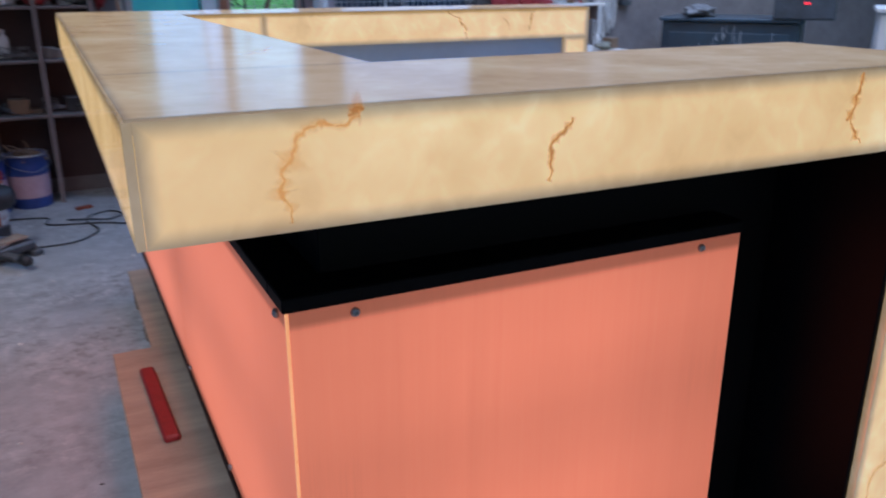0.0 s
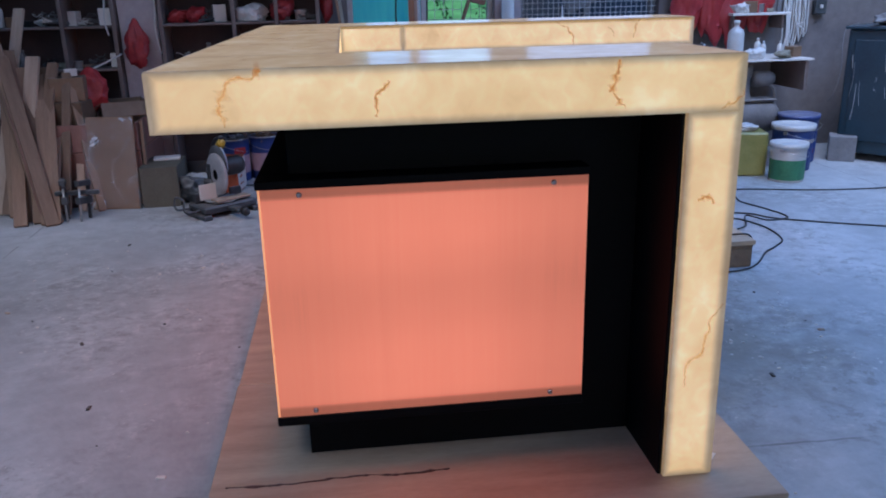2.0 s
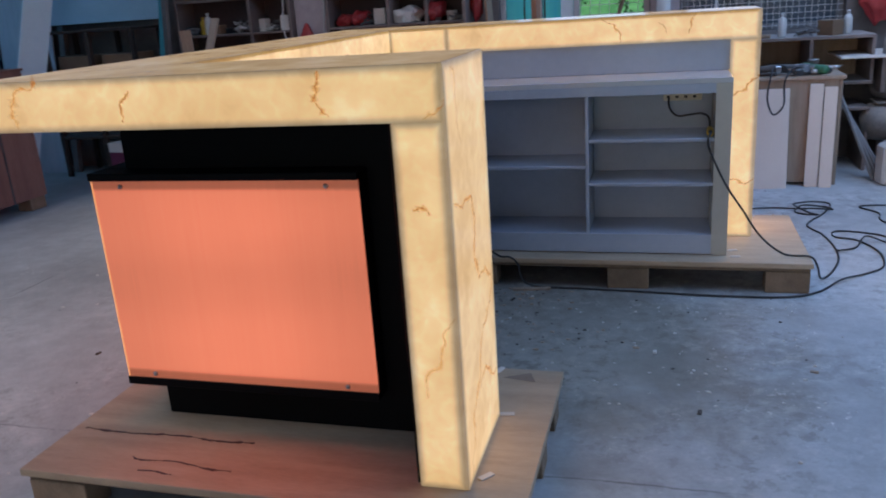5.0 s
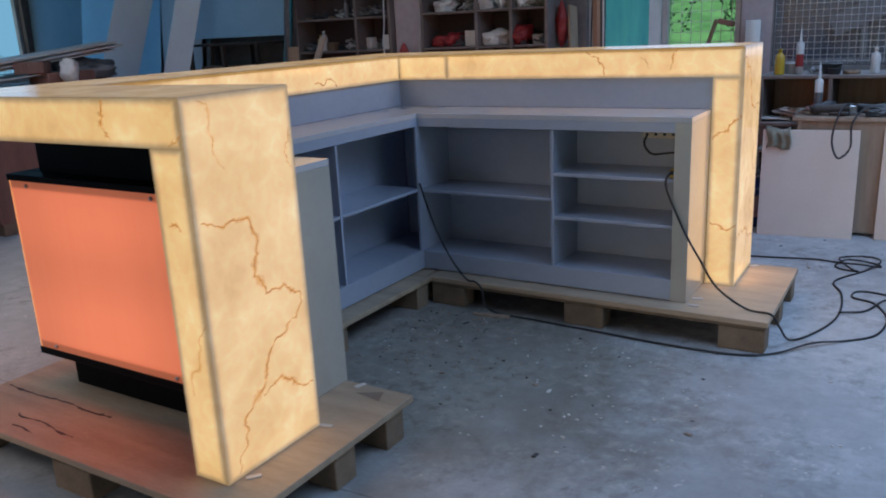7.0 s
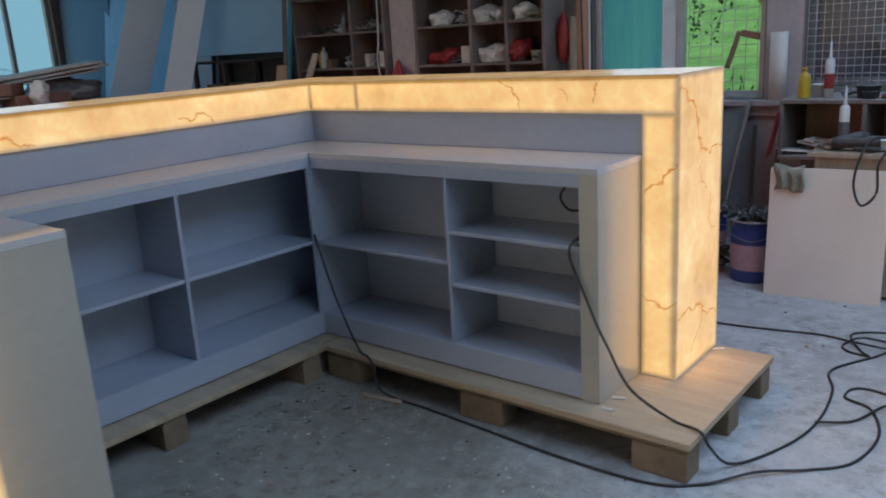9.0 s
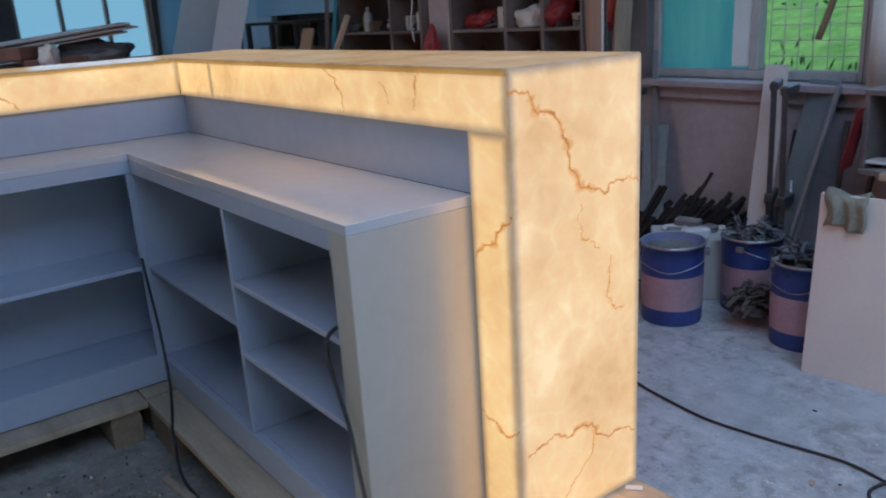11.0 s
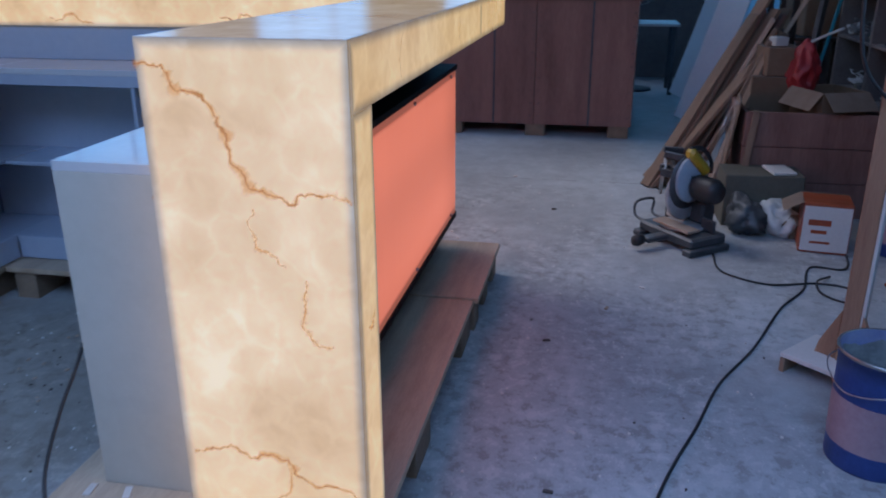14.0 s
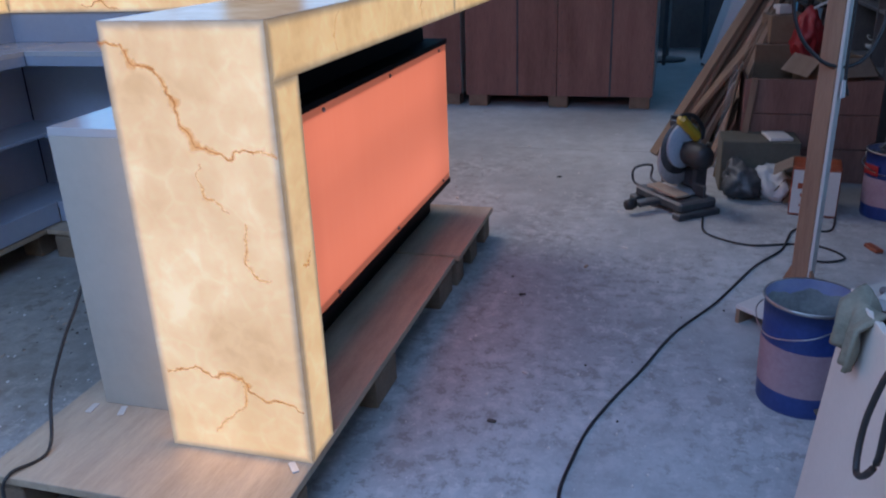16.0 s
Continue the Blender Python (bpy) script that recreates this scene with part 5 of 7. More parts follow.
grid = [[bm.verts.new((-0.168 + 0.336 * i / fu, 0.012 * noise.noise(Vector((i * 0.55, j * 0.5, 3))) + 0.008 * noise.noise(Vector((i * 1.3 + j, j * 0.9, 8))), 0.60 * j / fv)) for j in range(fv + 1)] for i in range(fu + 1)]
for i in range(fu):
    for j in range(fv):
        bm.faces.new((grid[i][j], grid[i + 1][j], grid[i + 1][j + 1], grid[i][j + 1]))
film = part("film_wrap", bm, CLEAR_FILM, wrapped, "shiny crumpled clear film")
film.matrix_parent_inverse = wrapped.matrix_world.inverted()
film.matrix_basis = pose(-1.20, 3.775, 0.02, -7.7, 0, 1)
plank((-1.005, 3.90, 0), (-1.0, 3.95, 0.58), 0.02, 0.035, RAW_WOOD, "thin wooden batten standing beside the chest", "wood_batten")

OLIVE_CARD = surface("dull_olive_card", (0.075, 0.068, 0.052), (0.13, 0.118, 0.09), 0.85, scale=4, fine=60, bump=0.1)
# chest with boxes on it
chest = thing("wooden_chest", (-1.66, 3.90, 0), "dark red-brown wooden chest heaped with cartons", "chest")
for k, (z0, z1) in enumerate(((0.0, 0.19), (0.193, 0.38), (0.383, 0.57))):
    part("side_board", B(0.62 - 0.002 * k, 0, z0, 0.64 - 0.002 * k, 0.70, z1, 0.003), CRATE_WOOD, chest)
    part("front_board", B(0, -0.001 * k, z0, 0.619, 0.02 - 0.001 * k, z1, 0.003), CRATE_WOOD, chest)
part("back_board", B(0, 0.68, 0, 0.619, 0.70, 0.57, 0.003), CRATE_WOOD, chest)
part("side_panel", B(0, 0.021, 0, 0.02, 0.679, 0.57, 0.003), CRATE_WOOD, chest)
part("bottom", B(0.021, 0.021, 0, 0.619, 0.679, 0.02), CRATE_WOOD, chest)
part("inner_floor", B(0.021, 0.021, 0.46, 0.618, 0.679, 0.47), CHAR, chest, "dark shadowed fill of scraps")
open_carton(0.30, 0.26, 0.20, CARD, "open cardboard carton with splayed flaps on the chest", (-1.22, 4.35, 0.475), 20)
single("carton_box", carton(0.26, 0.24, 0.24), CARD, "brown carton stacked on the chest", "box", (-1.50, 4.10, 0.475), -6)
single("carton_box", carton(0.22, 0.20, 0.16), CARD, "brown carton stacked on another carton", "box", (-1.49, 4.12, 0.717), 8)
single("cream_block", B(-0.04, -0.04, 0, 0.04, 0.04, 0.05, 0.004), WHITE_PAINT, "cream foam block on the stacked carton", "block", (-1.46, 4.10, 0.879), 20)
single("carton_box", carton(0.25, 0.40, 0.28), OLIVE_CARD, "dull olive-brown carton standing on the floor by the chest", "box", (-0.905, 3.99, 0), 2)
open_carton(0.15, 0.18, 0.13, CARD, "small brown carton with a torn flap beside the orange box", (-0.69, 4.185, 0), 12)
single("foam_pad", B(-0.09, -0.06, 0, 0.09, 0.06, 0.016, 0.003), WHITE_PAINT, "pale foam pad lying on a carton", "pad", (-0.89, 4.08, 0.2805), 10)
single("plastic_bag", rag((0.22, 0.18, 0.20), 21), DARK_METAL, "dark green crumpled bag beside the saw", "bag", (-0.70, 3.90, 0), 0)
single("plastic_bag", rag((0.20, 0.14, 0.17), 22), WHITE_PLASTIC, "whitish crumpled film beside the boxes", "bag", (-0.69, 4.045, 0), 30)

# orange-red and white carton with a lid
ob = thing("orange_box", (-0.50, 4.235, 0), "orange-red and white carton with open flaps on the floor", "box", rz=-8)
part("body", carton(0.20, 0.22, 0.25), ORANGE, ob)
part("label", B(0.1005, -0.105, 0.012, 0.1025, 0.105, 0.235), WHITE_PAINT, ob, "white side label")
for k, (y, z, w, h) in enumerate(((-0.03, 0.14, 0.10, 0.03), (-0.03, 0.10, 0.07, 0.018), (-0.02, 0.05, 0.09, 0.012))):
    part("label_bar", B(0.1027, y - w / 2, z, 0.1032, y + w / 2, z + h), ORANGE, ob)
part("flap", B(-0.02, -0.11, 0, 0.0, 0.11, 0.003, 0, Matrix.Translation((-0.10, 0, 0.25)) @ Matrix.Rotation(radians(-35), 4, "Y") @ Matrix.Diagonal((5, 1, 1, 1))), CARD, ob)
part("flap", B(-0.10, -0.10, 0, 0.10, 0.0, 0.003, 0, Matrix.Translation((0, -0.11, 0.25)) @ Matrix.Rotation(radians(30), 4, "X")), CARD, ob)

# ---- mitre saw ----
ALLOY = surface("cast_alloy", (0.24, 0.24, 0.25), (0.40, 0.40, 0.41), 0.5, 0.3, scale=10, dust=0.5)
GUARD = surface("scuffed_blue_grey_guard", (0.20, 0.26, 0.32), (0.34, 0.40, 0.46), 0.35, scale=8, dust=0.4)
saw = thing("mitre_saw", (-0.46, 3.57, 0), "sliding mitre saw with yellow handle guard on the floor", "saw", rz=38)
part("base", B(-0.20, -0.13, 0.03, 0.20, 0.11, 0.075, 0.010), DARK_METAL, saw, "dark cast base")
part("wood_insert", B(-0.10, -0.125, 0.0925, 0.16, -0.04, 0.104, 0.002), PALE_WOOD, saw, "strip of pale wood")
part("turntable", lathe(bmesh.new(), [(0, 0.076), (0.11, 0.076), (0.12, 0.082), (0.12, 0.092), (0, 0.092)], 28), ALLOY, saw)
for x in (-0.19, 0.19):
    part("foot", B(x - 0.03, -0.15, 0, x + 0.03, 0.12, 0.03, 0.005), DARK_METAL, saw)
    part("fence", B(x * 0.95 - 0.09 if x > 0 else x * 0.95 - 0.0, 0.03, 0.076, x * 0.95 if x > 0 else x * 0.95 + 0.09, 0.05, 0.135, 0.004), DARK_METAL, saw)
part("side_bar", tube(bmesh.new(), [(-0.19, -0.06, 0.05), (-0.31, -0.06, 0.06), (-0.31, -0.06, 0.13), (-0.31, 0.06, 0.13), (-0.31, 0.06, 0.06), (-0.19, 0.06, 0.05)], 0.007, 8, True, 4), DARK_METAL, saw)
part("mitre_arm", B(-0.03, -0.26, 0.035, 0.03, -0.12, 0.06, 0.006), DARK_METAL, saw)
part("mitre_knob", lathe(bmesh.new(), [(0, 0), (0.022, 0), (0.028, 0.03), (0.022, 0.06), (0, 0.065)], 14, pose(0, -0.27, 0.05, 90, 0, 0)), RUBBER, saw)
blade_m = pose(0.0, 0.0, 0.285, 0, 90, 0)
part("blade", lathe(bmesh.new(), [(0, -0.001), (0.125, -0.001), (0.125, 0.001), (0, 0.001)], 40, blade_m), DARK_METAL, saw)
part("blade_guard", lathe(bmesh.new(), [(0.02, -0.012), (0.100, -0.012), (0.108, -0.006), (0.108, 0.006), (0.100, 0.012), (0.02, 0.012)], 32, pose(0.016, 0.01, 0.300, 0, 90, 0)), GUARD, saw, "translucent grey blade guard")
part("motor", lathe(bmesh.new(), [(0, 0), (0.05, 0), (0.058, 0.02), (0.058, 0.13), (0.045, 0.16), (0, 0.16)], 20, pose(0.04, 0.02, 0.27, 0, 90, 0)), RUBBER, saw)
part("arm", B(-0.03, 0.05, 0.12, 0.05, 0.12, 0.30, 0.012), DARK_METAL, saw)
part("pivot_block", B(-0.055, 0.045, 0.0925, 0.08, 0.14, 0.20, 0.014), DARK_METAL, saw)
part("lower_guard", lathe(bmesh.new(), [(0.03, -0.02), (0.122, -0.02), (0.128, -0.014), (0.128, 0.000), (0.122, 0.006), (0.03, 0.006)], 32, pose(-0.006, 0.0, 0.235, 0, 90, 0)), ALLOY, saw, "dull alloy lower guard")
part("handle_shell", B(-0.030, -0.095, -0.024, 0.030, 0.080, 0.024, 0.016, pose(0.03, 0.03, 0.375, -40, 0, 0)), YELLOW, saw, "bright yellow shell")
part("grip", tube(bmesh.new(), [(0.03, -0.035, 0.445), (0.03, 0.05, 0.435), (0.03, 0.115, 0.375), (0.03, 0.12, 0.32)], 0.011, 8), RUBBER, saw, "black rubber grip")
part("fence_board", B(-0.15, 0.012, 0.0925, -0.02, 0.026, 0.185, 0.003), WHITE_PAINT, saw, "pale board on the fence")

saw.scale = (0.95, 0.95, 1.10)

# ---- buckets ----
CRUST = surface("dried_grey_paint", (0.08, 0.085, 0.085), (0.19, 0.20, 0.195), 0.8, scale=14, bump=0.5)


def bucket(x, y, r, h, label, band=PINK_LABEL, body=BLUE_PAINT, rz=0.0, group="buckets", lid=None, tilt=0.0, low=0.20):
    ob = thing("bucket", (x, y, 0), label, "bucket", group, rz)
    if tilt:
        ob.matrix_world = pose(x, y, 0.0, tilt, 0, rz)
    t = 0.004
    part("body", lathe(bmesh.new(), [(0, 0), (r * 0.93, 0), (r * 0.95, 0.008), (r * 0.97, h * 0.45), (r * 0.985, h * 0.80), (r, h * 0.985), (r * 1.03, h * 0.985), (r * 1.03, h), (r - t, h), (r * 0.93 - t, 0.012), (0, 0.012)], 40), body, ob)
    part("label_band", lathe(bmesh.new(), [(r * 0.955 + 0.0015, h * low), (r * 0.972 + 0.0015, h * 0.48), (r * 0.978 + 0.0015, h * 0.62)], 40), band, ob, "faded printed band")
    part("rim", lathe(bmesh.new(), [(r * 1.03, h * 0.975), (r * 1.045, h * 0.985), (r * 1.045, h * 1.0), (r * 1.02, h * 1.008), (r * 0.99, h * 1.0)], 40), STEEL, ob, "dented steel rim")
    for s in (-1, 1):
        part("handle_lug", B(s * r * 1.0 - 0.008, -0.016, h * 0.84, s * r * 1.0 + 0.012 * (s > 0) + 0.004, 0.016, h * 0.92, 0.003), STEEL, ob)
    part("handle", tube(bmesh.new(), [(r * 1.02, 0, h * 0.88), (r * 0.9, -r * 0.75, h * 0.80), (0, -r * 1.09, h * 0.70), (-r * 0.9, -r * 0.75, h * 0.80), (-r * 1.02, 0, h * 0.88)], 0.0022, 6), STEEL, ob)
    if not lid:
        crust = lathe(bmesh.new(), [(0, h * 0.30), (r * 0.90 - t, h * 0.31), (r * 0.945 - t, h * 0.62), (r * 0.975 - t, h * 0.90), (r * 0.96 - t, h * 0.90), (r * 0.92 - t, h * 0.60), (r * 0.86 - t, h * 0.335), (0, h * 0.325)], 40)
        for v in crust.verts:
            k = noise.noise(v.co * 30 + Vector((x, y, 0)))
            v.co.z += 0.03 * k * (v.co.z > h * 0.5)
        part("paint_crust", crust, CRUST, ob, "dried grey paint crust inside")
    if lid:
        part("lid", lathe(bmesh.new(), [(0, h + 0.006), (r * 0.9, h + 0.006), (r * 0.95, h + 0.018), (r * 1.07, h + 0.018), (r * 1.07, h - 0.02), (r * 1.05, h - 0.02)], 36), lid, ob, "snapped-on lid")
    return ob


def scrap_material():
    """Torn film, foam and card: each strip has a tone of its own."""
    m, nt, n, l, b = nodes_of("mixed_torn_scraps")
    geo = n.new("ShaderNodeNewGeometry")
    r = ramp(n, [(0.0, (0.012, 0.018, 0.035)), (0.30, (0.05, 0.065, 0.085)), (0.55, (0.14, 0.15, 0.16)), (0.80, (0.24, 0.25, 0.25)), (1.0, (0.42, 0.42, 0.40))])
    l.new(geo.outputs["Random Per Island"], r.inputs[0])
    tc = n.new("ShaderNodeTexCoord")
    dirt = n.new("ShaderNodeMixRGB")
    dirt.blend_type = "MULTIPLY"
    dirt.inputs[0].default_value = 0.6
    l.new(r.outputs[0], dirt.inputs[1])
    l.new(noise_tex(n, l, tc.outputs["Object"], 40, 4).outputs[0], dirt.inputs[2])
    l.new(dirt.outputs[0], b.inputs["Base Color"])
    b.inputs["Roughness"].default_value = 0.55
    return m


SCRAP = scrap_material()


def scraps(x, y, r, z, n, seed, label, material=None):
    """A loose heap of torn, bent strips in a bucket."""
    q = random.Random(seed)
    bm = lump(bmesh.new(), (r * 1.9, r * 1.9, r * 0.5), seed, 0.25, 3, pose(0, 0, -0.03))
    for k in range(n * 3):
        a, d = q.uniform(0, 6.28), r * 0.85 * q.random() ** 0.6
        p = Vector((d * math.cos(a), d * math.sin(a), q.uniform(-0.01, 0.05)))
        way = Vector((q.uniform(-1, 1), q.uniform(-1, 1), q.uniform(-0.25, 0.7))).normalized()
        w, seg = q.uniform(0.004, 0.012), q.uniform(0.010, 0.022)
        rows = []
        for j in range(5):
            side = way.cross(Vector((0.2, 0.1, 1))).normalized() * w
            thick = way.cross(side).normalized() * 0.0022
            rows.append([bm.verts.new(v) for v in (p - side - thick, p + side - thick, p + side + thick, p - side + thick)])
            p = p + way * seg
            way = (way + Vector((q.uniform(-0.5, 0.5), q.uniform(-0.5, 0.5), q.uniform(-0.75, 0.25)))).normalized()
        for u, v in zip(rows, rows[1:]):
            for i in range(4):
                bm.faces.new((u[i], u[(i + 1) % 4], v[(i + 1) % 4], v[i]))
        bm.faces.new(rows[0][::-1])
        bm.faces.new(rows[-1])
    if z < 0.1:
        for v in bm.verts:
            v.co.z = max(v.co.z, 0.002 - z)
    return single("scrap_heap", bm, material or SCRAP, label, "scraps", (x, y, z), kind="stuff")


bucket(1.368, 3.945, 0.131, 0.345, "empty blue metal bucket with a faded pink band", rz=30)
bucket(1.530, 4.275, 0.125, 0.33, "blue metal bucket heaped with grey scraps", rz=100)
scraps(1.530, 4.275, 0.115, 0.31, 34, 3, "tangle of grey scraps and strips in a bucket")
bucket(1.880, 4.075, 0.122, 0.34, "blue metal bucket full of torn scraps beside the white panel", rz=10)
scraps(1.880, 4.075, 0.115, 0.32, 36, 4, "torn plastic scraps filling a blue bucket")
bucket(-0.50, 4.58, 0.13, 0.33, "blue metal bucket with a red mark under the shelving", rz=60)
scraps(-0.50, 4.58, 0.11, 0.30, 20, 5, "rubbish filling a blue bucket")
bucket(-0.26, 4.66, 0.12, 0.33, "dark blue bucket under the shelving", rz=20)
scraps(-0.26, 4.66, 0.10, 0.30, 20, 6, "rubbish filling a blue bucket", CARD)
single("red_mark", B(-0.045, -0.002, 0, 0.045, 0.002, 0.05, 0.001), RED_PLASTIC, "red sticker on a bucket", "sticker", (-0.43, 4.462, 0.22), 30)
scraps(1.66, 4.09, 0.085, 0.10, 26, 8, "dark tangle of straps and offcuts on the floor", CHAR)

bucket(3.57, 3.66, 0.125, 0.26, "white plastic bucket with green label and lid", GREEN_LABEL, WHITE_PLASTIC, 40, lid=WHITE_PLASTIC, low=0.06)
blue_pail = bucket(3.80, 4.02, 0.150, 0.33, "blue paint bucket with white lid", BLUE_PAINT, BLUE_PAINT, 40, lid=WHITE_PLASTIC)
bucket(4.00, 4.30, 0.150, 0.36, "large blue bucket by the machine", BLUE_PAINT, BLUE_PAINT, 10, lid=BLUE_PAINT)
for k in range(6):
    a = radians(-150 + 13 * k)
    part("print_bar", B(-0.011, -0.001, 0, 0.011, 0.001, 0.030, 0, pose(0.1515 * math.cos(a), 0.1515 * math.sin(a), 0.215, 0, 0, math.degrees(a) + 90)), WHITE_PAINT, blue_pail, "white printed bar")
a = radians(-70)
part("print_mark", B(-0.018, -0.001, 0, 0.018, 0.001, 0.03, 0, pose(0.1515 * math.cos(a), 0.1515 * math.sin(a), 0.13, 0, 0, 20)), RED_PLASTIC, blue_pail, "red printed mark")
ob = thing("square_can", (3.385, 3.93, 0), "olive-yellow square oil can with a rag on top", "can", rz=-12)
part("body", B(-0.125, -0.115, 0, 0.125, 0.115, 0.325, 0.012), OLIVE, ob)
part("cap", lathe(bmesh.new(), [(0, 0.31), (0.025, 0.326), (0.025, 0.345), (0, 0.345)], 14, pose(0.06, 0.05, 0)), DARK_METAL, ob)
part("handle", tube(bmesh.new(), [(-0.08, 0, 0.31), (-0.05, 0, 0.345), (0.02, 0, 0.345), (0.04, 0, 0.31)], 0.008, 8), OLIVE, ob)
single("rag", rag((0.20, 0.14, 0.06), 15), WHITE_PLASTIC, "crumpled white film on the oil can", "rag", (3.35, 3.93, 0.3265), 10)
single("grey_carton", carton(0.20, 0.20, 0.20), GREY_PVC, "dusty grey carton by the machine", "box", (4.36, 4.24, 0), -30)
single("jerry_can", B(-0.10, -0.07, 0, 0.10, 0.07, 0.27, 0.02), WHITE_PLASTIC, "translucent white jerry can behind the oil can", "can", (3.22, 4.02, 0), 10)

# ---- post on a foot, boxes and offcuts below the window ----
SLATE_FILM = surface("slate_green_scrap", (0.09, 0.13, 0.14), (0.17, 0.22, 0.23), 0.5, scale=5, dust=0.3)
POST_WOOD = surface("reddish_planed_timber", (0.20, 0.098, 0.058), (0.34, 0.19, 0.115), 0.65, scale=3, fine=30, stretch=(8, 8, 0.8), bump=0.15)
post = thing("wooden_post", (0.895, 3.985, 0), "upright wooden post on a white footed base, cable looped round it", "post", rz=48)
part("foot_board", B(-0.165, -0.115, 0.055, 0.165, 0.115, 0.073, 0.002), WHITE_PAINT, post, "white painted foot board")
for x in (-0.163, 0.145):
    part("runner", B(x, -0.115, 0, x + 0.018, 0.115, 0.054, 0.002), RAW_WOOD, post)
turn = Matrix.Rotation(radians(15), 4, "Z")
part("shaft", B(-0.028, -0.022, 0.0735, 0.028, 0.022, 2.5, 0.003, turn), POST_WOOD, post)
part("face_strip", B(0.0285, -0.022, 0.0735, 0.040, 0.022, 2.5, 0.002, turn), WHITE_PAINT, post, "white painted face")
for s in (1, -1):
    bm = bmesh.new()
    x0 = 0.041 if s > 0 else 0.0285
    v = [bm.verts.new(q) for q in ((s * x0, -0.016, 0.0735), (s * (x0 + 0.07), -0.016, 0.0735), (s * (x0 + 0.06), -0.016, 0.12), (s * x0, -0.016, 0.25))]
    v2 = [bm.verts.new((q.co.x, 0.0, q.co.z)) for q in v]
    bm.faces.new(v)
    bm.faces.new(v2[::-1])
    for k in range(4):
        bm.faces.new((v[k], v[(k + 1) % 4], v2[(k + 1) % 4], v2[k]))
    part("gusset", bm, POST_WOOD, post)
bm = bmesh.new()
tube(bm, [(-0.05, -0.10, 2.0), (-0.06, -0.16, 1.5), (-0.05, -0.15, 1.12), (0.0, -0.07, 0.97), (0.045, 0.04, 0.94), (0.06, 0.13, 1.0), (0.05, 0.19, 1.15), (0.05, 0.16, 1.6), (0.04, 0.08, 2.1)], 0.006, 8)
tube(bm, [(0.05, 0.0, 2.0), (0.055, 0.0, 1.4), (0.052, 0.005, 0.95), (0.06, 0.02, 0.85)], 0.005, 8)
part("looped_cable", bm, RUBBER, post, "black cable loop")
part("tag", B(0.052, -0.008, 0.845, 0.057, 0.012, 0.90), WHITE_PLASTIC, post, "small white tag")

ob = single("white_box", carton(0.34, 0.26, 0.28), WHITE_PAINT, "white carton with tools and sanding pads on it", "box", (1.22, 4.27, 0), 40)
for k, (x, y, rz, mt) in enumerate(((1.20, 4.22, 30, GREY_PVC), (1.28, 4.30, 80, STEEL), (1.16, 4.34, 10, GREY_PVC), (1.30, 4.20, 55, WHITE_PLASTIC))):
    single("sanding_block", B(-0.06, -0.03, 0, 0.06, 0.03, 0.025 + 0.008 * k, 0.008), mt, "dusty hand sanding block on the white carton", "block", (x, y, 0.2815), rz)
single("plate", lathe(bmesh.new(), [(0, 0), (0.05, 0), (0.06, 0.012), (0.055, 0.012), (0.045, 0.004), (0, 0.004)], 24), WHITE_PLASTIC, "small dusty white dish on the carton", "dish", (1.14, 4.26, 0.281))
q = random.Random(11)
bm = lump(bmesh.new(), (0.60, 0.34, 0.22), 3, 0.35, 3, pose(0.93, 4.68, 0.08))
for k in range(170):
    f = q.random()
    a = Vector((0.48 + 0.72 * f, q.uniform(4.46, 4.74), q.uniform(0.0, 0.10)))
    way = Vector((q.uniform(0.25, 1.0), q.uniform(0.05, 0.6), q.uniform(0.30, 1.05))).normalized()
    t = q.uniform(0.007, 0.013)
    m = Matrix.Translation(a) @ way.to_track_quat("Z", "Y").to_matrix().to_4x4() @ Matrix.Rotation(q.uniform(0, 3), 4, "Z")
    box(bm, -t, -t * 0.8, 0, t, t * 0.8, q.uniform(0.14, 0.25 + 0.17 * math.sin(3.14 * f)), 0, m)
for v in bm.verts:
    v.co.z = max(v.co.z, 0.002)
    v.co.y = min(v.co.y, 4.90)
single("offcut_pile", bm, BURNT, "dark heap of short timber offcuts below the window", "offcuts", kind="stuff")
plank((0.535, 4.50, 0), (0.365, 4.84, 1.46), 0.10, 0.022, RAW_WOOD, "brown board leaning on the wall by the shelving", spin=50)
plank((0.66, 4.73, 0), (0.545, 4.87, 1.05), 0.032, 0.012, GREY_PVC, "pale plastic strip leaning on the wall", "plastic_strip")
plank((0.545, 4.68, 0), (0.45, 4.82, 0.50), 0.10, 0.012, GREY_PVC, "pale sheet scrap leaning on the wall", "sheet_scrap")
plank((0.655, 4.70, 0), (0.585, 4.84, 0.65), 0.13, 0.010, SLATE_FILM, "slate-green sheet scrap leaning on the wall", "sheet_scrap")
plank((1.43, 4.62, 0), (1.50, 4.86, 0.92), 0.17, 0.010, SLATE_FILM, "slate-green sheet scrap leaning on the window sill", "sheet_scrap")
plank((1.34, 4.60, 0), (1.30, 4.79, 0.99), 0.105, 0.014, WHITE_PAINT, "narrow white board leaning on the window sill", "white_board")
plank((1.505, 4.52, 0), (1.594, 4.80, 0.90), 0.020, 0.020, GREY_PVC, "thin white rod leaning on the wall", "white_rod", spin=10)
for k, (x, dx) in enumerate(((1.46, 0.02), (1.40, -0.03), (1.66, -0.05), (1.75, 0.03))):
    plank((x, 4.66, 0), (x + dx, 4.87, 0.62 + 0.06 * k), 0.022, 0.016, CHAR, "dark steel rod leaning on the wall", "steel_rod")
structure("window_sill_apron", B(0.50, NORTH - 0.05, 0.80, 1.86, NORTH - 0.0065, 0.8645, 0.004), PALE_PLASTER, "dirty pale moulding below the sill")
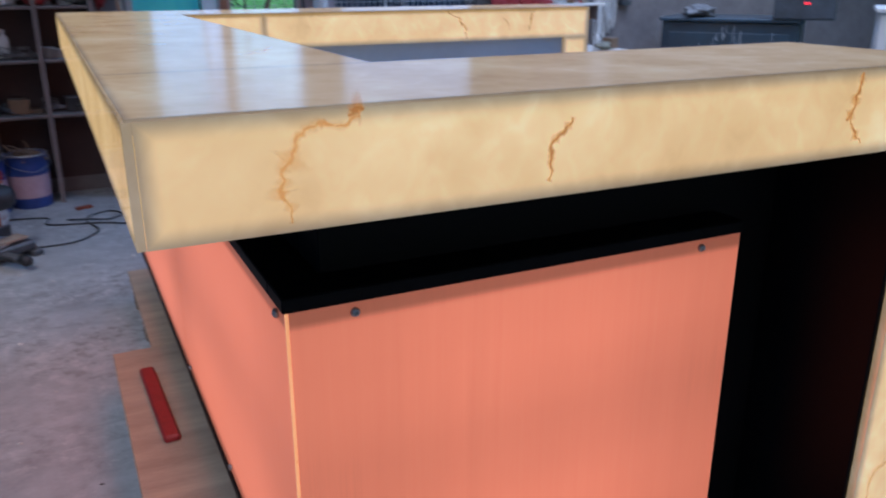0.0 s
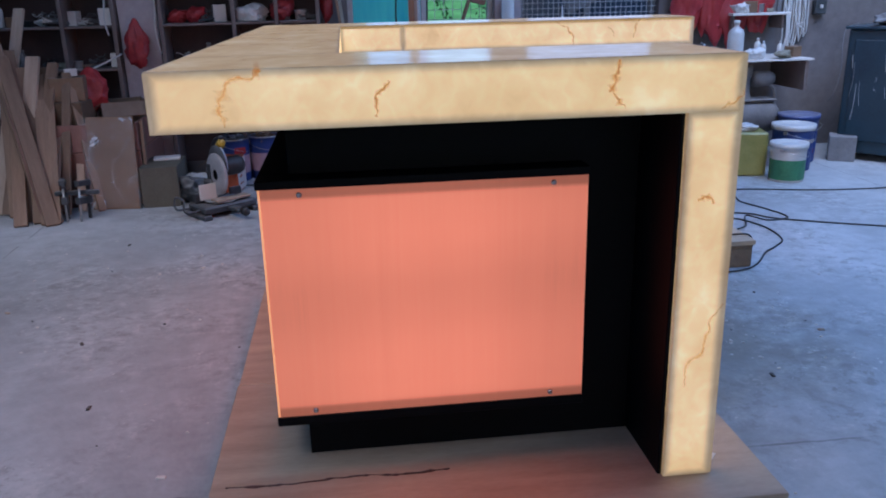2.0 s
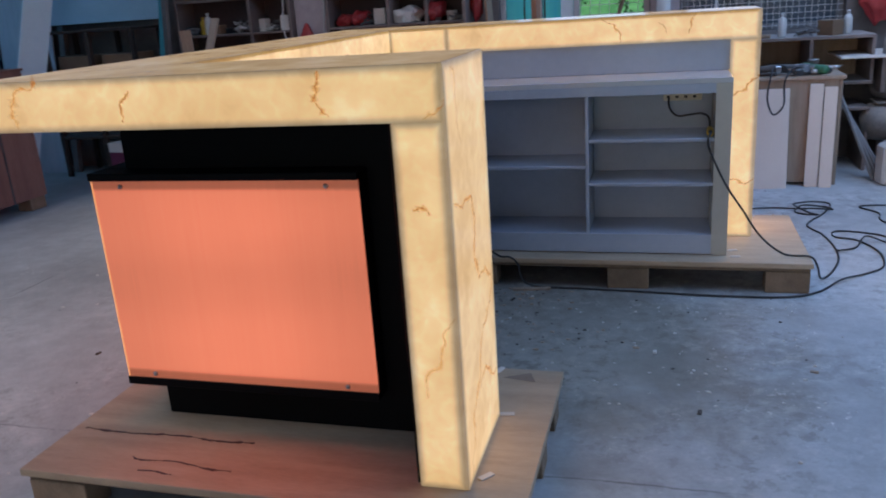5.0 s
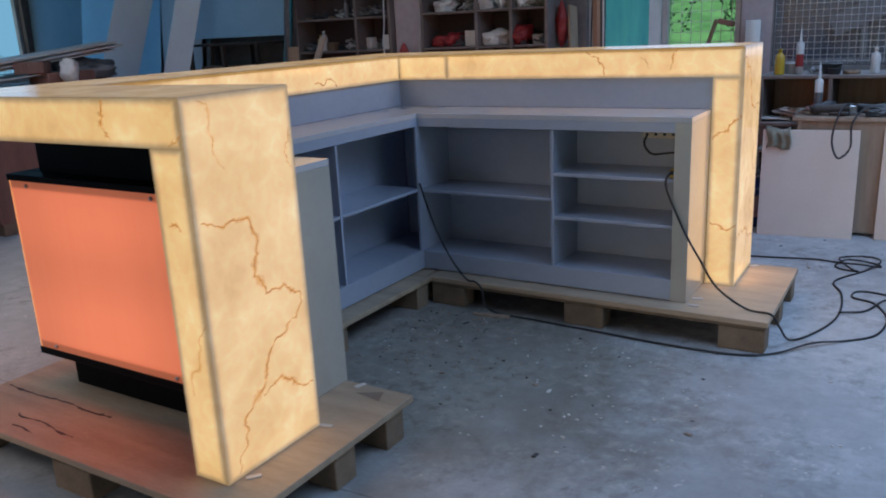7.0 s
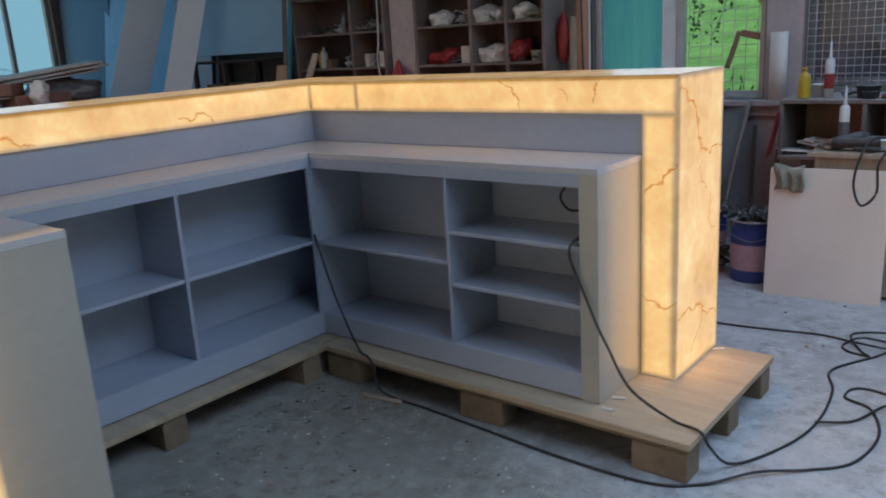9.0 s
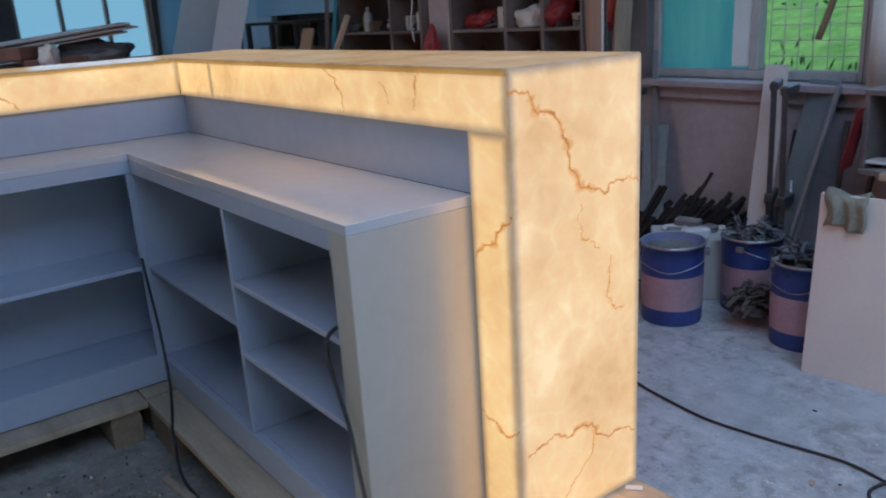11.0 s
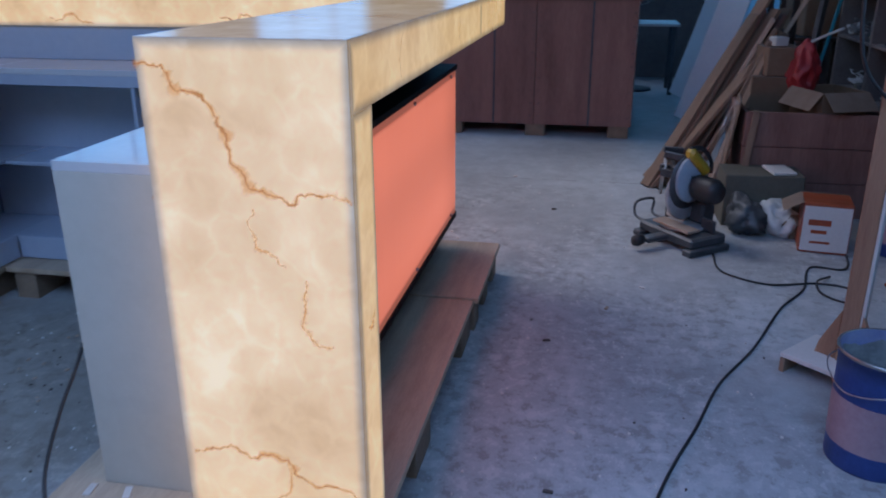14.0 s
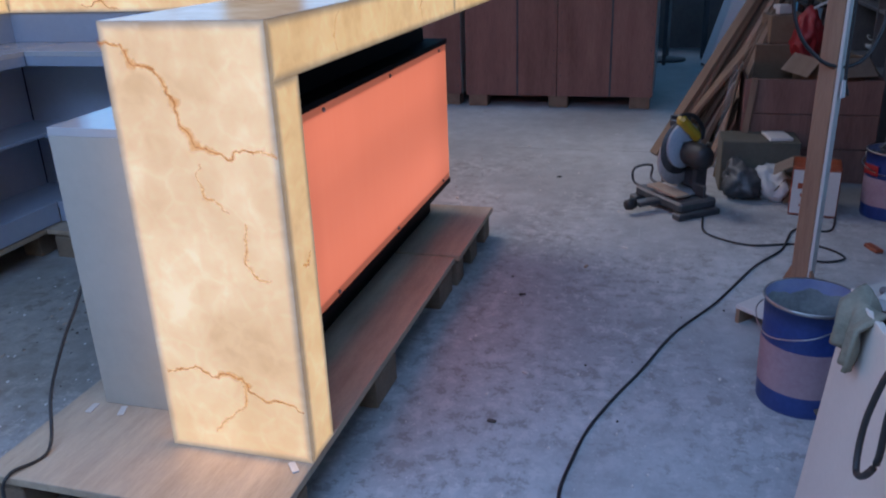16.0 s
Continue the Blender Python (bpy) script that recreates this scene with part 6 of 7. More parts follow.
structure("window_sill", B(0.50, NORTH - 0.115, 0.865, 1.86, NORTH + 0.045, 0.899, 0.004), PALE_PLASTER, "dirty pale sill under the window")
ob = thing("hammer", (1.41, 5.01, 1.09), "wooden-handled hammer hanging on the window mesh", "hammer")
part("handle", tube(bmesh.new(), [(-0.04, 0, 0), (0.0, 0.004, 0.12), (0.035, 0, 0.225)], 0.016, 10), RAW_WOOD, ob)
part("head", B(-0.005, -0.02, 0.20, 0.115, 0.02, 0.24, 0.006, Matrix.Rotation(radians(14), 4, "Y")), CRATE_WOOD, ob, "rusty head")
single("paper_roll", lathe(bmesh.new(), [(0.0, 0), (0.05, 0), (0.05, 0.40), (0.02, 0.40), (0.02, 0.37), (0, 0.37)], 24), WHITE_PAINT, "upright pale paper roll on the sill", "roll", (1.735, 4.86, 0.9))

# ---- bench corner with tools ----
bench = thing("workbench", (2.19, 3.985, 0), "plywood workbench covered with tools and tubes", "workbench")
part("top", B(-0.03, -0.02, 0.70, 0.69, 0.48, 0.725, 0.003), PALE_WOOD, bench)
part("side_panel", B(0, 0, 0, 0.02, 0.46, 0.6995, 0.002), PALE_WOOD, bench)
part("side_panel", B(0.655, 0, 0, 0.675, 0.46, 0.6995, 0.002), PALE_WOOD, bench)
part("front_panel", B(0.021, 0.0, 0.02, 0.654, 0.018, 0.6995, 0.002), PALE_WOOD, bench)
cub = thing("cubby_shelf", (1.88, 4.42, 0), "open wooden cubby shelf under the meshed window, crammed with scraps", "shelf")
for z in (0.45, 0.63, 0.94):
    part("shelf", B(0, 0, z - 0.022, 1.25, 0.48, z, 0.002), SHELF_WOOD, cub)
for x in (0.0, 0.42, 0.84, 1.23):
    part("upright", B(x, 0.004, 0, x + 0.022, 0.48, 0.4275, 0.002), SHELF_WOOD, cub)
    part("upright", B(x, 0.004, 0.6305, x + 0.022, 0.48, 0.9175, 0.002), SHELF_WOOD, cub)
part("back_board", B(0.0225, 0.462, 0.632, 1.2295, 0.478, 0.917, 0.001), PALE_WOOD, cub, "brown back board")
q = random.Random(21)
for k in range(16):
    x, y = q.uniform(1.93, 2.9), q.uniform(4.50, 4.70)
    m = pose(x, y, 0.645 + 0.012 * (k % 5), 0, q.uniform(-12, 12), q.uniform(-30, 30))
    ob = new("wood_scrap", mesh_of(B(-0.10, -0.05, 0, 0.10, 0.05, 0.012, 0.001), "wood_scrap", RAW_WOOD if k % 3 else WHITE_PAINT))
    ob.matrix_world = m
    tagged(ob, "flat wood scrap lying in the cubby shelf", "scrap", "scraps in the cubby shelf")


def tube_of_sealant(x, y, z, s=1.0, band=RED_PLASTIC):
    ob = thing("sealant_tube", (x, y, z), "white sealant cartridge with pointed nozzle", "cartridge", "sealant cartridges")
    part("barrel", lathe(bmesh.new(), [(0, 0), (0.024 * s, 0), (0.024 * s, 0.20 * s), (0.014 * s, 0.212 * s), (0, 0.212 * s)], 18), WHITE_PLASTIC, ob)
    part("nozzle", lathe(bmesh.new(), [(0.010 * s, 0.2125 * s), (0.008 * s, 0.24 * s), (0.003 * s, 0.31 * s), (0, 0.31 * s)], 12), WHITE_PLASTIC, ob)
    part("print_band", lathe(bmesh.new(), [(0.0245 * s, 0.05 * s), (0.0245 * s, 0.13 * s)], 18), band, ob, "printed band")


tube_of_sealant(2.10, 4.55, 0.9405)
tube_of_sealant(2.275, 4.16, 0.7255, 1.0, GREY_PVC)
put_small("bottle", 2, (1.985, 4.50, 0.9405), 20, 1.0)
put_small("tub", 2, (2.30, 4.54, 0.9405), 0, 0.85)
put_small("tub", 2, (2.32, 4.48, 0.9405), 0, 0.5)
for k, (x, y) in enumerate(((2.04, 4.60), (2.42, 4.52), (2.55, 4.56), (2.70, 4.50), (2.86, 4.54), (2.24, 4.62), (2.98, 4.6))):
    put_small(("tub", "roll", "bottle", "tangle", "carton", "tangle", "bottle")[k], k % 2, (x, y, 0.9405), 33 * k, 0.8)
for k, (kind, w, x, y, s) in enumerate((("rag", 0, 2.48, 4.16, 0.5), ("rag", 3, 2.62, 4.02, 0.55), ("carton", 2, 2.40, 4.28, 0.5), ("roll", 1, 2.26, 4.28, 1.0), ("rag", 3, 2.74, 4.10, 0.5), ("tub", 1, 2.72, 4.25, 0.8), ("rag", 1, 2.62, 4.24, 0.4))):
    put_small(kind, w, (x, y, 0.7255), 40 * k, s)


def power_tool(x, y, z, rz, material):
    ob = thing("power_tool", (x, y, z), "corded hand grinder lying on the bench", "tool", "hand tools", rz)
    part("body", lathe(bmesh.new(), [(0, -0.11), (0.024, -0.11), (0.030, -0.08), (0.027, 0.02), (0.034, 0.06), (0.034, 0.10), (0, 0.11)], 16, pose(0, 0, 0.036, 0, 90, 0)), material, ob)
    part("disc", lathe(bmesh.new(), [(0, 0), (0.05, 0), (0.05, 0.004), (0, 0.004)], 24, pose(0.12, 0, 0.008)), STEEL, ob)
    part("gear_head", B(0.09, -0.022, 0.012, 0.145, 0.022, 0.06, 0.008), STEEL, ob)
    return ob


power_tool(2.36, 4.06, 0.7255, 15, CHAR)
power_tool(2.58, 4.10, 0.7255, -25, DARK_METAL)
power_tool(2.30, 4.18, 0.7255, 70, DARK_METAL)
power_tool(2.70, 4.06, 0.7255, 120, GREEN_LABEL)


def hand_tool(x, y, z, rz, length, material):
    """A small tool: turned handle, ferrule and steel shaft, lying flat."""
    ob = thing("hand_tool", (x, y, z), "small hand tool with steel shaft among the bench clutter", "tool", "hand tools", rz)
    lay = pose(0, 0, 0.014, 0, 90, 0)
    part("handle", lathe(bmesh.new(), [(0, -0.05), (0.010, -0.05), (0.013, -0.03), (0.010, 0.03), (0.012, 0.05), (0, 0.05)], 10, lay), material, ob)
    part("shaft", lathe(bmesh.new(), [(0.004, 0.0505), (0.004, length), (0, length + 0.004)], 8, lay), STEEL, ob)


q = random.Random(88)
for k in range(14):
    hand_tool(q.uniform(2.18, 2.80), q.uniform(4.0, 4.34), 0.7258 + 0.012 * (k % 3), q.uniform(0, 360), q.uniform(0.10, 0.18), (CHAR, RAW_WOOD, RED_PLASTIC, DARK_METAL, WHITE_PLASTIC, CRATE_WOOD)[k % 6])
for k in range(10):
    ob = new("wood_scrap", mesh_of(B(-0.08, -0.03, 0, 0.08, 0.03, 0.010, 0.001), "wood_scrap", (PALE_WOOD, WHITE_PAINT, CARD)[k % 3]))
    ob.matrix_world = pose(q.uniform(2.2, 2.8), q.uniform(4.02, 4.32), 0.7258 + 0.011 * (k % 4), q.uniform(-4, 4), q.uniform(-4, 4), q.uniform(0, 180))
    tagged(ob, "flat scrap of board on the bench", "scrap", "scraps on the bench")
bm = tube(bmesh.new(), [(2.55, 4.12, 0.765), (2.46, 4.0, 0.80), (2.42, 3.90, 0.74), (2.40, 3.86, 0.60), (2.44, 3.845, 0.50), (2.50, 3.855, 0.56), (2.50, 3.87, 0.70), (2.56, 3.95, 0.78), (2.66, 4.05, 0.76)], 0.006, 8)
single("tool_cable", bm, RUBBER, "black tool cable looping over the bench edge", "cable")
plank((1.838, 4.405, 0.628), (1.886, 4.41, 0.872), 0.125, 0.006, RED_PLASTIC, "red plastic board hung on the cubby shelf", "red_board")

# white panels leaning on the bench, cloth over a corner
def leaning_sheet(x0, y0, x1, y1, h, lean, material, label, name="melamine_sheet", thick=0.016):
    d = math.hypot(x1 - x0, y1 - y0)
    bm = box(bmesh.new(), 0, 0, 0, d, thick, h, 0.0015)
    ob = new(name, mesh_of(bm, name, material))
    ob.matrix_world = pose(x0, y0, 0, -lean, 0, math.degrees(math.atan2(y1 - y0, x1 - x0)))
    return tagged(ob, label, "sheet", "sheets leaning on the bench")


MELAMINE = surface("cream_melamine", (0.62, 0.54, 0.48), (0.72, 0.64, 0.575), 0.45, scale=2, bump=0.02, tint=0.04)
leaning_sheet(2.015, 3.835, 2.550, 3.885, 0.655, 5.0, MELAMINE, "plain cream-white panel leaning on the bench, cloth over its corner")
leaning_sheet(2.665, 3.935, 2.745, 3.925, 0.675, 2.2, MELAMINE, "narrow cream-white board leaning on the bench end", "narrow_board")
leaning_sheet(2.750, 3.91, 2.825, 3.90, 0.655, 4.5, MELAMINE, "narrow cream-white board leaning on the bench end", "narrow_board")
bm = bmesh.new()
nu, nv = 16, 22
grid = []
for i in range(nu + 1):
    row = []
    for j in range(nv + 1):
        u, v = i / nu, j / nv
        s = (v - 0.42) * 0.34
        side = -1 if s < 0 else 1
        fold = 0.012 * math.sin(u * 17 + v * 4) * min(1, abs(s) * 12)
        y = side * (0.030 + 0.006 * math.sin(u * 9)) * min(1, abs(s) * 30) + fold
        z = -abs(s) + 0.020 + 0.012 * math.sin(u * 6 + 1) - 0.05 * abs(u - 0.45) * (side < 0)
        row.append(bm.verts.new(((u - 0.5) * (0.15 + 0.04 * v) + 0.01 * math.sin(v * 11), y, z)))
    grid.append(row)
for i in range(nu):
    for j in range(nv):
        bm.faces.new((grid[i][j], grid[i + 1][j], grid[i + 1][j + 1], grid[i][j + 1])).smooth = True
ob = single("cloth", bm, CLOTH, "grimy folded cloth draped over the panel corner", "cloth", (2.10, 3.908, 0.656), 5, tilt=(-5, 0))
ob.scale = (0.85, 1.0, 0.85)
md = ob.modifiers.new("thickness", "SOLIDIFY")
md.thickness = 0.010

# ---- compressor corner ----
side_shelf = thing("wall_shelf", (3.15, 4.32, 0), "dusty wall shelf crowded with bottles above the compressor", "shelf")
part("board", B(-0.24, 0.02, 0.788, 0.95, 0.58, 0.803, 0.002), WHITE_PAINT, side_shelf, "dusty whitish board")
for x in (0.02, 0.90):
    part("bracket", B(x, 0.05, 0.55, x + 0.03, 0.59, 0.784, 0.003), SHELF_WOOD, side_shelf)
up = thing("wall_shelf", (3.55, 4.66, 0), "small upper wall shelf with dusty tins", "shelf")
part("board", B(0, 0, 1.13, 0.50, 0.255, 1.148, 0.002), WHITE_PAINT, up)
part("bracket", B(0.02, 0.05, 1.02, 0.04, 0.255, 1.1295, 0.002), SHELF_WOOD, up)
part("bracket", B(0.45, 0.05, 1.02, 0.47, 0.255, 1.1295, 0.002), SHELF_WOOD, up)
single("large_bottle", bottle(0.062, 0.30, 0.30), WHITE_PLASTIC, "large white plastic bottle on the wall shelf", "bottle", (3.47, 4.42, 0.806))
rs = random.Random(31)
for k in range(13):
    x = 3.20 + 0.068 * k
    if abs(x - 3.47) < 0.085:
        continue
    kind = rs.choice(["bottle", "bottle", "tub", "rag", "bottle", "carton"])
    which = rs.randrange(2)
    put_small(kind, which, (x, rs.uniform(4.40, 4.66), 0.806), rs.uniform(0, 90), rs.uniform(0.55, 0.85))
for k in range(6):
    put_small(("tub", "rag", "carton", "tub", "roll", "bottle")[k], k % 2, (3.60 + 0.08 * k, 4.78, 1.149), 30 * k, 0.7)
comp = thing("air_compressor", (3.50, 4.50, 0), "dusty grey air compressor with horizontal tank", "compressor")
DUSTY = surface("dust_caked_paint", (0.09, 0.085, 0.085), (0.22, 0.205, 0.20), 0.9, scale=7, dust=0.7, bump=0.4)
part("tank", lathe(bmesh.new(), [(0, -0.42), (0.07, -0.41), (0.125, -0.36), (0.135, -0.32), (0.135, 0.32), (0.125, 0.36), (0.07, 0.41), (0, 0.42)], 28, pose(0, 0, 0.34, 0, 90, 0)), DUSTY, comp)
for x in (-0.25, 0.25):
    part("leg", B(x - 0.02, -0.12, 0, x + 0.02, 0.12, 0.215, 0.004), DUSTY, comp)
part("motor", lathe(bmesh.new(), [(0, -0.12), (0.07, -0.12), (0.085, -0.10), (0.085, 0.10), (0.07, 0.12), (0, 0.12)], 24, pose(-0.24, 0, 0.57, 90, 0, 20)), DUSTY, comp)
part("pump_block", B(-0.13, -0.06, 0.475, -0.02, 0.06, 0.66, 0.01), DUSTY, comp)
part("cylinder_head", lathe(bmesh.new(), [(0.08, 0), (0.06, 0.06), (0.055, 0.16), (0.07, 0.20), (0.07, 0.27), (0, 0.28)], 18, pose(0.10, 0, 0.475)), DUSTY, comp)
part("pump_head", lathe(bmesh.new(), [(0, -0.09), (0.055, -0.09), (0.065, -0.05), (0.06, 0.06), (0.045, 0.10), (0, 0.10)], 18, pose(0.26, 0, 0.64, 0, 90, 10)), DUSTY, comp)
part("platform", B(-0.34, -0.10, 0.470, 0.36, 0.10, 0.485, 0.003), DUSTY, comp)
part("pipe", tube(bmesh.new(), [(0.30, 0, 0.60), (0.37, 0, 0.56), (0.39, 0, 0.48), (0.38, 0, 0.40)], 0.012, 8), DUSTY, comp)
for k in range(4):
    plank((3.12 + 0.03 * k, 4.10 + 0.02 * k, 0), (2.89 + 0.015 * k, 4.28, 0.60 - 0.04 * k), 0.02, 0.018, GREY_PVC, "thin grey rod leaning by the compressor", "thin_rod")
DRIP = surface("dried_pale_paint", (0.20, 0.23, 0.25), (0.38, 0.42, 0.44), 0.7, scale=20)
machine = thing("steel_cabinet", (4.34, 4.30, 0), "large dark teal steel machine cabinet", "machine", rz=-52)
part("body", B(0, 0, 0.06, 1.0, 0.75, 1.02, 0.012), MACHINE, machine)
part("door", B(0.06, -0.012, 0.16, 0.47, -0.001, 0.94, 0.004), MACHINE, machine, "sheet-steel door")
part("door", B(0.50, -0.012, 0.16, 0.93, -0.001, 0.94, 0.004), MACHINE, machine, "sheet-steel door")
part("top_tray", B(-0.02, -0.03, 1.021, 1.02, 0.77, 1.045, 0.004), MACHINE, machine)
for x in (0.04, 0.92):
    for y in (0.03, 0.68):
        part("foot", B(x, y, 0, x + 0.05, y + 0.05, 0.0595, 0.003), DARK_METAL, machine)
q = random.Random(4)
for k in range(46):
    x, z = q.choice((q.uniform(0.05, 0.95), q.uniform(0.30, 0.62))), q.uniform(0.55, 1.0)
    ln = q.uniform(0.03, 0.30) * q.choice((0.4, 1, 1))
    part("paint_drip", tube(bmesh.new(), [(x, -0.0132, z), (x + q.uniform(-0.008, 0.008), -0.0132, z - ln * 0.5), (x + q.uniform(-0.015, 0.015), -0.0132, z - ln)], q.uniform(0.0010, 0.0034), 5), DRIP, machine, "dried pale paint drip")
part("edge_cable", tube(bmesh.new(), [(-0.03, 0.3, 1.05), (-0.035, 0.05, 1.03), (-0.03, -0.02, 0.92), (-0.02, -0.022, 0.70), (-0.05, -0.02, 0.52), (-0.10, 0.0, 0.46)], 0.0035, 6), GREY_PVC, machine, "pale cable hanging down the edge")
part("door_handle", B(0.44, -0.03, 0.50, 0.455, -0.0125, 0.62, 0.003), STEEL, machine)
ob = thing("machine_console", (5.05, 3.55, 1.046), "dark machine console with a small red indicator", "console", rz=-52)
part("housing", B(-0.22, -0.15, 0, 0.20, 0.15, 0.24, 0.012), DARK_METAL, ob)
lampm, lnt, ln, ll, lb = nodes_of("red_indicator_glow")
lb.inputs["Base Color"].default_value = (0.6, 0.02, 0.03, 1)
lb.inputs["Emission Color"].default_value = (1.0, 0.03, 0.05, 1)
lb.inputs["Emission Strength"].default_value = 1.5
part("indicator", B(-0.02, -0.156, 0.11, 0.02, -0.1505, 0.125, 0.001), lampm, ob, "small red lit indicator")
single("rag", rag((0.40, 0.20, 0.10), 41), GREY_PVC, "dusty cloth bundle on the machine", "rag", (4.66, 4.25, 1.046), 30)
ob = thing("white_cabinet", (5.15, 2.55, 0), "plain white appliance cabinet far behind the counter", "cabinet", rz=-52)
part("body", B(-0.40, -0.3, 0.05, 0.40, 0.3, 1.13, 0.015), WHITE_PAINT, ob)
part("top", B(-0.42, -0.32, 1.131, 0.42, 0.32, 1.16, 0.006), WHITE_PAINT, ob)
part("plinth", B(-0.37, -0.27, 0, 0.37, 0.27, 0.0495), DARK_METAL, ob)
ob = thing("low_trestle", (3.915, 2.79, 0), "pale plywood board lying on two timber blocks", "board on blocks", rz=3)
part("board", B(0, 0, 0.0865, 0.95, 0.17, 0.110, 0.003), PLY, ob)
for x in (0.004, 0.72):
    part("block", B(x, 0.004, 0, x + 0.09, 0.166, 0.086, 0.004), PALE_WOOD, ob, "pale timber block")
bunch = thing("cable_bunch", (4.08, 4.89, 0.7), "bunch of white cables hanging down the wall", "cables")
for k in range(9):
    x = 0.022 * k
    q = random.Random(k)
    pts = [(x, 0.01, 1.5), (x + q.uniform(-0.03, 0.03), -0.01, 0.8), (x + q.uniform(-0.04, 0.04), -0.02, 0.4), (x + 0.04 + q.uniform(-0.05, 0.05), -0.01, 0.02 + 0.04 * k), (x + 0.07, 0.0, 0.3), (x + 0.05, 0.01, 1.1)]
    part("cable", tube(bmesh.new(), pts, 0.007, 6), WHITE_PLASTIC, bunch)
ob = thing("switch_box", (4.42, 4.895, 1.12), "dark wall switch box", "switch box")
part("housing", B(-0.05, -0.04, 0, 0.05, 0.02, 0.12, 0.006), DARK_METAL, ob)
part("toggle", B(-0.012, -0.052, 0.045, 0.012, -0.0405, 0.075, 0.003), WHITE_PLASTIC, ob)

# ---- crates, sheets and the far side ----


def crate(y0, y1, x1, depth, h, straps, label):
    """A plywood shipping crate on feet, steel strapped."""
    ob = thing("shipping_crate", (x1 - depth, y0, 0), label, "crate", "shipping crates")
    d, L = depth, y1 - y0
    part("body", B(0.02, 0.02, 0.10, d - 0.02, L - 0.02, h - 0.02, 0.002), CRATE_WOOD, ob)
    n = 2
    for k in range(n):
        a, b = L * k / n, L * (k + 1) / n - 0.004
        part("side_panel", B(d - 0.0195, a, 0.095, d, b, h - 0.012, 0.002), CRATE_WOOD, ob)
    part("end_panel", B(0.0, L - 0.0195, 0.095, d - 0.0205, L, h - 0.012, 0.002), WHITE_PAINT, ob, "pale end panel")
    part("lid", B(-0.01, -0.01, h - 0.0115, d + 0.01, L + 0.01, h + 0.006, 0.002), CRATE_WOOD, ob)
    for s in straps:
        part("strap", B(d + 0.0002, s - y0 - 0.008, 0.096, d + 0.003, s - y0 + 0.008, h - 0.012), DARK_METAL, ob, "dark steel strap")
    bm = bmesh.new()
    for s in (0.03, L / 2 - 0.03, L / 2 + 0.03, L - 0.03):
        for j in range(9):
            box(bm, d, s - 0.004, 0.16 + 0.10 * j, d + 0.0018, s + 0.004, 0.168 + 0.10 * j)
    tagged(part("nail_heads", bm, DARK_METAL, ob, "rows of dark nail heads"), "rows of dark nail heads", kind="stuff")
    for y in (0.02, L / 2 - 0.07, L - 0.18):
        part("foot", B(d - 0.14, y, 0, d - 0.01, y + 0.16, 0.0945, 0.003), PALLET_WOOD, ob)
        part("foot", B(0.02, y, 0, 0.15, y + 0.16, 0.0945, 0.003), PALLET_WOOD, ob)
    return ob


crate(1.83, 3.37, -2.92, 1.05, 1.06, (2.27, 3.03), "red-brown plywood shipping crate with steel straps")
crate(0.02, 1.78, -2.95, 1.05, 1.06, (0.45, 1.30), "red-brown plywood shipping crate beside another")
crate(-1.95, -0.06, -2.98, 1.05, 1.06, (-1.45, -0.55), "red-brown plywood shipping crate at the row's end")
q = random.Random(17)
for k in range(6):
    y = 1.60 + 0.2 * k
    bm = B(-0.38 + q.uniform(0, 0.1), -0.10 - q.uniform(0, 0.1), 0, 0.36, 0.14, 0.008, 0.002)
    ob = new("board_offcut", mesh_of(bm, "board_offcut", (WHITE_PAINT, CARD, GREY_PVC)[k % 3]))
    ob.matrix_world = pose(-3.35, y, 1.074 + 0.014 * k, q.uniform(-3, 3), q.uniform(-4, 4), q.uniform(-25, 25))
    tagged(ob, "loose board offcut lying on the crate", "offcut", "offcuts on the crates")
single("grey_sheeting", rag((0.46, 0.50, 0.20), 57), GREY_PVC, "bundled grey sheeting on the crate", "sheeting", (-3.36, 3.00, 1.07), 10)
for k in range(5):
    ob = new("pale_board", mesh_of(B(-0.16 + 0.02 * k, -0.70, 0, 0.16, 0.42 + q.uniform(-0.05, 0.05), 0.012, 0.002), "pale_board", WHITE_PAINT))
    ob.matrix_world = pose(-3.34, 2.86, 1.262 + 0.015 * k, 6, q.uniform(-2, 2), q.uniform(-5, 5))
    tagged(ob, "long pale board in a stack tilted over the sheeting", "board", "offcuts on the crates")
for k, (y, rz) in enumerate(((2.52, 6), (2.78, -10), (2.42, 40))):
    single("timber_block", B(-0.11, -0.10, 0, 0.11, 0.10, 0.09, 0.006), CRATE_WOOD, "red-brown timber block on the crate", "block", (-3.08 - 0.02 * k, y, 1.067 if k < 2 else 1.158), rz, "blocks on the crates")
single("rag", rag((0.16, 0.12, 0.20), 52), WHITE_PLASTIC, "scrap of white film hanging on the crate edge", "film", (-2.93, 2.60, 1.068), 0)
single("red_carton", carton(0.30, 0.40, 0.17), RED_PLASTIC, "reddish carton on the crate", "box", (-3.2, 1.45, 1.068), 10)
single("blue_tray", tub(0.30, 0.15), BLUE_PAINT, "wide blue plastic basin on the crate", "basin", (-3.3, 0.95, 1.068), 0)
single("brown_carton", carton(0.34, 0.30, 0.16), CARD, "brown carton on the crate", "box", (-3.3, 0.35, 1.068), 15)
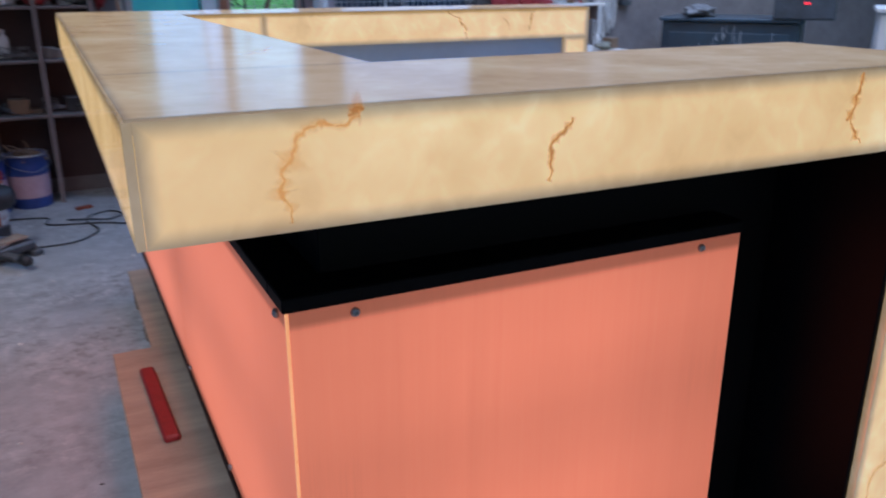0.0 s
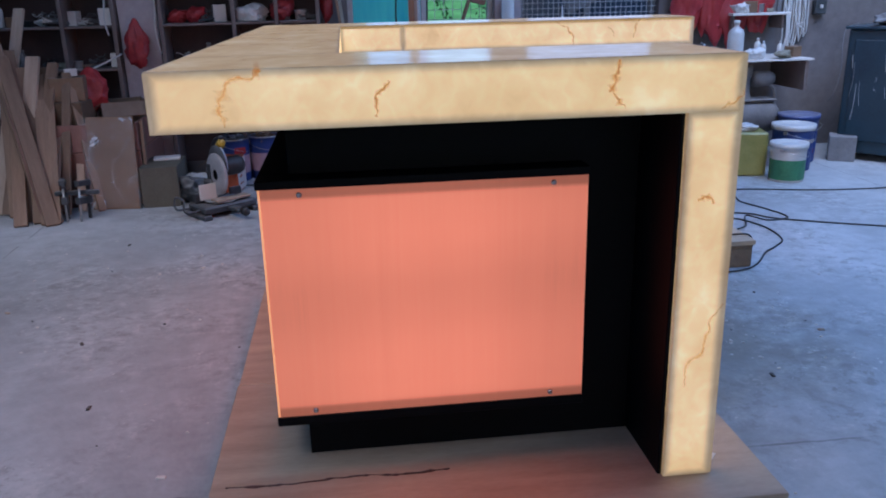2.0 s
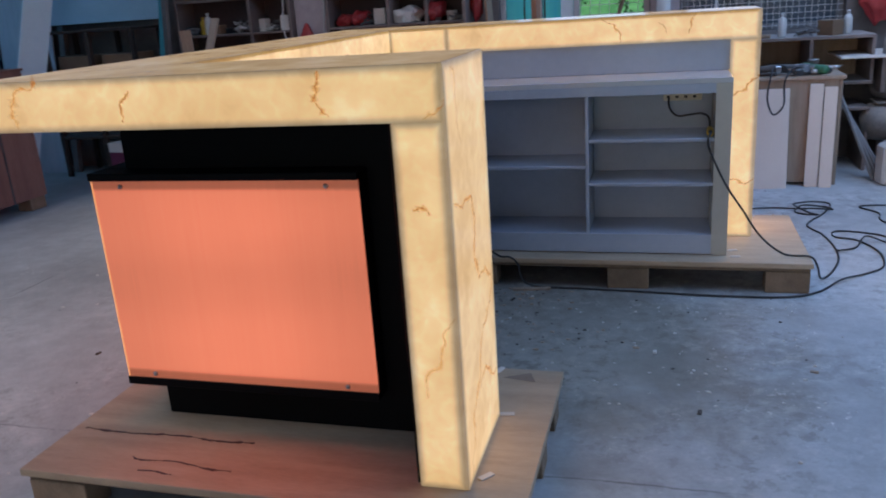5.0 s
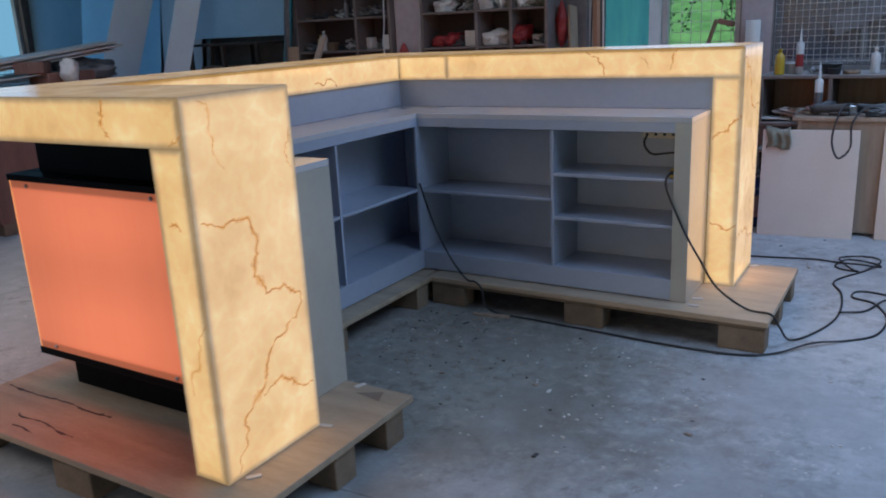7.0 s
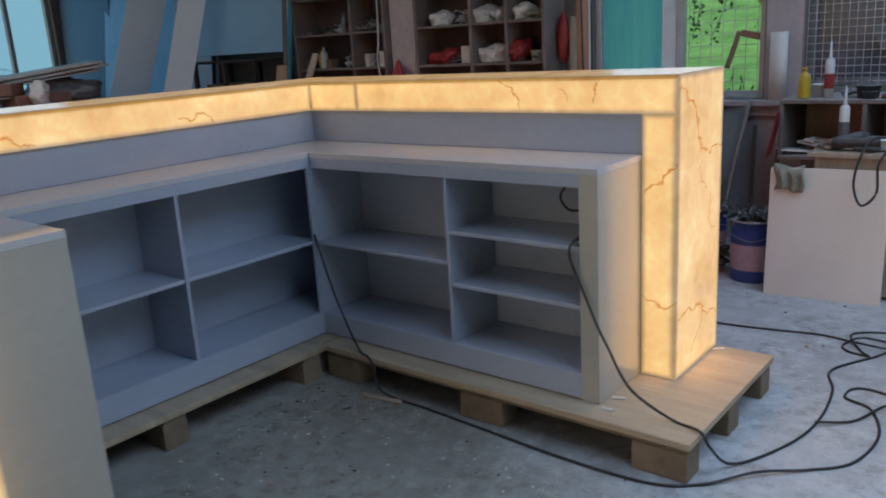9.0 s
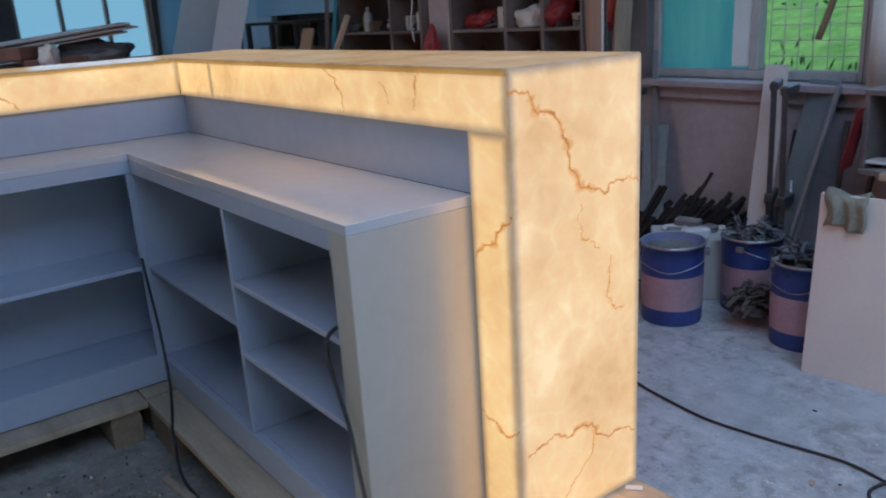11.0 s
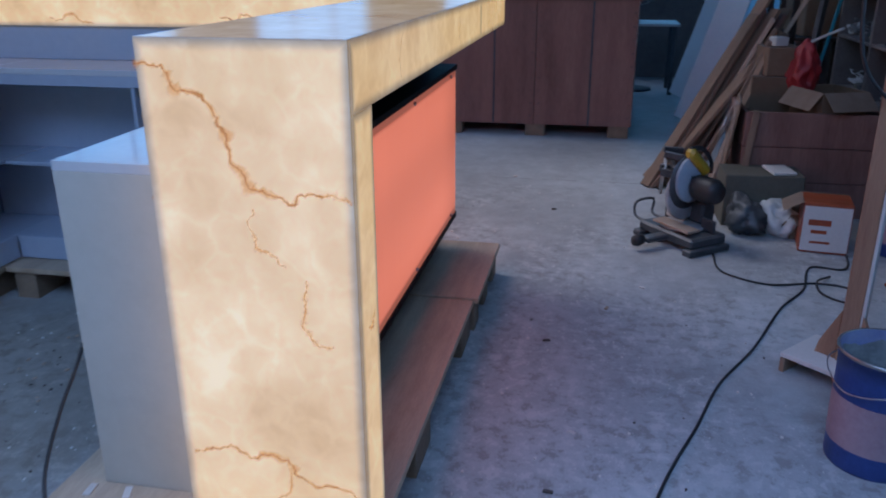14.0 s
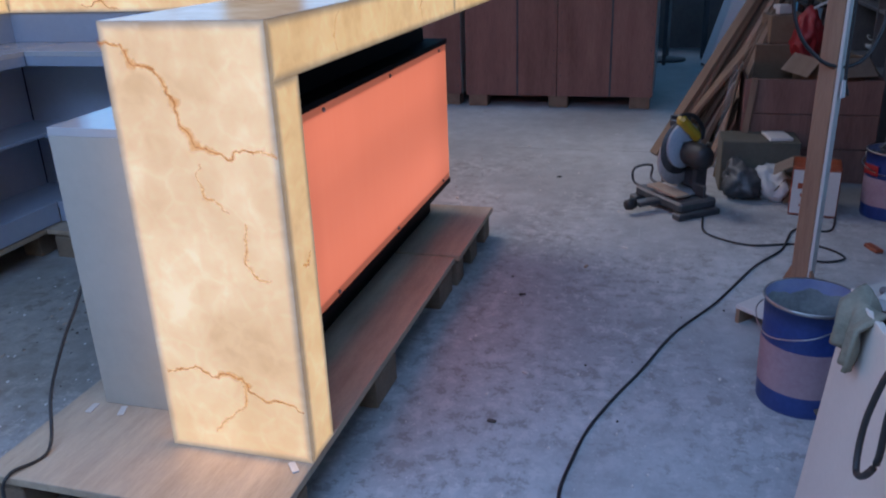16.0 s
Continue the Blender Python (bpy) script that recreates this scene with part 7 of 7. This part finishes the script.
# large pale sheets and film along the north wall
SHEET = surface("pale_teal_sheet", (0.25, 0.51, 0.68), (0.36, 0.63, 0.80), 0.5, scale=2, bump=0.03)
SLATE = surface("slate_teal_board", (0.075, 0.15, 0.21), (0.13, 0.22, 0.29), 0.6, scale=2, bump=0.03)
MILKY = surface("milky_film_sheet", (0.34, 0.40, 0.46), (0.46, 0.51, 0.56), 0.45, scale=3, fine=14, stretch=(6, 6, 0.7), bump=0.06)
PALE_SHEET = surface("pale_white_sheet", (0.55, 0.66, 0.72), (0.68, 0.78, 0.82), 0.5, scale=2, bump=0.03)
plank((-4.92, 4.42, 0), (-4.96, 4.84, 2.45), 1.20, 0.016, SHEET, "large white sheet leaning on the wall", "white_sheet", "large sheets")
plank((-3.66, 4.62, 0.0), (-3.62, 4.86, 2.4), 0.07, 0.05, WALL, "pale plastered strip leaning on the wall", "pale_strip", "large sheets")
plank((-3.18, 4.72, 1.355), (-3.22, 4.88, 2.8), 1.13, 0.014, SHEET, "white board hung on the wall above a dark rack", "white_sheet", "large sheets")
plank((-4.03, 4.58, 0), (-4.05, 4.86, 2.4), 0.56, 0.014, MILKY, "sheet wrapped in milky creased film leaning on the wall", "wrapped_sheet", "large sheets")
plank((-6.02, 4.60, 0), (-6.02, 4.72, 2.5), 1.12, 0.02, SLATE, "tall slate-teal sheet standing by the far window", "dark_sheet", "large sheets")
rack = thing("low_rack", (-3.60, 4.40, 0), "dark low rack with cartons under the white board", "rack")
for z in (0.35, 0.80, 1.28):
    part("shelf", B(0, 0, z, 0.95, 0.45, z + 0.025, 0.003), CHAR, rack)
for x in (0.0, 0.46, 0.91):
    part("post", B(x, 0.0, 0, x + 0.04, 0.04, 1.2795, 0.003), CHAR, rack)
    part("post", B(x, 0.41, 0, x + 0.04, 0.45, 1.2795, 0.003), CHAR, rack)
for k, x in enumerate((-3.36, -2.90)):
    single("rack_carton", carton(0.34, 0.30, 0.26), CARD, "brown carton in the dark rack", "box", (x, 4.64, 0.826), 4)
plank((-2.46, 4.46, 0), (-2.36, 4.62, 2.2), 0.08, 0.03, WALL, "pale narrow board leaning beside the shelving")
plank((-2.58, 4.50, 0), (-2.50, 4.84, 2.1), 0.10, 0.02, TEAL_PANE, "teal plastic strip leaning beside the shelving", "teal_strip")
plank((-3.62, 3.86, 0), (-3.35, 4.42, 2.1), 0.24, 0.014, PALE_SHEET, "tall pale sheet leaning far behind the timber", "white_sheet", "large sheets", spin=90)
plank((-4.62, 3.92, 0), (-4.2, 4.5, 2.15), 0.36, 0.014, PALE_SHEET, "broad pale sheet leaning far behind the timber", "white_sheet", "large sheets", spin=90)
ob = thing("side_table", (-5.5, 3.62, 0), "small grey work table at the far window", "table")
part("top", B(-0.3, -0.25, 0.70, 0.3, 0.25, 0.725, 0.003), WHITE_PAINT, ob)
for x in (-0.27, 0.23):
    for y in (-0.22, 0.18):
        part("leg", B(x, y, 0, x + 0.04, y + 0.04, 0.6995, 0.002), DARK_METAL, ob)
fan = thing("pedestal_fan", (-5.6, 3.45, 0), "pedestal fan with wire cage by the far window", "fan", rz=80)
part("foot", lathe(bmesh.new(), [(0, 0), (0.2, 0), (0.2, 0.02), (0.03, 0.05), (0, 0.05)], 24), DARK_METAL, fan)
part("pole", tube(bmesh.new(), [(0, 0, 0.05), (0, 0, 1.05)], 0.015, 10, False), STEEL, fan)
bm = bmesh.new()
for r in (0.10, 0.17, 0.23):
    tube(bm, [(r * math.cos(a), -0.05, 1.12 + r * math.sin(a)) for a in [2 * math.pi * k / 28 for k in range(29)]], 0.003, 5, False)
for k in range(18):
    a = 2 * math.pi * k / 18
    tube(bm, [(0, -0.06, 1.12), (0.23 * math.cos(a), -0.05, 1.12 + 0.23 * math.sin(a))], 0.002, 4, False)
part("cage", bm, STEEL, fan)
for k in range(3):
    a = 2 * math.pi * k / 3 + 0.4
    part("blade", B(0.02, -0.015, -0.045, 0.19, -0.009, 0.045, 0.004, Matrix.Translation((0, 0, 1.12)) @ Matrix.Rotation(-a, 4, "Y") @ Matrix.Rotation(radians(18), 4, "X")), DARK_METAL, fan)

# ---- cables on the floor ----


def cable(points, r, label):
    return single("power_cable", tube(bmesh.new(), points, r * 0.8, 8, True, 10), RUBBER, label, "cable", group="cables on the floor")


c = 0.006
cable([(1.785, 2.25, 0.835), (1.785, 2.21, 0.81), (1.798, 2.20, 0.780), (1.83, 2.20, 0.757), (1.88, 2.20, 0.762), (1.93, 2.19, 0.768), (1.962, 2.16, 0.755), (1.967, 2.11, 0.722), (1.967, 2.095, 0.712)], 0.006, "black cable looping from the power strip to a connector")
cable([(1.968, 2.018, 0.710), (1.971, 2.008, 0.712), (1.968, 1.99, 0.712), (1.956, 1.974, 0.690), (1.958, 1.970, 0.655), (1.974, 1.970, 0.61), (2.016, 1.970, 0.52), (2.055, 1.96, 0.45), (2.11, 1.945, 0.37), (2.19, 1.94, 0.25), (2.30, 2.0, 0.150), (2.405, 1.972, 0.149), (2.44, 1.975, 0.10), (2.47, 2.05, 0.02), (2.53, 2.16, c), (2.60, 2.36, c), (2.62, 2.562, c), (2.60, 2.80, c), (2.55, 2.99, c), (2.674, 3.238, c), (2.735, 3.40, 0.018), (2.668, 3.514, c), (2.556, 3.471, c), (2.535, 3.37, 0.018), (2.60, 3.25, c), (2.64, 3.206, c), (2.56, 3.22, c), (2.524, 3.285, c), (2.58, 3.37, 0.020), (2.70, 3.39, c), (2.74, 3.33, c), (2.66, 3.29, 0.020), (2.527, 3.344, c), (2.40, 3.36, c), (2.202, 3.32, c), (2.0, 3.292, c), (1.838, 3.308, c), (1.686, 3.335, c), (1.51, 3.392, c), (1.305, 3.472, c), (1.015, 3.575, c), (0.72, 3.73, c), (0.331, 3.896, c), (0.102, 4.03, c), (-0.18, 4.12, c), (-0.20, 4.28, c), (-0.6, 4.36, c)], 0.006, "black power cable trailing from the cabinet, curling and crossing the floor")
cable([(0.705, 1.975, 0.60), (0.74, 1.972, 0.50), (0.80, 1.965, 0.36), (0.90, 1.94, 0.22), (1.0, 1.90, 0.149), (1.06, 1.878, 0.149), (1.10, 1.868, 0.12), (1.15, 1.86, 0.02), (1.40, 1.86, c), (1.70, 1.84, c), (2.0, 1.82, c), (2.295, 1.83, c), (2.44, 1.91, c), (2.56, 2.05, 0.018), (2.68, 2.167, c), (2.783, 2.286, c), (2.812, 2.509, c), (2.75, 2.70, c), (2.654, 2.758, c), (2.66, 2.85, c), (2.731, 2.87, c), (2.874, 2.808, c), (2.95, 2.70, c), (3.2, 2.55, c), (3.55, 2.378, c), (3.95, 2.2, c), (4.6, 2.3, c)], 0.006, "black power cable running along the pallets to a loose loop")
cable([(2.62, 2.48, 0.018), (2.72, 2.58, c), (2.80, 2.74, 0.018), (2.90, 2.66, c), (3.05, 2.70, c), (3.02, 2.90, c), (2.95, 3.10, c), (2.97, 3.25, c), (2.90, 3.40, c), (3.13, 3.42, c), (3.6, 3.30, c), (4.08, 3.26, c), (4.9, 3.3, c)], 0.006, "black power cable wandering away over the floor")
cable([(-0.38, 3.66, 0.03), (-0.30, 3.70, c), (-0.10, 3.70, c), (0.0, 3.76, c), (0.071, 3.903, c), (0.02, 4.10, c), (0.05, 4.22, c), (0.16, 4.28, c), (0.22, 4.18, c), (0.14, 4.10, c), (0.03, 4.10, 0.018), (-0.08, 4.18, c)], 0.006, "black saw cable curled on the floor")
CREAM = surface("cream_plastic", (0.62, 0.54, 0.38), (0.74, 0.66, 0.50), 0.4, scale=20, bump=0.01)
ob = thing("socket_strip", (1.855, 2.262, 0.820), "cream power strip fixed inside the cabinet, plug in it", "socket strip")
part("housing", B(-0.095, 0, 0, 0.08, 0.021, 0.036, 0.004), CREAM, ob)
for k in range(4):
    part("socket", B(-0.080 + 0.040 * k, -0.002, 0.013, -0.066 + 0.040 * k, -0.0002, 0.024), CHAR, ob)
plug = thing("yellow_plug", (1.966, 2.06, 0.6875), "yellow cable connector lying on the cabinet shelf", "plug")
part("body", B(-0.014, -0.034, 0, 0.014, 0.034, 0.036, 0.007), YELLOW, plug)
part("cable_collar", lathe(bmesh.new(), [(0, 0), (0.010, 0), (0.007, 0.018), (0, 0.019)], 12, Matrix.Translation((0, -0.0345, 0.022)) @ Matrix.Rotation(radians(90), 4, "X")), RUBBER, plug, "black cable collar")

# ---- maroon carton and white cables by the shelving ----
MAROON = surface("maroon_printed_card", (0.10, 0.012, 0.045), (0.17, 0.03, 0.08), 0.6, scale=6)
ob = thing("printed_carton", (-2.79, 4.36, 0), "maroon and white printed carton on the floor", "box", rz=-8)
part("body", carton(0.38, 0.24, 0.33), MAROON, ob)
part("lid_band", B(-0.192, -0.122, 0.25, 0.192, 0.122, 0.332, 0.003), WHITE_PAINT, ob, "white upper band")
part("arch_print", B(-0.07, -0.1225, 0.0, 0.07, -0.1205, 0.16, 0.0), WHITE_PAINT, ob, "white printed arch")
for pts in ([(-1.30, 4.62, 2.05), (-1.305, 4.61, 1.45), (-1.325, 4.60, 1.25), (-1.31, 4.605, 1.12)], [(-0.972, 4.68, 2.1), (-0.965, 4.67, 1.45), (-0.985, 4.66, 1.15), (-0.955, 4.66, 0.98), (-0.94, 4.66, 1.06)]):
    single("white_cable", tube(bmesh.new(), pts, 0.006, 6), WHITE_PLASTIC, "white cable hanging down beside the shelving", "cable")

# ---- litter on floor and boards ----
STAIN = surface("dried_dark_glue", (0.018, 0.007, 0.006), (0.06, 0.022, 0.016), 0.5, scale=30, bump=0.3)
q = random.Random(77)
for k, (x, y) in enumerate(((-0.204, 0.422), (-0.745, 1.478), (2.037, 0.211), (1.945, 0.134), (1.9, 0.75), (2.3, 1.1), (1.75, 1.2), (0.79, 2.98), (0.45, 3.2), (0.2, 3.35), (1.7, 3.05), (2.4, 3.2), (-0.4, 2.4), (-0.9, 2.9), (-1.2, 1.9), (-1.6, 2.6), (2.9, 1.2), (2.6, 0.5), (1.4, 3.1), (-0.55, 0.9))):
    bm = B(-0.014, -0.007, 0, 0.014, 0.007, 0.006, 0.002, pose(0, 0, 0, 0, 0, q.uniform(0, 180)))
    single("floor_chip", bm, (WHITE_PAINT, CHAR, PALE_WOOD)[k % 3], "small chip of debris on the floor", "chip", (x, y, 0), group="debris chips", rz=q.uniform(0, 90))
for x, y, rz in ((1.337, 0.068, 50), (2.084, 2.066, 20), (2.213, 2.658, 40), (2.09, 1.97, 5), (1.33, 0.40, 10), (1.25, 0.75 - 0.06, 70)):
    single("paper_shim", B(-0.022, -0.009, 0, 0.022, 0.009, 0.004, 0.001), WHITE_PAINT, "small pale shim lying on the pallet sheet", "shim", (x, y, 0.1418), rz, "shims on the pallets")

def glue_strip(points, width, seed):
    """A flat, broken streak of dried glue on the pallet sheet."""
    q = random.Random(seed)
    line = smooth_line([(x, y, 0.1418) for x, y in points], 18)
    bm = bmesh.new()
    rows = []
    for k, p in enumerate(line):
        w = width * max(0.12, 0.55 + 1.2 * noise.noise(Vector((p.x * 22, seed, 0))) + 0.5 * noise.noise(Vector((p.x * 75, seed, 3))))
        y = p.y + 0.004 * noise.noise(Vector((p.x * 30, seed, 7)))
        rows.append([bm.verts.new((p.x, y - w, 0.1417)), bm.verts.new((p.x, y - w * 0.3, 0.1432)), bm.verts.new((p.x, y + w * 0.4, 0.1430)), bm.verts.new((p.x, y + w, 0.1417))])
    for a, b in zip(rows, rows[1:]):
        for i in range(3):
            bm.faces.new((a[i], a[i + 1], b[i + 1], b[i]))
    return single("dark_strip", bm, STAIN, "rusty dark streak of dried glue on the pallet sheet", "strip", group="strips on the pallets")


# a torn patch of veneer on the pallet sheet
bm = bmesh.new()
rim = [bm.verts.new((x, y, 0.1422)) for x, y in ((1.271, 0.640), (1.357, 0.684), (1.382, 0.619))]
low = [bm.verts.new((v.co.x, v.co.y, 0.1417)) for v in rim]
bm.faces.new(rim)
bm.faces.new(low[::-1])
for k in range(3):
    bm.faces.new((rim[k], low[k], low[(k + 1) % 3], rim[(k + 1) % 3]))
bmesh.ops.recalc_face_normals(bm, faces=bm.faces)
single("veneer_scrap", bm, CARD, "torn dark veneer scrap lying on the pallet sheet", "scrap")
glue_strip(((0.04, 0.124), (0.20, 0.118), (0.38, 0.128), (0.50, 0.118), (0.63, 0.124)), 0.0075, 1)
glue_strip(((0.30, 0.000), (0.33, -0.012), (0.45, -0.004), (0.55, -0.022), (0.635, -0.024)), 0.0055, 2)
glue_strip(((0.36, -0.062), (0.40, -0.058), (0.47, -0.066)), 0.005, 3)
single("floor_tool", tube(bmesh.new(), [(0.02, 0, 0.01), (-0.05, 0.06, 0.012), (-0.11, 0.05, 0.02), (-0.14, 0.0, 0.03)], 0.009, 8), DARK_METAL, "bent dark hand tool on the floor", "tool", (0.98, 4.18, 0), 30)
single("orange_scraper", B(-0.05, -0.02, 0, 0.05, 0.02, 0.018, 0.006), ORANGE, "orange-handled tool on the floor", "tool", (0.02, 4.42, 0), 20)

# flakes of chipped board, plaster crumbs and dark dirt strewn over the floor
def flakes(seed, n, areas, size, material, label):
    q = random.Random(seed)
    bm = bmesh.new()
    for k in range(n):
        x0, y0, x1, y1 = areas[k % len(areas)]
        x, y, r, a0 = q.uniform(x0, x1), q.uniform(y0, y1), q.uniform(*size), q.uniform(0, 6.28)
        m = q.choice((4, 5, 5, 6))
        ring = [(x + r * q.uniform(0.5, 1.2) * math.cos(a0 + 6.283 * i / m), y + 0.7 * r * q.uniform(0.4, 1.2) * math.sin(a0 + 6.283 * i / m)) for i in range(m)]
        h = min(0.006, 0.0015 + r * q.uniform(0.1, 0.4))
        low = [bm.verts.new((u, v, 0.0003)) for u, v in ring]
        high = [bm.verts.new((x + (u - x) * 0.85, y + (v - y) * 0.85, h * q.uniform(0.6, 1.2))) for u, v in ring]
        bm.faces.new(high)
        for i in range(m):
            bm.faces.new((low[i], low[(i + 1) % m], high[(i + 1) % m], high[i]))
    return single("floor_debris", bm, material, label, "debris", kind="stuff")


WIDE = [(-1.4, -0.6, -0.05, 3.4), (1.5, -0.6, 3.2, 1.8), (0.3, 2.75, 2.6, 3.9), (0.85, 0.75, 2.4, 1.85), (-1.0, -0.8, 1.4, -0.16)]
CORNER = [(0.86, 1.15, 1.7, 1.85), (0.82, 1.4, 1.25, 1.86)]
flakes(1, 420, WIDE, (0.003, 0.010), WHITE_PAINT, "pale flakes and crumbs strewn on the concrete")
flakes(2, 90, CORNER, (0.004, 0.014), PALE_WOOD, "pale wood shavings swept into the counter corner")
flakes(3, 70, CORNER, (0.003, 0.010), CHAR, "dark dirt crumbs in the counter corner")
flakes(4, 60, WIDE, (0.003, 0.008), CHAR, "dark grit on the concrete")
single("pale_offcut", B(-0.09, -0.012, 0, 0.09, 0.012, 0.012, 0.002), PALE_WOOD, "pale batten offcut lying in the corner", "offcut", (1.17, 1.835, 0.0), 8)
